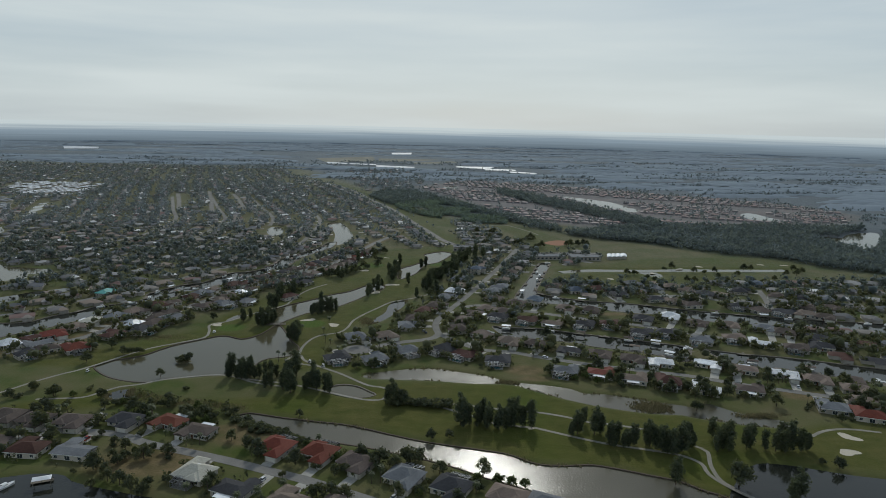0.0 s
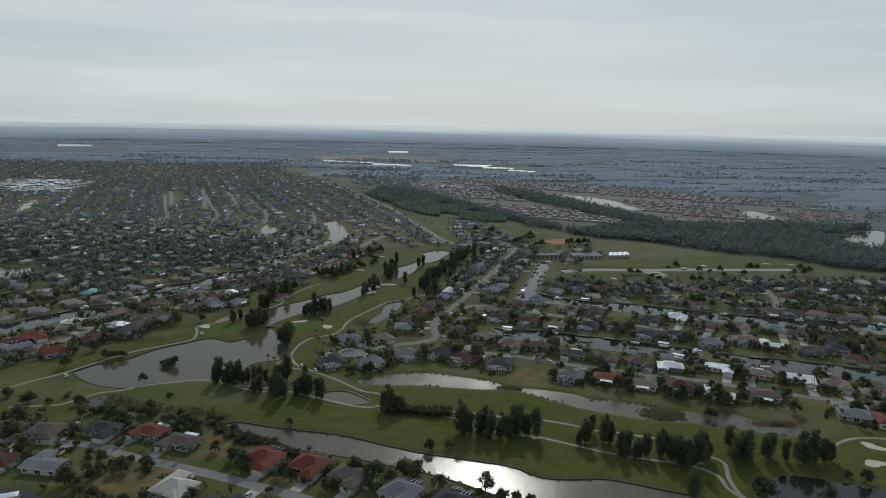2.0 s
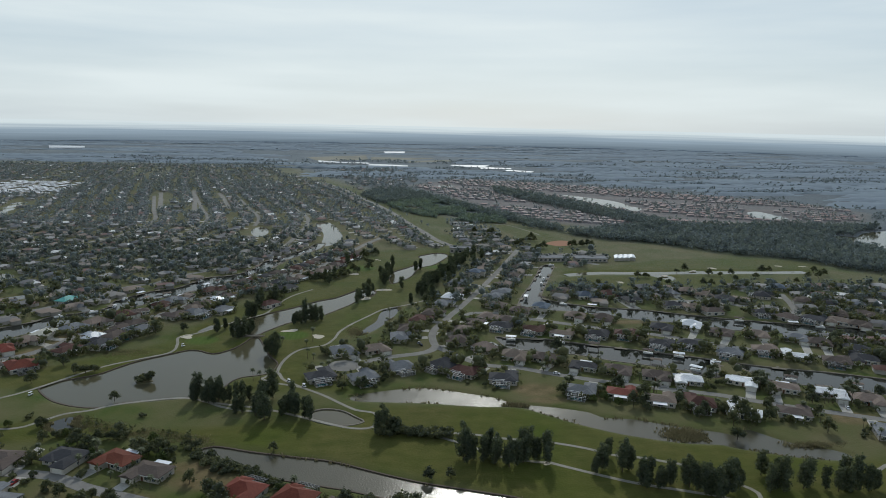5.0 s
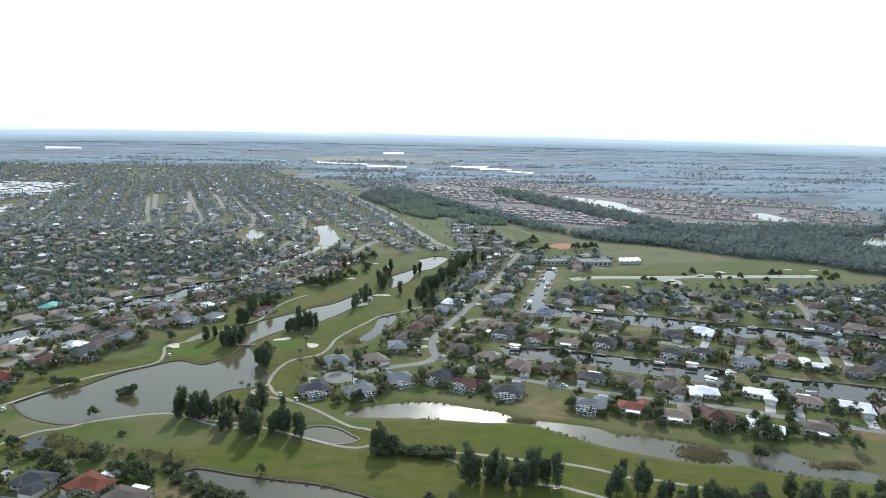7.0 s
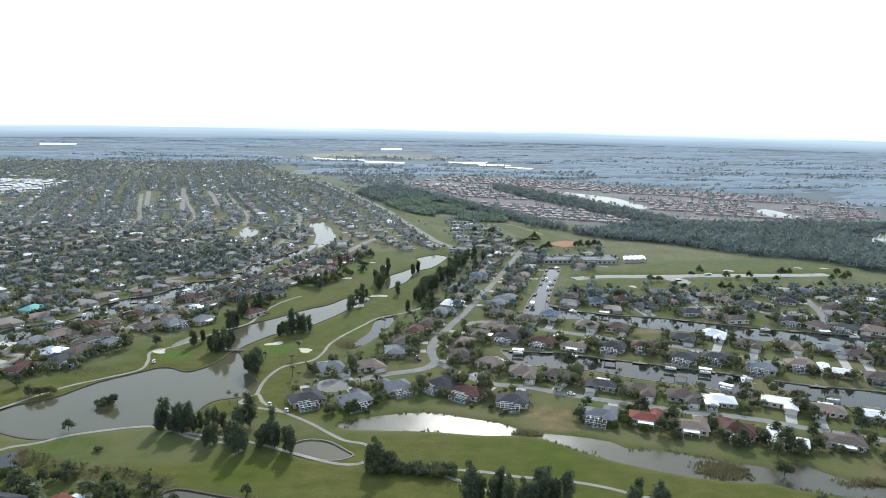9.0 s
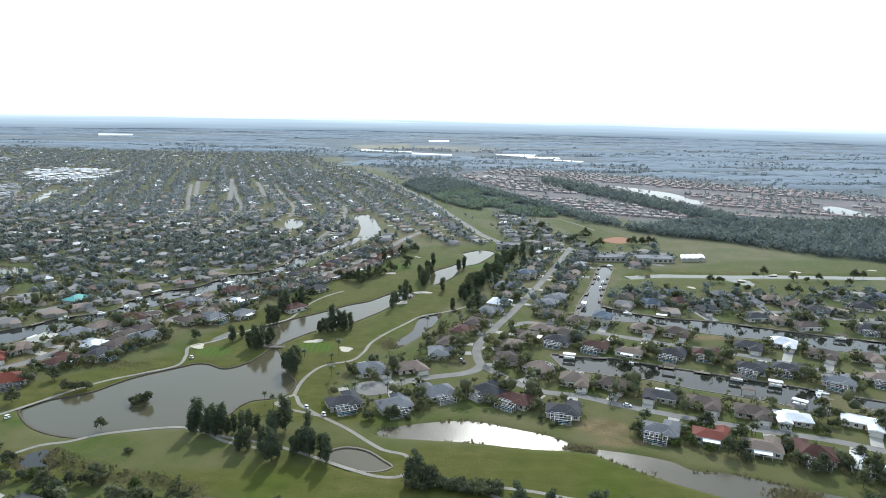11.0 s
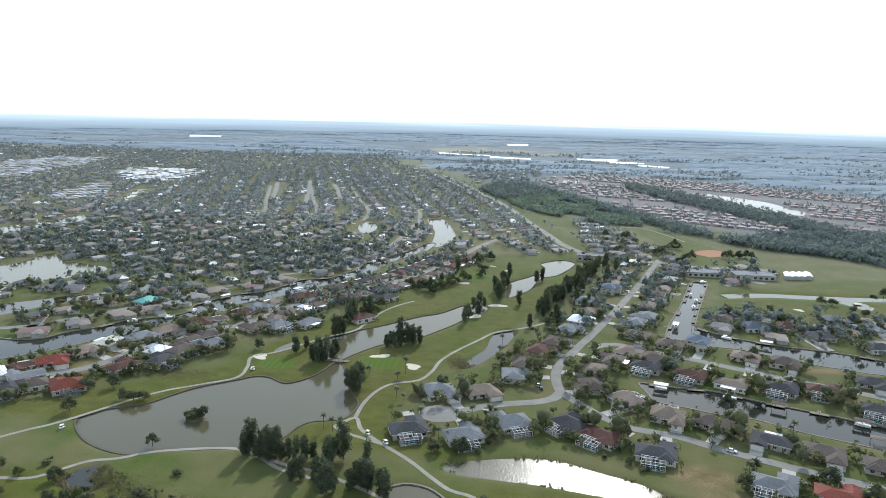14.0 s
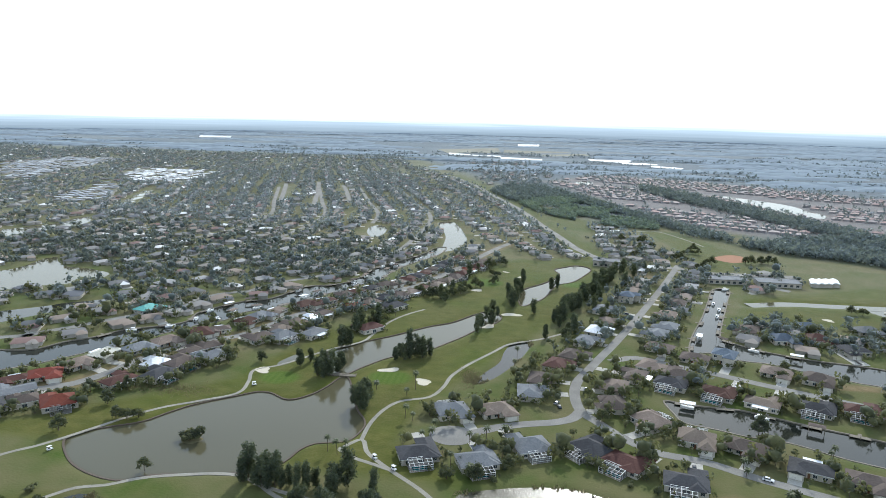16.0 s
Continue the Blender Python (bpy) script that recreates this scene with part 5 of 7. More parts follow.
# lots east of the main road and on the canal fingers out to the woods
for line, offs in ((canal_mids["canal_a"], (-24, 24, 62, 98)), (canal_mids["canal_b"], (-24, 26, -60)), (canal_mids["boat_canal"], (24, -24, 52)), (road_lines["main_road"], (-19, 19)), (road_lines["avenue"], (24, 58)), (road_lines["cross_road"], (-24, 20)), (road_lines["near_street"], (-20, 20)), (road_lines["north_road"], (-18, 18))):
    for off in offs:
        for x, y, e in rows_along(line, off, 20.0):
            cands.append((x, y, math.atan2(e[1], e[0])))
# ends of the fingers beyond the canals
for x in np.arange(330, 640, 21.0):
    for y in np.arange(370, 640, 33.0):
        cands.append((x + rng.uniform(-2, 2), y + rng.uniform(-2, 2), math.radians(-22) + rng.normal(0, 0.06)))
edge_z = np.array(edge_lots, float)
for x in np.arange(edge_z[:, 0].min(), edge_z[:, 0].max(), 30.0):
    for y in np.arange(edge_z[:, 1].min(), edge_z[:, 1].max(), 34.0):
        if inside(np.array([(x, y)]), edge_z)[0] and rng.random() < 0.75:
            cands.append((x + rng.uniform(-6, 6), y + rng.uniform(-6, 6), 1.86 + rng.normal(0, 0.1)))
lots_z = np.array(avenue_lots, float)
for x in np.arange(lots_z[:, 0].min(), lots_z[:, 0].max(), 22.0):
    for y in np.arange(lots_z[:, 1].min(), lots_z[:, 1].max(), 30.0):
        if inside(np.array([(x, y)]), lots_z)[0]:
            cands.append((x + rng.uniform(-3, 3), y + rng.uniform(-4, 4), 0.3 + rng.normal(0, 0.1)))
far_h = settle(cands)
k = len(far_h)
forms = house_forms(far_h[:, :2], far_h[:, 2], rng.uniform(11, 17, k), rng.uniform(8.5, 11.5, k), rng.uniform(2.6, 3.0, k), rng.uniform(1.1, 2.2, k))
wing_at = far_h[:, :2] + np.stack([np.cos(far_h[:, 2]) * 3.5 + np.sin(far_h[:, 2]) * 5, np.sin(far_h[:, 2]) * 3.5 - np.cos(far_h[:, 2]) * 5], 1)
wings = house_forms(wing_at, far_h[:, 2] + math.pi / 2, rng.uniform(8, 10, k), rng.uniform(6, 7.5, k), np.full(k, 2.65), rng.uniform(1.0, 1.6, k))
# the nearest of them stand as houses of their own
order = np.argsort(far_h[:, 1])
HOUSE_WORDS = {"b": "brown", "k": "dark grey", "t": "tan", "g": "light grey", "r": "red-brown"}
for i in order[:80]:
    colour = str(rng.choice(list("bbkktggr")))
    house = thing("house", f"low stucco house with a {HOUSE_WORDS[colour]} hipped roof", "house", "estate houses")
    house.matrix_basis = pose(float(far_h[i, 0]), float(far_h[i, 1]), 0.0)
    shift = np.array([far_h[i, 0], far_h[i, 1], 0.0])
    shell, cover = Many(), Many()
    for walls, roofs in (forms, wings):
        shell.put(walls[i:i + 1] - shift, WALL_TRIS)
        cover.put(roofs[i:i + 1] - shift, ROOF_TRIS)
    part("wall", shell.mesh("estate_wall", "far_wall"), house)
    part("roof", cover.mesh("estate_roof", "roof_" + colour), house)
rest_h = np.sort(order[80:])
many = Many()
for walls, roofs in (forms, wings):
    many.put(walls[rest_h], WALL_TRIS, 0)
    many.put(roofs[rest_h], ROOF_TRIS, 1)
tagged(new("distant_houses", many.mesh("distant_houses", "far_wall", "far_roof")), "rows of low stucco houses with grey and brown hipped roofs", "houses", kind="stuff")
# their paved drives and patios
near_h = far_h[far_h[:, 1] < 1150]
k = len(near_h)
side = np.where(rng.random(k) < 0.5, 1, -1)
at = near_h[:, :2] + np.stack([np.cos(near_h[:, 2]) * 4.5 + np.sin(near_h[:, 2]) * 9.5 * side, np.sin(near_h[:, 2]) * 4.5 - np.cos(near_h[:, 2]) * 9.5 * side], 1)
q = near_h[:, 2] + math.pi / 2
lx, ly = rng.uniform(3.0, 6.0, k), rng.uniform(2.2, 4.0, k)
pad = np.stack([np.stack([at[:, 0] + a * lx * np.cos(q) - e * ly * np.sin(q), at[:, 1] + a * lx * np.sin(q) + e * ly * np.cos(q), np.full(k, z)], -1) for z in (0.07, -0.2) for a, e in ((-1, -1), (1, -1), (1, 1), (-1, 1))], 1)
pad = pad[water_dist(at) > 5]
many = Many()
many.put(pad, [(0, 1, 2), (0, 2, 3), (4, 5, 1), (4, 1, 0), (5, 6, 2), (5, 2, 1), (6, 7, 3), (6, 3, 2), (7, 4, 0), (7, 0, 3)])
tagged(new("paved_yards", many.mesh("paved_yards", "drive")), "pale concrete drives beside distant houses", "driveways", kind="stuff")

# the new village beyond the woods, with reddish roofs in long rows
cands = []
vil = np.array(village, float)
for i, y in enumerate(np.arange(750, 2350, 31.0)):
    for x in np.arange(-50, 1500, 14.0):
        cands.append((x, y - 0.45 * (x - 300) + rng.uniform(-1, 1), math.atan2(-0.45, 1) + (0 if i % 2 else math.pi)))
c = np.array(cands)
c = c[(poly_dist(c[:, :2], vil) < -8) & (water_dist(c[:, :2]) > 14)]
for z in WOODS:
    c = c[poly_dist(c[:, :2], z) > 8]
c = c[(np.sin(c[:, 1] * 0.021 + c[:, 0] * 0.013) > -0.6) & (rng.random(len(c)) < 0.94)]
k = len(c)
village_spots = c[:, :2]
walls, roofs = house_forms(c[:, :2], c[:, 2], rng.uniform(11, 13, k), rng.uniform(8, 10, k), rng.uniform(2.7, 3.1, k), rng.uniform(1.2, 2.0, k))
many = Many()
many.put(walls, WALL_TRIS, 0)
many.put(roofs, ROOF_TRIS, 1)
tagged(new("village_houses", many.mesh("village_houses", "village_wall", "village_roof")), "long rows of houses with reddish tile roofs", "houses", kind="stuff")
# mobile homes with white roofs
for zone_pts, cover in ((mobile, "mobile_roof"), (mobile2, "grey_roof"), (mobile3, "grey_roof")):
    many = Many()
    z = np.array(zone_pts, float)
    lo, hi = z.min(0), z.max(0)
    c = np.array([(x + rng.uniform(-1, 1), y + rng.uniform(-1, 1)) for x in np.arange(lo[0], hi[0], 13.0) for y in np.arange(lo[1], hi[1], 24.0)])
    c = c[inside(c, z) & (water_dist(c) > 5) & (rng.random(len(c)) < 0.8)]
    k = len(c)
    walls, roofs = house_forms(c, np.full(k, 1.45) + rng.normal(0, 0.05, k), rng.uniform(15, 18, k), rng.uniform(7, 8.5, k), np.full(k, 2.6), rng.uniform(0.5, 0.9, k))
    many.put(walls, WALL_TRIS, 0)
    many.put(roofs, ROOF_TRIS, 1)
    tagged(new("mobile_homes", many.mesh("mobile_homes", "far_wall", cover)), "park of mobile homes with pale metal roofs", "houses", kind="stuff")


# ---- trees ----
_b = bmesh.new()
bmesh.ops.create_icosphere(_b, subdivisions=1, radius=1.0)
ICO_V = np.array([v.co[:] for v in _b.verts])
ICO_T = np.array([[v.index for v in f.verts] for f in _b.faces])
_b.free()


def leaf_quads(centres, size, flat=0.0):
    """Small leaf clumps, each a bent pair of triangles turned at random."""
    k = len(centres)
    a = rng.normal(size=(k, 3))
    a[:, 2] *= 1 - flat
    a /= np.linalg.norm(a, axis=1)[:, None]
    b = np.cross(a, rng.normal(size=(k, 3)))
    b /= np.linalg.norm(b, axis=1)[:, None] + 1e-9
    s = size * rng.uniform(0.6, 1.3, (k, 1))
    n = np.cross(a, b) * s * 0.35
    return np.stack([centres - a * s, centres - b * s * 0.6 + n, centres + a * s, centres + b * s * 0.6 + n], 1)


LEAF_T = [(0, 1, 2), (0, 2, 3)]


def crown_mesh(name, lumps, leaves, size, material, core=0.62):
    """A crown of rough lumps and loose leaf clumps. lumps: rows of x, y, z, rx, rz."""
    many = Many()
    L = np.array(lumps, float)
    v = ICO_V[None] * (1 + rng.uniform(-0.28, 0.28, (len(L), len(ICO_V), 1))) * core
    v = v * L[:, None, [3, 3, 4]] + L[:, None, :3]
    many.put(v, ICO_T)
    pick = rng.choice(len(L), leaves, p=(L[:, 3] ** 2 / np.sum(L[:, 3] ** 2)))
    d = rng.normal(size=(leaves, 3))
    d /= np.linalg.norm(d, axis=1)[:, None]
    c = L[pick, :3] + d * L[pick][:, [3, 3, 4]] * rng.uniform(0.55, 1.12, (leaves, 1))
    many.put(leaf_quads(c, size), LEAF_T)
    return many.mesh(name, material)


def trunk_build(h, r, limbs):
    b = Build()
    b.tube((0, 0, -0.4), (0.1, 0.05, h * 0.5), r, r * 0.7, 7)
    b.tube((0.1, 0.05, h * 0.5), (0, 0, h), r * 0.7, r * 0.25, 6)
    for k in range(limbs):
        a = 2 * math.pi * k / limbs + float(rng.uniform(-0.4, 0.4))
        z = h * float(rng.uniform(0.4, 0.75))
        q = h * float(rng.uniform(0.16, 0.26))
        b.tube((0, 0, z), (q * math.cos(a), q * math.sin(a), z + q * 0.8), r * 0.4, r * 0.12, 5)
    return b


TREES = {}


def tree_proto(kind, variant):
    if kind == "pine":
        h = (17, 14, 19, 12)[variant]
        t = thing("pine_tree", "tall dark evergreen tree standing on the golf course", "tree", "golf course trees")
        part("trunk", trunk_build(h * 0.92, 0.28, 6), t, "bark")
        lumps = []
        for k in range(15):
            q = k / 14
            r = (0.42 + 0.9 * math.sin(math.pi * min(1, 0.15 + q * 0.72)) ** 0.7) * h * 0.108
            a = float(rng.uniform(0, 6.28))
            far_out = float(rng.uniform(0.4, 1.05))
            r *= float(rng.uniform(0.75, 1.15))
            lumps.append((r * far_out * math.cos(a), r * far_out * math.sin(a), h * (0.14 + 0.78 * q), r, r * 1.25))
        part("crown", crown_mesh("pine_crown", lumps, 1000, 0.55, "pine", 0.5), t)
    elif kind == "oak":
        h = (9, 7.5, 11, 6)[variant]
        t = thing("broadleaf_tree", "rounded broadleaf tree with a dense green crown", "tree", "garden trees")
        part("trunk", trunk_build(h * 0.7, 0.25, 5), t, "bark")
        lumps = []
        for k in range(16):
            a, q = float(rng.uniform(0, 6.28)), math.sqrt(float(rng.random()))
            rr = h * 0.36 * q
            lumps.append((rr * math.cos(a), rr * math.sin(a), h * (0.34 + 0.46 * (1 - q * q) * float(rng.uniform(0.6, 1.1)) + 0.05 * float(rng.uniform(-1, 1))), h * float(rng.uniform(0.17, 0.26)), h * float(rng.uniform(0.15, 0.22))))
        part("crown", crown_mesh("oak_crown", lumps, 480, 0.5, "light_leaf" if variant == 3 else "oak", 0.56), t)
    elif kind == "shrub":
        t = thing("shrub", "dense low green shrub by the water", "shrub", "shrubs")
        h = 3.2
        lumps = [(float(rng.uniform(-1.6, 1.6)), float(rng.uniform(-1.6, 1.6)), float(rng.uniform(0.5, 1.9)), float(rng.uniform(0.8, 1.4)), float(rng.uniform(0.7, 1.1))) for _ in range(10)]
        part("stems", trunk_build(1.6, 0.08, 5), t, "bark")
        part("crown", crown_mesh("shrub_crown", lumps, 150, 0.4, "oak", 0.7), t)
    else:
        h = (8.5, 6.5, 10, 5)[variant]
        t = thing("palm_tree", "palm tree with a slim trunk and drooping fronds", "palm", "garden palms")
        b = Build()
        lean = 0.06 * (variant - 1.5) * h
        b.tube((0, 0, -0.4), (lean * 0.4, 0, h * 0.5), 0.2, 0.16, 7)
        b.tube((lean * 0.4, 0, h * 0.5), (lean, 0, h), 0.16, 0.14, 7)
        part("trunk", b, t, "bark")
        many = Many()
        forms = []
        n = 26
        for k in range(n):
            a, up = 2.4 * k, 0.9 - 1.5 * (k / n)
            reach = 2.5 * (0.75 + 0.25 * math.cos(up))
            pts = []
            for s in np.linspace(0, 1, 5):
                rr = reach * s * math.cos(up * (1 - s * 0.4)) + 0.05
                zz = h + reach * s * math.sin(up) - 0.95 * s * s * reach * 0.5
                wdt = 0.42 * math.sin(math.pi * min(1, 0.12 + 0.86 * s))
                for side in (-1, 0, 1):
                    pts.append((lean + rr * math.cos(a) - side * wdt * math.sin(a), rr * math.sin(a) + side * wdt * math.cos(a), zz - abs(side) * wdt * 0.5))
            forms.append(pts)
        tr = []
        for s in range(4):
            for q in range(2):
                i = 3 * s + q
                tr += [(i, i + 1, i + 4), (i, i + 4, i + 3)]
        many.put(np.array(forms), tr)
        part("crown", many.mesh("palm_crown", "palm"), t)
    return t


def plant(kind, x, y, size=1.0, variant=None):
    variant = int(rng.integers(0, 4)) if variant is None else variant
    m = pose(float(x), float(y), -0.05, 0, 0, float(rng.uniform(0, 360))) @ Matrix.Diagonal((size, size, size * float(rng.uniform(0.9, 1.1)), 1))
    key = (kind, variant)
    if key not in TREES:
        TREES[key] = tree_proto(kind, variant)
        TREES[key].matrix_basis = m
        return
    ob = copy_thing(TREES[key], Matrix.Identity(4))
    ob.matrix_basis = m


trees0 = [(23.4, 289.1), (13.9, 287.3), (-154.1, 373.5), (-101.9, 372.6), (-57.9, 314.7), (-110.4, 375.5), (-74.1, 352.6), (-67, 350.9), (-60.5, 352.6), (-53.7, 352.6), (-81.8, 357), (-48.4, 350.9), (-87.6, 368.9), (-57.9, 370.8), (-69.4, 375.6), (-81.3, 372.6), (-73.1, 366.1), (-60.1, 361.5)]
trees_row0 = [(30.5, 304.3), (35.1, 304.2), (41.4, 305.6), (45.7, 302.1), (50, 300), (54.4, 298.6), (57.8, 300.6), (64.3, 302.6), (68.6, 300.5), (-6.9, 331), (-4.7, 332.5)]
trees_row1 = [(88.6, 291.1), (92.1, 293), (98.3, 305.1), (100.9, 291.6), (104.3, 292.9), (105.4, 280.2), (107, 277.8), (108.8, 276), (111.8, 277.1), (115, 278.9), (118.4, 280.1), (125.2, 281.9), (126, 278.2), (128.9, 275.8), (130.4, 272.8), (132.4, 271), (134.3, 269.2), (137.6, 270.9), (140.6, 272.7), (146.9, 279.8), (148.2, 277.4), (111.1, 285.1), (115.4, 283.8), (134.6, 277.5)]
trees_row2 = [(162.8, 287.2), (159, 272.5), (163.3, 275.4), (165.1, 273), (166.9, 281.5), (175.2, 275.2), (178.5, 277), (185, 274.5), (186.7, 273.3), (189.3, 272.7), (192.6, 273.9), (194, 271.5), (198, 273.8), (202.9, 272.5), (206.6, 273.7), (195.9, 278.1), (124.7, 241.9), (171.8, 227.1), (175.7, 228.9)]
trees16 = [(-210.9, 398.3), (-193.6, 414.3), (-187.7, 414.1), (-183.2, 416.2), (-223.6, 438.4), (-206.9, 427.7), (-207.5, 445), (-232.4, 433.2), (-155.6, 496.2), (-173.2, 490)]
trees16b = [(-64, 525.6), (-77.5, 519), (-72.2, 522), (-67.1, 523), (-33.8, 585.3), (-18, 662), (-15, 646), (-11, 680), (-24, 614), (-28, 620), (-115, 556.5), (-114.3, 568.8), (-109.7, 582.5), (-104.4, 577.1), (-116.5, 528.4), (-127.5, 501.6), (-71, 650), (-66, 643), (-64, 669), (-81, 656), (-56, 730), (-50, 754)]
trees16c = [(51, 616), (57, 638), (46.8, 589.5), (25.6, 585.1), (29.1, 579.9), (10.2, 570.2), (20.3, 596.5), (70, 689), (80, 719), (94, 764), (108, 790), (54, 669), (48, 644), (23.2, 572.9), (-26.3, 399.4), (-32, 388.1), (-21.8, 389.1), (-47.8, 444.2)]
trees7 = [(175.1, 336.6), (169.7, 321.7), (186.6, 339.3), (184.3, 345.4), (72.4, 451.5), (107.7, 451.2), (107, 441), (109.4, 436), (149.3, 539.2), (151.6, 531.8), (142.9, 524.5), (35.7, 451.9), (220.3, 327), (235.3, 364), (208.4, 361.1), (199.8, 411.7), (374, 555.8), (440, 677), (451, 703), (454, 690)]
trees_n = [(326, 687), (336, 683), (350, 688), (328, 630), (337, 630), (298, 640), (391, 702), (400, 702), (343, 664), (371, 641), (382, 642), (401, 653), (428, 677), (371, 676), (244, 673), (253, 674), (260, 655), (265, 646), (296, 699), (307, 705), (306, 640), (320, 641)]
bushes0 = [(-203.8, 344.4), (-219.7, 352.8), (-127, 275.7), (-116.1, 275.6), (-87.8, 287.1), (-160.2, 332.3), (-192.7, 342.8), (-116.1, 324.5), (-107.7, 317.1), (-176.3, 341.9), (-31.4, 266.2), (-20.5, 266.1), (-16.3, 263.3), (5.4, 265.8), (-4, 256.8), (2.7, 263.1), (36.9, 251.1), (33.7, 246.2), (42.5, 243.6), (49, 243.5), (55, 241.1), (-123.6, 277.4), (-130.6, 274.6), (-139.1, 269.2), (-143.5, 258.7), (-132.8, 248.7), (-133, 328.4), (-99.1, 319.3)]
bushes1 = [(-87.1, 307.9), (-81.9, 305.1), (-76.8, 302.4), (-71.8, 299.7), (-66.9, 297), (-62, 294.4), (-91.1, 312.1), (-84.5, 309.9), (-202.1, 297.5), (-187.4, 291.1), (-180.7, 294.2), (-163.7, 294), (-155.8, 289), (-144.4, 281.7), (-112.5, 268.9), (-115.3, 293.6), (-135.3, 293.8), (-147.4, 317.4), (-173.7, 297.3), (-231.9, 344.5), (-223.2, 340.4), (-206.1, 334.8), (-187.7, 352.7), (-131.3, 352.7), (-9.8, 271.5), (-41.1, 258.4), (-47.6, 266.4)]
palms16 = [(-85.6, 400.9), (-80.9, 399.3), (-77, 399), (-59.9, 472.9), (-80, 469.1), (-58.9, 439), (-54.8, 436.7), (-63, 465), (-8.7, 515.7), (-7.3, 525.2), (-42.9, 430), (-43.7, 421.5), (-47.1, 418.1), (-25.6, 416.7), (-18.4, 420.6), (-9.7, 424.9), (34.6, 456.2), (52.3, 430.7), (91.1, 417.8), (90.2, 410.9), (131.8, 432.2), (134.1, 435), (5.9, 477.9), (-96.9, 598.8)]
hedge0 = [(-5.3, 330.2), (-1.7, 330.9), (1.9, 330.1), (5.8, 330.1), (9.7, 328.5), (13.7, 329.3), (18.5, 327.7), (23.1, 326.9)]
west_trees = [(-220.4, 352.8, 10), (-203.9, 342.8, 13), (-188.9, 327.1, 9), (-227, 340.4, 8), (-189.8, 301.9, 14), (-169.1, 305.7, 8), (-168.2, 327, 8), (-163.3, 330, 8), (-155.2, 293.9, 6), (-142.4, 326.9, 8), (-137.7, 328.4, 8), (-133.1, 326.9, 7), (-113.8, 312.2, 11), (-109.7, 313.6, 12), (-104.5, 310.1, 9), (-93.9, 317.1, 7), (-124.5, 269, 14), (-137.1, 278.7, 8), (-144, 282.9, 7), (-113.2, 271.1, 8), (-134.7, 263.8, 9), (-133.2, 269.1, 8), (-142.7, 259.8, 8), (-136.8, 255.6, 8), (-126.2, 245.8, 10), (-105.9, 246.9, 8)]
riverside_trees = [(-112.6, 242.3, 8), (-119.4, 241, 10), (-113.8, 237.8, 10), (-138.1, 244.1, 7), (-11.5, 259, 15), (3.2, 263.1, 17), (16.7, 253.4, 11), (-27, 254.1, 10), (-32, 252.1, 8), (-38, 235.2, 12), (-31.6, 232, 12), (-25.5, 231.9, 10), (154.6, 241.4, 17), (211.4, 254.9, 9), (205.6, 259.3, 6), (-55.6, 251, 6), (-111.4, 290.4, 6), (-196.8, 288.2, 8), (-178.7, 289.2, 9), (-179.5, 276.3, 9), (-151, 255.8, 5), (-15.1, 266, 9), (7.4, 265.7, 10), (-103.6, 313.6, 8), (-130.9, 331.5, 7), (-121.5, 317.2, 7)]
shrubs0 = [(-91.9, 309.3), (-88.9, 307.9), (-85.7, 305.8), (-82.3, 303.1), (-79.4, 301.7), (-76.4, 300.4), (-73.5, 299), (-70.4, 297), (-67.4, 295.1), (-64.4, 293.1), (-61.6, 291.8), (-58.6, 289.9), (-55.7, 288), (-52.9, 286.1), (-50, 284.3), (-86.2, 301.8), (-80, 297.8), (-74.1, 295.1), (-55.8, 283.1), (-44.1, 280.6), (-144.4, 317.4), (-141.2, 318.8), (-97, 317.1), (-154.2, 330.8), (-159.9, 334.7), (-154.3, 327), (-21.1, 274.5), (22.3, 249.8), (27.3, 247.3), (32.2, 244.3)]
clump16 = [(-116.9, 481.8), (-113.4, 479.2), (-111.4, 482), (-109.1, 484.1), (-107.3, 487.9), (-107, 494.8), (-114.5, 486.5), (-86.7, 449.4), (-83.5, 446), (-80.6, 443.9), (-80.6, 450.5), (-84, 452.6), (-114.6, 530.9), (-112.4, 533.4), (-131.3, 493.7), (-79, 513), (-74.1, 514), (-71.1, 516.5), (-67.3, 520.1), (-60.2, 523.4), (-63.8, 519.8), (-105.7, 371.1), (-102.9, 369.9), (-99.7, 368.9), (-98, 371.6), (-94.8, 370.5), (-103.2, 374), (-98.4, 374.8)]
row16 = [(21, 608), (23, 614), (25, 622), (31, 637), (33, 642), (36, 649), (43, 666), (46, 674), (50, 685), (53, 693), (57, 705), (61, 713), (65, 726), (69, 735), (73, 744), (83, 773)]
garden_w = [(-89.2, 663.3), (-78.1, 651.9), (-68.8, 650.6), (-63.2, 660.3), (-57.4, 670.3), (-51.4, 680.7), (-42.8, 692), (-34, 708), (-118.6, 555.7), (-112.8, 562.9), (-110.1, 575.9), (-105.9, 583.3), (-100.9, 597.9), (-31, 736), (-41, 768), (-28, 783)]
river_p = [(-13.3, 638.4), (-10.7, 654.9), (-8.2, 681.2), (-7, 710), (-13.3, 698.6), (22, 706), (16.8, 699.6), (2.6, 625.4), (-35.1, 572.7), (-26.9, 593.1), (-31.8, 605.5)]
park_t = [(158, 869), (158, 849), (179, 883), (167, 809), (181, 833), (222, 843), (233, 850), (246, 848), (107, 902), (117, 889), (132, 909), (141, 889), (146, 851), (106, 856), (130, 936), (107, 955), (165, 885), (178, 904)]
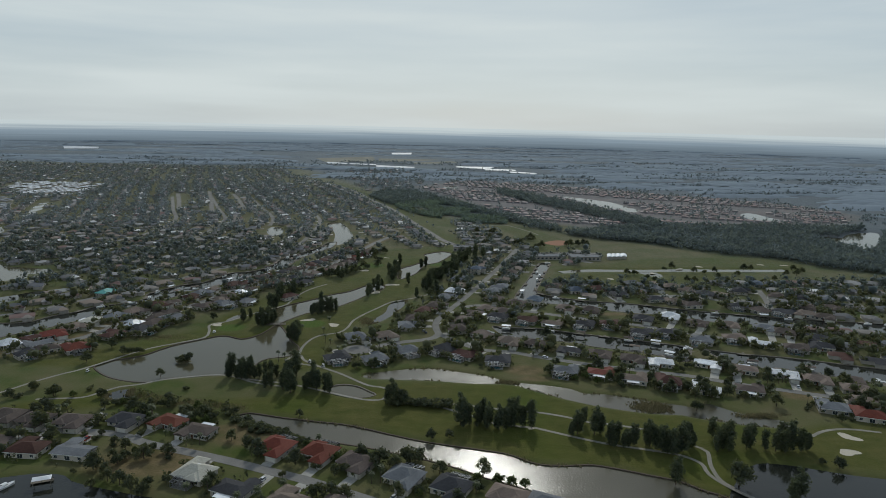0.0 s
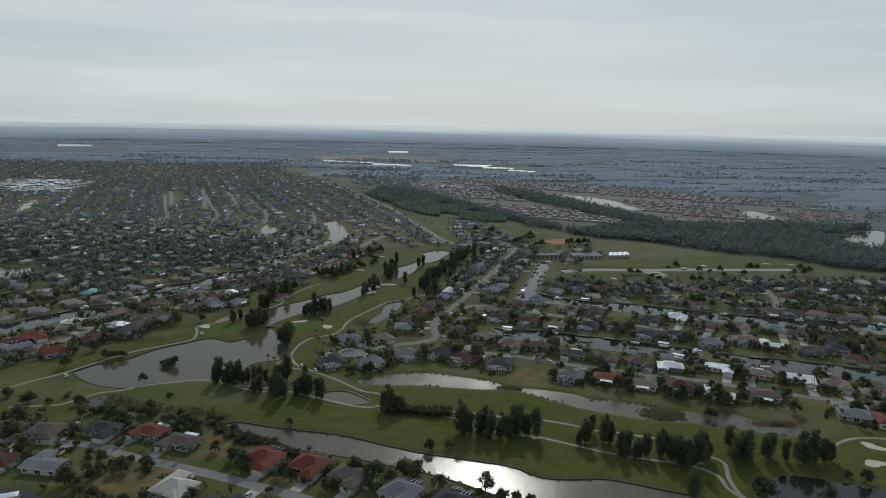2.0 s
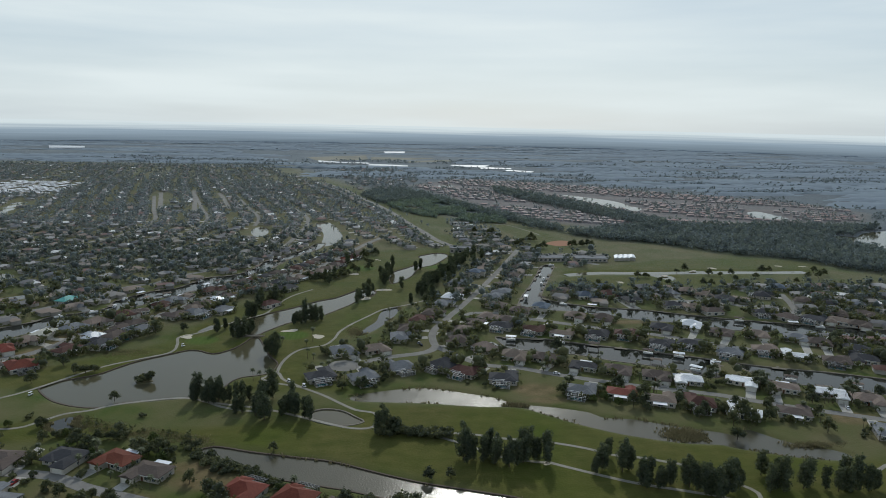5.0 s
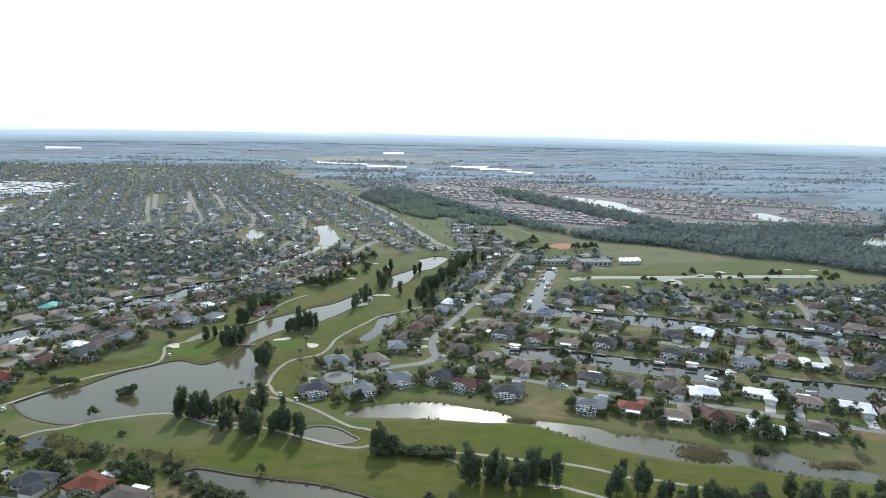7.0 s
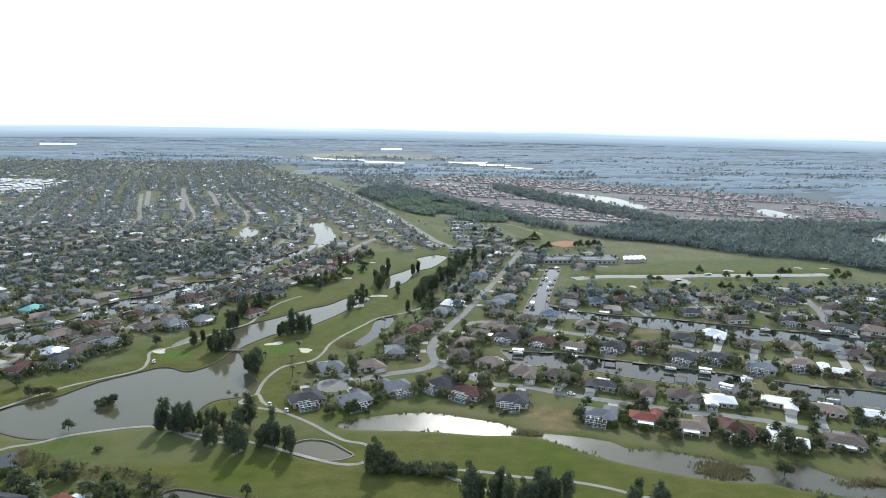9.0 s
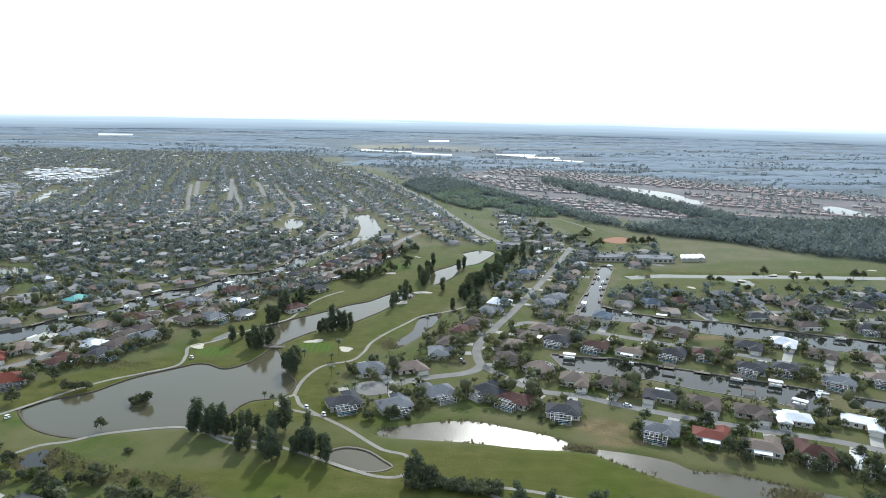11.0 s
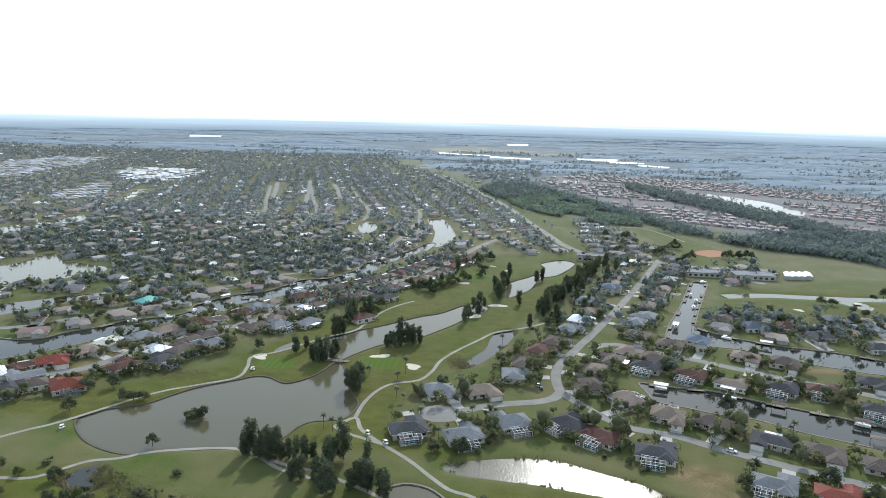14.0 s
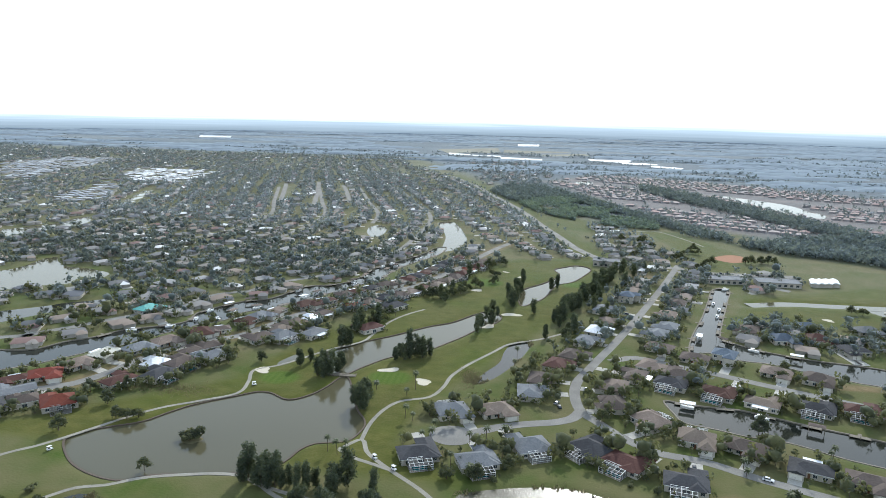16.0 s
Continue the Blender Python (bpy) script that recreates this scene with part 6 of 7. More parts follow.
PINES = river_p + [(x + 3.5 * math.sin(7 * y), y + 3.2) for x, y in row16] + [(x - 4.2, y - 1.5) for x, y in row16] + clump16 + row16 + trees0[5:] + trees_row0 + trees_row1 + trees_row2 + trees16b + trees16c[:13]
PINES += [(x + 4.5 * math.sin(3.1 * x), y + 3.5 * math.cos(2.3 * y)) for x, y in trees_row0 + trees0[5:]]
SMALL_OAKS = trees0[:5]
OAKS = garden_w + park_t + [(x + 5 * math.sin(5 * y), y + 4) for x, y in garden_w + park_t] + trees16 + trees16c[13:] + trees7 + trees_n
PALMS = palms16
ISLE = (-149.1, 401.9)
SCHOOL = [(175, 760), (219, 759), (253, 767), (259, 768), (265, 769), (272, 771)]
film_field_a = [(-314, 2607), (-210, 2528), (-118, 2518), (-115, 2452), (-301, 2503)]
film_field_b = [(-115, 2452), (26, 2393), (26, 2333), (-110, 2359)]
film_field_c = [(-84, 3485), (23, 3528), (19, 3336), (-74, 3301)]
film_field_d = [(180, 2464), (326, 2468), (289, 2338), (186, 2402)]
film_field_e = [(282, 2366), (386, 2332), (377, 2274), (272, 2278)]
film_field_f = [(352, 2242), (436, 2184), (416, 2131), (346, 2190)]
film_field_g = [(-1766, 3519), (-1593, 3528), (-1513, 3341), (-1645, 3279)]
film_field_h = [(2340, 4643), (2703, 4699), (2567, 4463), (2224, 4413)]
FILM_FIELDS = [film_field_a, film_field_b, film_field_c, film_field_d, film_field_e, film_field_f, film_field_g, film_field_h]
open_field_a = [(-393, 2874), (-159, 3102), (-129, 2741), (-314, 2607)]
open_field_b = [(-127, 2963), (130, 2952), (152, 2914), (-38, 2727), (-118, 2744)]
open_field_c = [(29, 2707), (196, 2839), (211, 2721), (28, 2594)]
OPEN_FIELDS = [open_field_a, open_field_b, open_field_c]
BRIDGE = (-104.7, 485.0, 1)
REED_BEDS = [(145.4, 327.7, 9, 6, 700), (65.8, 364.7, 6, 3, 200), (-33.3, 495.4, 5, 14, 500), (-187.0, 450.4, 26, 8, 700), (208.1, 315.5, 14, 3, 300)]
CARTS = [(-145.7, 462.8, 30), (-202.4, 381.5, 70), (-64.3, 398.8, -40), (-54.4, 391.3, -35)]
ROAD_CARS = [(98.5, 409.3, -25), (50.5, 411.6, 60), (53.3, 410.2, 55), (14.5, 468.9, 70), (15.7, 464.4, 100)]
NEAR_DOCK, NEAR_BOAT = (-162.0, 250.4), (-174.9, 245.9)
SIDE_DRIVE = [(-168.4, 301.1), (-163.8, 299.8), (-162.9, 318.9), (-167.8, 321.1)]
DITCH = [(-161.5, 339.9), (-157.4, 344.9), (-151.1, 342.6), (-141.8, 339), (-133.7, 337), (-122.7, 333.9), (-112.3, 331.2), (-101.8, 327.9), (-91.6, 324.6)]
HORIZON, HAZE_GLOW = 126.0, 1.62

stand = []
for x, y in PINES:
    if all(math.hypot(x - a, y - b) > 2.6 for a, b in stand):
        stand.append((x, y))
for x, y in SMALL_OAKS:
    plant("oak", x, y, float(rng.uniform(0.55, 0.7)), 0)
for x, y in stand:
    plant("pine", x, y, float(rng.uniform(0.62, 0.98)))
for x, y in OAKS:
    plant("oak", x, y, float(rng.uniform(0.65, 1.0)), int(rng.integers(0, 3)))
for x, y, wide_crown in west_trees + riverside_trees:
    plant("oak", x, y, wide_crown / 11.5, int(rng.integers(0, 2)))
for i, (x, y) in enumerate(hedge0):
    if i < 2:
        plant("oak", x, y, 1.1, 0)
    for s in (-2.2, 2.2):
        plant("shrub", x + s, y + float(rng.uniform(-1, 1)), float(rng.uniform(1.5, 1.9)), 0)
for x, y in bushes0:
    plant("oak", x, y, float(rng.uniform(0.6, 0.9)), int(rng.integers(0, 4)))
for x, y in bushes1 + shrubs0:
    plant("shrub", x, y, float(rng.uniform(0.8, 1.3)), 0)
for x, y in shrubs0[:18]:
    plant("shrub", x + float(rng.uniform(-3, 3)), y + float(rng.uniform(-2, 2)), float(rng.uniform(0.7, 1.1)), 0)
for x, y in PALMS:
    plant("palm", x, y, float(rng.uniform(0.65, 0.95)))
# the bush and lone tree on the island of the lake
ix, iy = ISLE
b = Build()
ring = [(ix + 5.5 * math.cos(a) * (1 + 0.15 * math.sin(3 * a)), iy + 4.2 * math.sin(a)) for a in np.linspace(0, 6.283, 20, endpoint=False)]
b.add([(*p, -0.9) for p in ring] + [(ix + 0.6 * (p[0] - ix), iy + 0.6 * (p[1] - iy), -0.2) for p in ring], [(i, (i + 1) % 20, 20 + (i + 1) % 20, 20 + i) for i in range(20)] + [tuple(range(20, 40))])
tagged(new("islet", b.mesh("islet", "reed")), "small grassy islet in the golf lake", "islet", kind="structure")
for dx, dy, s in ((0, 0, 1.5), (-2.5, 0.6, 1.2), (2.2, -0.6, 1.1), (-0.8, -1.4, 1.1)):
    plant("shrub", ix + dx, iy + dy, s, 0)
plant("oak", ix + 3.2, iy + 0.6, 0.95, 1)

# trees in the gardens: the nearest singly, the rest joined
spots = np.array(house_spots)
garden = []
for x, y in spots:
    for _ in range(12):
        a, r = rng.uniform(0, 6.28), rng.uniform(9.8, 15.5)
        garden.append((x + r * math.cos(a), y + r * math.sin(a)))
garden = np.array(garden)
gap = np.array([np.min(np.hypot(*(spots - g).T)) for g in garden])
ok = (gap > 9.6) & (water_dist(garden) > 3.0) & (road_dist(garden) > 1.5) & (golf_dist(garden) > -2) & (path_dist(garden) > 1)
for x, y, a, b in LOTS:
    ok &= np.hypot((garden[:, 0] - x) / a, (garden[:, 1] - y) / b) > 1
ok &= (garden[:, 1] > 300) | (garden[:, 0] > 70) | (rng.random(len(garden)) < 0.35)
garden = garden[ok]
garden = garden[np.argsort(garden[:, 1])]
for i, (x, y) in enumerate(garden[:230]):
    kind = ("oak", "palm", "palm", "shrub")[int(rng.choice(4, p=[0.36, 0.26, 0.18, 0.2]))]
    plant(kind, x, y, float(rng.uniform(0.55, 0.95)), 0 if kind == "shrub" else None)

rest = [garden[230:]]
for _ in range(6):
    a, r = rng.uniform(0, 6.28, len(far_h)), rng.uniform(8.5, 17, len(far_h))
    rest.append(far_h[:, :2] + np.stack([r * np.cos(a), r * np.sin(a)], 1))
lone = np.column_stack([rng.uniform(-1500, 200, 3600), rng.uniform(700, 2250, 3600)])
lone = lone[(lone[:, 0] > -0.85 * lone[:, 1] - 120) & (open_country(lone) < 0) & (np.sin(0.017 * lone[:, 0] + 0.9) * np.sin(0.013 * lone[:, 1] + 0.007 * lone[:, 0]) > 0.1)]
rest.append(lone)
yards = far_h[far_h[:, 1] < 820]
for _ in range(6):
    a, r = rng.uniform(0, 6.28, len(yards)), rng.uniform(8, 15, len(yards))
    rest.append(yards[:, :2] + np.stack([r * np.cos(a), r * np.sin(a)], 1))
rest += [village_spots + rng.normal(0, 8, village_spots.shape) for _ in range(2)]
mid = np.vstack(rest)
for q in (mobile, mobile2, mobile3):
    mid = mid[~inside(mid, np.array(q, float))]
mid = mid[water_dist(mid + (2.0, 11.0)) > 3.0]
mid = mid[(water_dist(mid) > 6.0) & (road_dist(mid) > 1.5) & (golf_dist(mid) > 0) & (path_dist(mid) > 1)]


def crowd(places, height, lumps, leaves, leaf, seed_h=0.35):
    """Many trees at once: ragged crowns of loose leaf clumps round small cores, over short stems."""
    k = len(places)
    many = Many()
    h = height * np.clip(rng.lognormal(-0.06, seed_h, k), 0.45, 1.9)
    wide = rng.uniform(0.26, 0.48, k)
    for _ in range(lumps):
        off = rng.normal(0, 0.16, (k, 3)) * h[:, None]
        off[:, 2] = h * rng.uniform(0.4, 0.72, k)
        r = h * wide * rng.uniform(0.4, 0.65, k)
        c = np.column_stack([places, np.zeros(k)]) + off
        v = ICO_V[None] * (1 + rng.uniform(-0.4, 0.4, (k, len(ICO_V), 1))) * (r[:, None, None] * np.array([1, 1, 0.95]))
        many.put(v + c[:, None], ICO_T)
    for _ in range(leaves):
        d = rng.normal(size=(k, 3))
        d /= np.linalg.norm(d, axis=1)[:, None]
        reach = np.stack([wide, wide, np.full(k, 0.36)], 1) * h[:, None]
        c = np.column_stack([places, h * 0.6]) + d * reach * rng.uniform(0.45, 1.05, (k, 1))
        many.put(leaf_quads(c, leaf * (0.5 + 0.5 * h / height)[:, None]), LEAF_T)
    stem = np.array([(-0.15, -0.15, -0.3), (0.15, -0.15, -0.3), (0.0, 0.17, -0.3), (0, 0, 1.0)])
    v = stem[None] * np.stack([np.ones(k), np.ones(k), h * 0.6], 1)[:, None] + np.column_stack([places, np.zeros(k)])[:, None]
    many.put(v, [(0, 1, 3), (1, 2, 3), (2, 0, 3)], 1)
    return many


# farther trees take leaf materials with more haze painted in
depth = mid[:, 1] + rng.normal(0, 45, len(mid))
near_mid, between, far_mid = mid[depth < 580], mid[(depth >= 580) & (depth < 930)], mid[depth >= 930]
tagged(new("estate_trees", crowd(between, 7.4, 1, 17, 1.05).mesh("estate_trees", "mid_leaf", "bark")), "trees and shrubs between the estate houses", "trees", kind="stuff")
tagged(new("garden_trees", crowd(near_mid, 6.8, 2, 26, 0.75).mesh("garden_trees", "oak", "bark")), "garden trees and shrubs between the houses", "trees", kind="stuff")
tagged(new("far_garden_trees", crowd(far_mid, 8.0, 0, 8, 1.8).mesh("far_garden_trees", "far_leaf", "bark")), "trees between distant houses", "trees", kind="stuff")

# low planting round the houses
low = []
for x, y in house_spots:
    a = rng.uniform(0, 6.28, 16)
    r = rng.uniform(8.6, 12.5, 16)
    low.append(np.stack([x + r * np.cos(a), y + r * np.sin(a)], 1))
for _ in range(8):
    a, r = rng.uniform(0, 6.28, len(yards)), rng.uniform(7.5, 12, len(yards))
    low.append(yards[:, :2] + np.stack([r * np.cos(a), r * np.sin(a)], 1))
d = smooth_line(DITCH, 2.0)
low.append(d + rng.normal(0, 2.4, d.shape))
low = np.vstack(low)
low = low[(water_dist(low) > 1.0) & (road_dist(low) > 1.0) & (path_dist(low) > 0.5)]
tagged(new("garden_shrubs", crowd(low, 2.8, 0, 10, 0.65).mesh("garden_shrubs", "oak", "bark")), "low shrubs and hedges planted round the houses", "shrubs", kind="stuff")

# woods
wood = []
for z in WOODS:
    lo, hi = z.min(0), z.max(0)
    n = int((hi - lo).prod() / 15)
    c = rng.uniform(lo, hi, (n, 2))
    wood.append(c[inside(c, z)])
wood = np.vstack(wood)
wood = wood[water_dist(wood) > 3]
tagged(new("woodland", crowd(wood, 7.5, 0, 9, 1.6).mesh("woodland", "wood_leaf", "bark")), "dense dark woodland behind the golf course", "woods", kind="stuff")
# low scrub and nursery rows between the avenue and the woods
z = np.array(scrub, float)
c = rng.uniform(z.min(0), z.max(0), (14000, 2))
c[:4000, 0] = np.round(c[:4000, 0] / 11) * 11 + rng.normal(0, 1.6, 4000)
c = c[inside(c, z) & (road_dist(c) > 12) & (np.sin(c[:, 0] * 0.06) * np.sin(c[:, 1] * 0.04 + c[:, 0] * 0.02) > -0.45)]
tagged(new("scrub", crowd(c, 4.5, 0, 8, 1.3).mesh("scrub", "scrub_leaf", "bark")), "bright green scrub and nursery rows", "scrub", kind="stuff")
# belts of trees in the far country
far = []
for _ in range(190):
    y = 1000 * float(rng.uniform(1.1, 2.9))
    x = float(rng.uniform(-0.95, 0.95)) * y
    long, deep, slant = float(rng.uniform(50, 260)), float(rng.uniform(1.5, 5)), float(rng.normal(0.05, 0.1))
    q = rng.uniform(-long, long, int(long * 0.42))
    far.append(np.stack([q + x, rng.normal(0, deep, len(q)) + y + slant * q], 1))
far = np.vstack(far)
fields = [np.array(f, float) for f in FILM_FIELDS + OPEN_FIELDS]
for f in fields + [vil, np.array(scrub, float)]:
    far = far[near_only(far, f, 30.0, lambda q: poly_dist(q, f)) > 8]
far = far[(water_dist(far) > 6) & (open_country(far) > 0)]
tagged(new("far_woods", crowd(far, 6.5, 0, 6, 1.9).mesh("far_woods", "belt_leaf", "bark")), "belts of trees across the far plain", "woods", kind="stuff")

# woods on the plain, seen only as low uneven canopies
many = Many()
for trial in range(720):
    y = 1000 * (math.sqrt(float(rng.uniform(1.2 ** 2, 4.75 ** 2))) if trial < 420 else float(rng.uniform(1.1, 2.9)))
    x = float(rng.uniform(-0.95, 0.95)) * y
    if open_country(np.array([(x, y)]))[0] < 60 or math.hypot(x, y) > 4780:
        continue
    long, deep = float(rng.uniform(60, 420 if trial < 420 else 200)), float(rng.uniform(10, 60))
    nu, nv = max(6, int(long / 9)), max(4, int(deep / 6))
    u, v = np.meshgrid(np.linspace(-1, 1, nu), np.linspace(-1, 1, nv))
    rim = np.clip(1.6 * (1 - (np.abs(u) ** 3 + np.abs(v) ** 2.2) + rng.normal(0, 0.2, u.shape)), 0, 1)
    a = float(rng.normal(0.06, 0.12))
    px, py = u * long + rng.normal(0, 2.5, u.shape), v * deep + rng.normal(0, 2.0, u.shape)
    c = np.stack([x + px * math.cos(a) - py * math.sin(a), y + px * math.sin(a) + py * math.cos(a), -1.0 + rim * rng.uniform(4, 7.5, u.shape)], -1).reshape(-1, 3)
    if any(poly_dist(c[:, :2], f).min() < 5 for f in fields + [vil] if near_only(np.array([(x, y)]), f, 500.0, lambda q: poly_dist(q, f))[0] < 480) or water_dist(c[:, :2]).min() < 5:
        continue
    i = np.arange(nu * nv).reshape(nv, nu)
    q = np.stack([i[:-1, :-1], i[:-1, 1:], i[1:, 1:], i[1:, :-1]], -1).reshape(-1, 4)
    many.put(c[None], np.vstack([q[:, [0, 1, 2]], q[:, [0, 2, 3]]]))
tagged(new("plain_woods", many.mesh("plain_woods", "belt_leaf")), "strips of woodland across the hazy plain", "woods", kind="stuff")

# reeds on the marshy banks
def reeds(places, height):
    k = len(places)
    many = Many()
    for _ in range(5):
        off = rng.normal(0, 0.5, (k, 2))
        hh = height * rng.uniform(0.6, 1.2, k)
        a = rng.uniform(0, 6.28, k)
        c = np.column_stack([places + off, np.full(k, -0.75)])
        dx = np.stack([np.cos(a), np.sin(a), np.zeros(k)], 1) * 0.35
        tip = np.stack([rng.normal(0, 0.35, k), rng.normal(0, 0.35, k), hh], 1)
        many.put(np.stack([c - dx, c + dx, c + tip], 1), [(0, 1, 2)])
    return many


bank = []
for cx, cy, a, b, n in REED_BEDS:
    q = rng.normal(0, 0.5, (n, 2)) * (a, b) + (cx, cy)
    bank.append(q)
for key in ("long_pond", "near_river", "reed_pond", "puddle"):
    line = lake_lines[key]
    q = line[rng.integers(0, len(line), 420)] + rng.normal(0, 0.9, (420, 2))
    bank.append(q[(np.sin(q[:, 0] * 0.11) + np.sin(q[:, 1] * 0.17)) > 0.1])
q = smooth_line(DITCH, 1.0)
q = q[rng.integers(0, len(q), 1600)] + rng.normal(0, 3.2, (1600, 2))
bank.append(q[np.sin(q[:, 0] * 0.2) + np.sin(q[:, 1] * 0.31) > -0.8])
bank = np.vstack(bank)
tagged(new("marsh_reeds", reeds(bank, 1.25).mesh("marsh_reeds", "reed")), "dry brown reeds along the banks", "reeds", kind="stuff")


# ---- docks and boats on the canals ----
def build_dock():
    d = thing("dock", "weathered wooden dock over the canal", "dock", "canal docks")
    part("deck", Build().box(-4.5, 4.5, -0.2, 2.2, 0.1, 0.28), d, "wood")
    part("walkway", Build().box(-0.8, 0.8, -3.2, -0.2, 0.1, 0.26), d, "wood")
    for x in (-4.3, 0, 4.3):
        for y in (0.0, 2.0):
            part("post", Build().tube((x, y, -2.2), (x, y, 0.9), 0.13, 0.13, 6), d, "wood")
    return d


def build_lift(material, words):
    d = thing("boat_lift", f"boat lift under a {words} canopy by a dock", "boat lift", "boat lifts")
    part("canopy", Build().hip(-3.6, 3.6, -1.8, 1.8, 3.1, 0.25, 0.2, 0.1), d, material)
    for x in (-3.4, 3.4):
        for y in (-1.6, 1.6):
            part("post", Build().tube((x, y, -2.2), (x, y, 3.1), 0.1, 0.1, 6), d, "wood")
    return d


def build_boat():
    d = thing("motorboat", "white motorboat moored at a dock", "boat", "moored boats")
    sec = [(-3.4, 1.15, 0.9), (-1.5, 1.25, 0.95), (0.8, 1.15, 1.05), (2.4, 0.7, 1.2), (3.4, 0.06, 1.35)]
    v = []
    for x, w, h in sec:
        v += [(x, -w, h), (x, -w * 0.6, -0.15), (x, w * 0.6, -0.15), (x, w, h)]
    f = [(0, 1, 2, 3)]
    for i in range(4):
        f += [(4 * i + j, 4 * i + 4 + j, 4 * i + 5 + j, 4 * i + 1 + j) for j in range(3)]
        f += [(4 * i + 3, 4 * i + 7, 4 * i + 4, 4 * i)]
    part("hull", Build().add(v, f), d, "hull")
    part("windscreen", Build().add([(0.3, -0.7, 1.0), (0.3, 0.7, 1.0), (-0.1, 0.6, 1.6), (-0.1, -0.6, 1.6)], [(0, 1, 2, 3), (3, 2, 1, 0)]), d, "glass")
    part("bimini_top", Build().box(-2.2, 0.2, -0.95, 0.95, 2.0, 2.08), d, "trim")
    for x, y in ((-2.1, -0.9), (-2.1, 0.9), (0.1, -0.9), (0.1, 0.9)):
        part("strut", Build().box(x - 0.03, x + 0.03, y - 0.03, y + 0.03, 0.95, 2.0), d, "trim")
    part("outboard", Build().box(-3.9, -3.4, -0.25, 0.25, 0.2, 1.3), d, "tyre")
    return d


moor = {}


def moored(key, maker, m):
    if key in moor:
        copy_thing(moor[key], m)
    else:
        moor[key] = maker()
        moor[key].matrix_basis = m


for name, lim in (("canal_b", (0, 620)), ("boat_canal", (0, 800)), ("west_canal", (60, 900))):
    line = lake_lines[name]
    side = 1 if np.sum(line[:, 0] * np.roll(line[:, 1], -1) - np.roll(line[:, 0], -1) * line[:, 1]) > 0 else -1
    for _ in (0,):
        for x, y, e in rows_along(line, side * 0.6, 20.0, *lim):
            if golf_dist([(x, y)])[0] < 10 or rng.random() < 0.25 or y > 820:
                continue
            turn = math.degrees(math.atan2(e[1], e[0])) + (0 if side > 0 else 180)
            m = pose(x, y, -0.35, 0, 0, turn)
            d = water_dist([(x, y)])[0]
            if not -3 < d < 0.5:
                continue
            moored("dock", build_dock, m)
            pick = rng.random()
            sx = float(rng.choice([-2.0, 1.5]))
            if name == "boat_canal" and abs(x - canal_mids["boat_canal"][0][0]) < 45 and y > 590:
                pick = 0.5 if pick < 0.2 else 0.9
            if pick < 0.42:
                cover = str(rng.choice(["roof_b", "white_metal", "roof_t", "roof_b"]))
                moored("lift_" + cover, lambda: build_lift(cover, {"roof_b": "brown", "white_metal": "white", "roof_t": "tan"}[cover]), m @ pose(sx, 4.4, 0))
                if pick < 0.3:
                    moored("boat", build_boat, m @ pose(sx, 4.4, 0.15))
            elif pick < 0.75:
                moored("boat", build_boat, m @ pose(sx, 4.0, -0.35, 0, 0, float(rng.choice([0, 180]))))


moored("dock", build_dock, pose(*NEAR_DOCK, -0.35, 0, 0, 200))
moored("lift_white_metal", lambda: build_lift("white_metal", "white"), pose(NEAR_DOCK[0], NEAR_DOCK[1], -0.35, 0, 0, 20) @ pose(0.5, -4.0, 0))
moored("boat", build_boat, pose(*NEAR_BOAT, -0.7, 0, 0, 60))
t = np.array(SIDE_DRIVE, float)
b = Build().add([(*p, 0.08) for p in t] + [(*p, -0.2) for p in t], [(0, 1, 2, 3)] + [(4 + i, 4 + (i + 1) % 4, (i + 1) % 4, i) for i in range(4)])
tagged(new("driveway", b.mesh("driveway", "drive")), "pale sandy driveway beside a house", "driveway", kind="structure")

# ---- larger buildings, far fields, bridge, carts ----
def long_hall(x, y, w, d, turn, h=4.2, label="long low building with a flat light grey roof"):
    t = thing("hall", label, "building", "buildings by the park")
    part("wall", Build().box(-w / 2, w / 2, -d / 2, d / 2, -0.3, h), t, "far_wall")
    part("roof", Build().box(-w / 2 - 0.8, w / 2 + 0.8, -d / 2 - 0.8, d / 2 + 0.8, h, h + 0.35), t, "roof_g")
    part("parapet", Build().box(-w / 2 - 0.8, w / 2 + 0.8, d / 2 + 0.5, d / 2 + 0.8, h + 0.35, h + 0.9), t, "far_wall")
    for k in range(int(w // 5)):
        xx = -w / 2 + 2.5 + 5 * k
        part("window", Build().box(xx - 1.3, xx + 1.3, -d / 2 - 0.05, -d / 2 - 0.002, 1.0, 2.9), t, "glass")
    t.matrix_basis = pose(x, y, 0, 0, 0, turn)


def gable_shed(x, y, w, d, turn):
    t = thing("shed", "open shed with a white ridged metal roof", "building", "buildings by the park")
    part("wall", Build().box(-w / 2, w / 2, -d / 2, d / 2, -0.3, 3.4), t, "far_wall")
    part("roof", Build().hip(-w / 2, w / 2, -d / 2, d / 2, 3.4, 0.3, 0.5, 0.15, True), t, "white_metal")
    t.matrix_basis = pose(x, y, 0, 0, 0, turn)


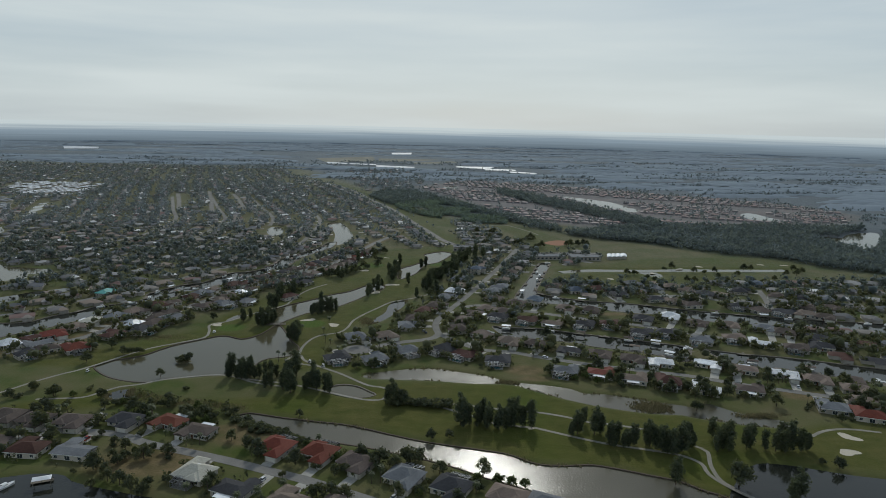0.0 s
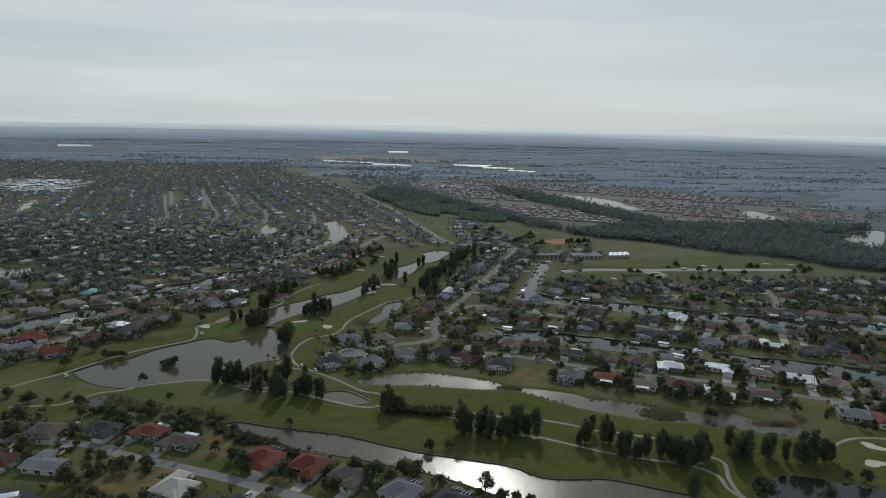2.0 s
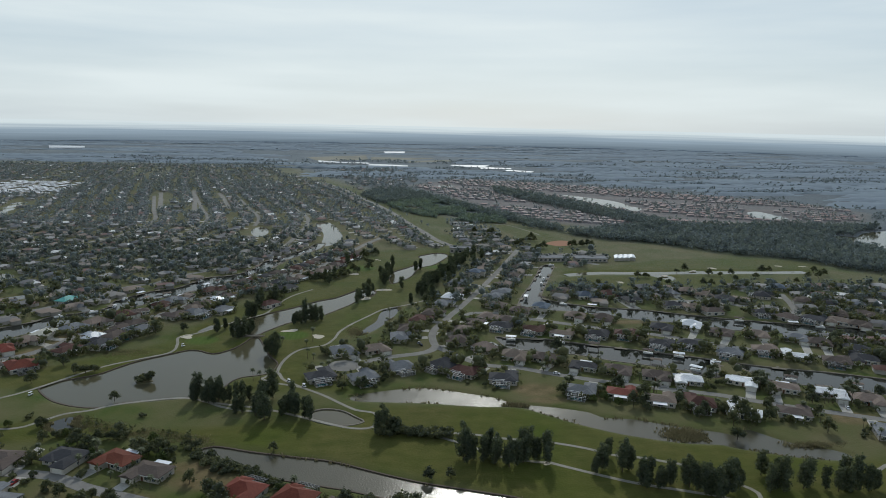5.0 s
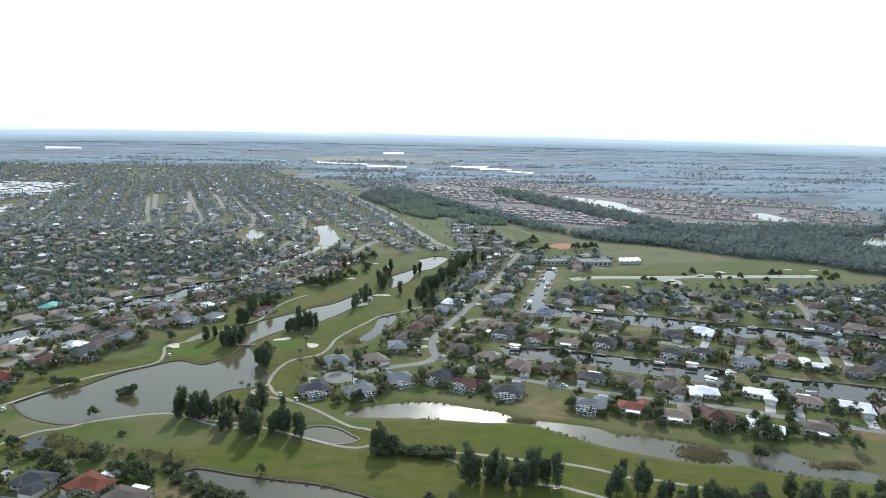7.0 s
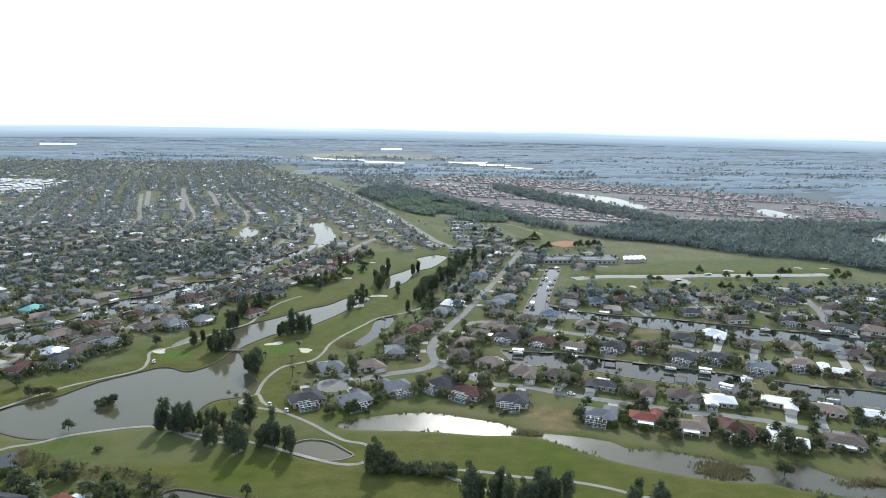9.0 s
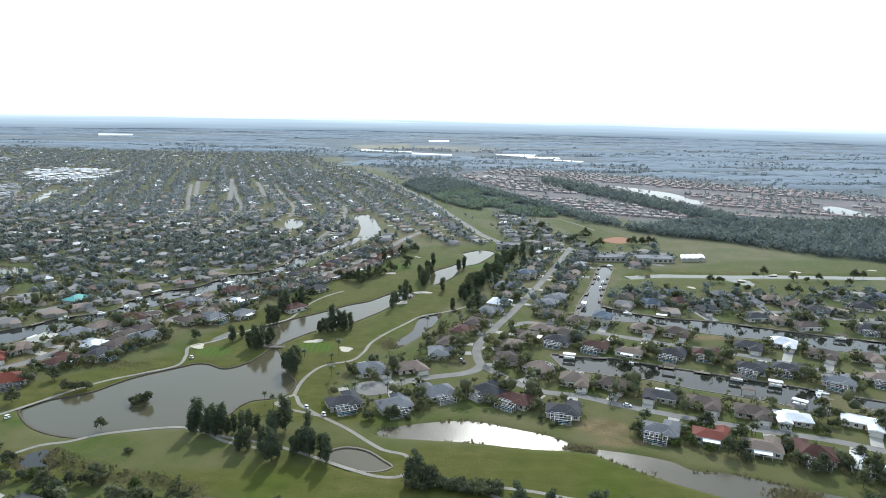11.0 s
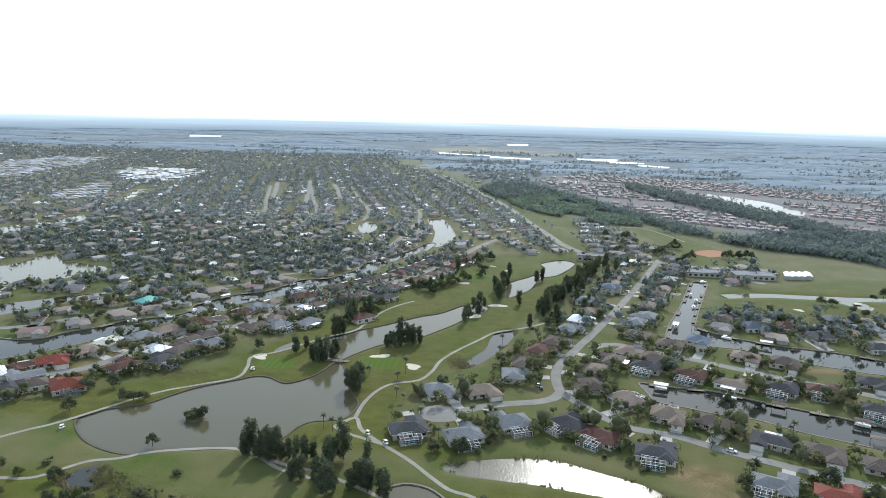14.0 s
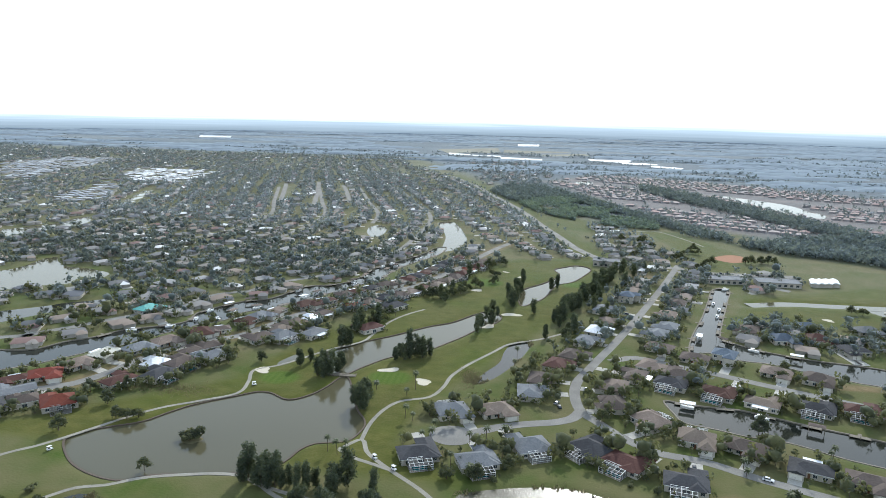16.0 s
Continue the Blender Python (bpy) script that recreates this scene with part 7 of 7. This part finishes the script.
(hx, hy), (hx2, hy2), *sheds = SCHOOL
long_hall(hx, hy, 34, 14, 2)
long_hall(hx2, hy2, 36, 16, 0)
for x, y in sheds:
    gable_shed(x, y, 18, 6, 75)
for row in range(2):
    for k in range(16):
        if rng.random() < 0.65:
            park_car(pose(hx - 26 + 5.6 * k + 2.6 * row, hy + 26 + 8.5 * row + 0.1 * k, 0.08, 0, 0, 90 + float(rng.uniform(-3, 3))))
long_hall(91, 1024, 28, 9, 4, 3.2, "pale flat-roofed shed at the edge of the scrub")
long_hall(74, 806, 26, 13, -8, 5.6, "two-storey flat-roofed club building by the crossing")
lot = Build().box(-45, 65, -5, 16, -0.2, 0.05)
ob = new("car_park", lot.mesh("car_park", "asphalt"))
ob.matrix_basis = pose(hx + 10, hy + 24, 0, 0, 0, 2)
tagged(ob, "grey asphalt car park beside the halls", "car park", kind="structure")
for f in FILM_FIELDS:
    t = np.array(f, float)
    b = Build()
    n = len(t)
    b.add([(*p, -0.2) for p in t] + [(*p, 2.6) for p in t], [tuple(range(2 * n - 1, n - 1, -1))] + [(i, (i + 1) % n, n + (i + 1) % n, n + i) for i in range(n)])
    tagged(new("greenhouse", b.mesh("greenhouse", "plastic")), "low greenhouses under white film in the fields", "greenhouse", "far greenhouses")
for f in OPEN_FIELDS:
    t = np.array(f, float)
    n = len(t)
    b = Build().add([(*p, 0.06) for p in t], [tuple(range(n))])
    tagged(new("field", b.mesh("field", "bare_field")), "pale bare field far off", "field", kind="structure")

bridge = thing("footbridge", "low wooden cart bridge between two ponds", "bridge")
part("deck", Build().box(-9, 9, -1.5, 1.5, 0.1, 0.35), bridge, "wood")
for s in (-1.45, 1.45):
    part("rail", Build().box(-9, 9, s - 0.06, s + 0.06, 1.0, 1.12), bridge, "wood")
    for k in range(7):
        part("post", Build().box(-8.8 + 2.93 * k - 0.08, -8.8 + 2.93 * k + 0.08, s - 0.08, s + 0.08, -2.5, 1.0), bridge, "wood")
bridge.matrix_basis = pose(BRIDGE[0], BRIDGE[1], 0, 0, 0, BRIDGE[2])


def build_cart():
    t = thing("golf_cart", "white golf cart with a flat canopy on the course", "golf cart", "golf carts")
    part("body", Build().box(-1.15, 1.15, -0.6, 0.6, 0.25, 0.7).box(-1.15, -0.5, -0.6, 0.6, 0.7, 0.95), t, "paint_white")
    part("seat", Build().box(-0.45, 0.1, -0.55, 0.55, 0.7, 0.85).box(-0.55, -0.42, -0.55, 0.55, 0.85, 1.3), t, "tyre")
    part("canopy", Build().box(-1.0, 0.9, -0.65, 0.65, 1.8, 1.88), t, "paint_white")
    for x, y in ((-0.9, -0.55), (-0.9, 0.55), (0.8, -0.55), (0.8, 0.55)):
        part("canopy_post", Build().box(x - 0.03, x + 0.03, y - 0.03, y + 0.03, 0.7, 1.8), t, "tyre")
        part("wheel", Build().tube((x * 0.9, y - 0.08, 0.23), (x * 0.9, y + 0.08, 0.23), 0.23, 0.23, 8), t, "tyre")
    return t


for x, y, a in CARTS:
    moored("cart", build_cart, pose(x, y, 0.06, 0, 0, a))
for x, y, a in ROAD_CARS:
    park_car(pose(x, y, 0.1, 0, 0, a))

# a glowing ring at the edge of the plain, distance haze painted as a gradient
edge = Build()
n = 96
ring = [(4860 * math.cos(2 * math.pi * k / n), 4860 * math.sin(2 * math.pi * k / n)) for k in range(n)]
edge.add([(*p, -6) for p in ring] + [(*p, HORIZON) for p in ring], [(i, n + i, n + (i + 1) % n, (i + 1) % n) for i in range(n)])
haze = bpy.data.materials.new("painted_distance_haze")
haze.use_nodes = True
hn, hl = haze.node_tree.nodes, haze.node_tree.links
hb = hn["Principled BSDF"]
hb.inputs["Roughness"].default_value = 1.0
hg = hn.new("ShaderNodeNewGeometry")
hm = hn.new("ShaderNodeMapping")
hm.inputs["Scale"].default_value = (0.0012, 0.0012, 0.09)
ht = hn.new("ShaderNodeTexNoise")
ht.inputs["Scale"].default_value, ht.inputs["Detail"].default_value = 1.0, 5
# haze painted from blue-grey at the foot to sky tone at the top
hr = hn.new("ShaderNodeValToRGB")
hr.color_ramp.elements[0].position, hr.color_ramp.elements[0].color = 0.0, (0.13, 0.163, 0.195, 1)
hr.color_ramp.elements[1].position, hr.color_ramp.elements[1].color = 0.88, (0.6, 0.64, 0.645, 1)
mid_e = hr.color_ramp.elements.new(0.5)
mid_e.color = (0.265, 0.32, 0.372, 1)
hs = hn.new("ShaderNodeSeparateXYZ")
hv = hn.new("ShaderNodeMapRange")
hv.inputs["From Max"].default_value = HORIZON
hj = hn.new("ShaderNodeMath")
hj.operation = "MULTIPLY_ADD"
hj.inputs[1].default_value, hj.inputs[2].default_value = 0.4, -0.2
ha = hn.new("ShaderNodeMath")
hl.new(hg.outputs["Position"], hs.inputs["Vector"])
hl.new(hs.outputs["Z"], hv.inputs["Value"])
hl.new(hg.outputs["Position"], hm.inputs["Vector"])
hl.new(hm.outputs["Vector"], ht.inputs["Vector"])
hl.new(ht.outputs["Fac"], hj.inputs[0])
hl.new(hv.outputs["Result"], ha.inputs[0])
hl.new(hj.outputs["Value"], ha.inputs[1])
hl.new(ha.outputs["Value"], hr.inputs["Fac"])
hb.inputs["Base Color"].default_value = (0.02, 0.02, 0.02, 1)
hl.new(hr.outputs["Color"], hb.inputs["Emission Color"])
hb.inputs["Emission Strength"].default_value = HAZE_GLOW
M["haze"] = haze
tagged(new("backdrop", edge.mesh("backdrop", "haze")), "glowing ring painted as hazy blue-grey distance at the horizon", "backdrop", kind="structure")
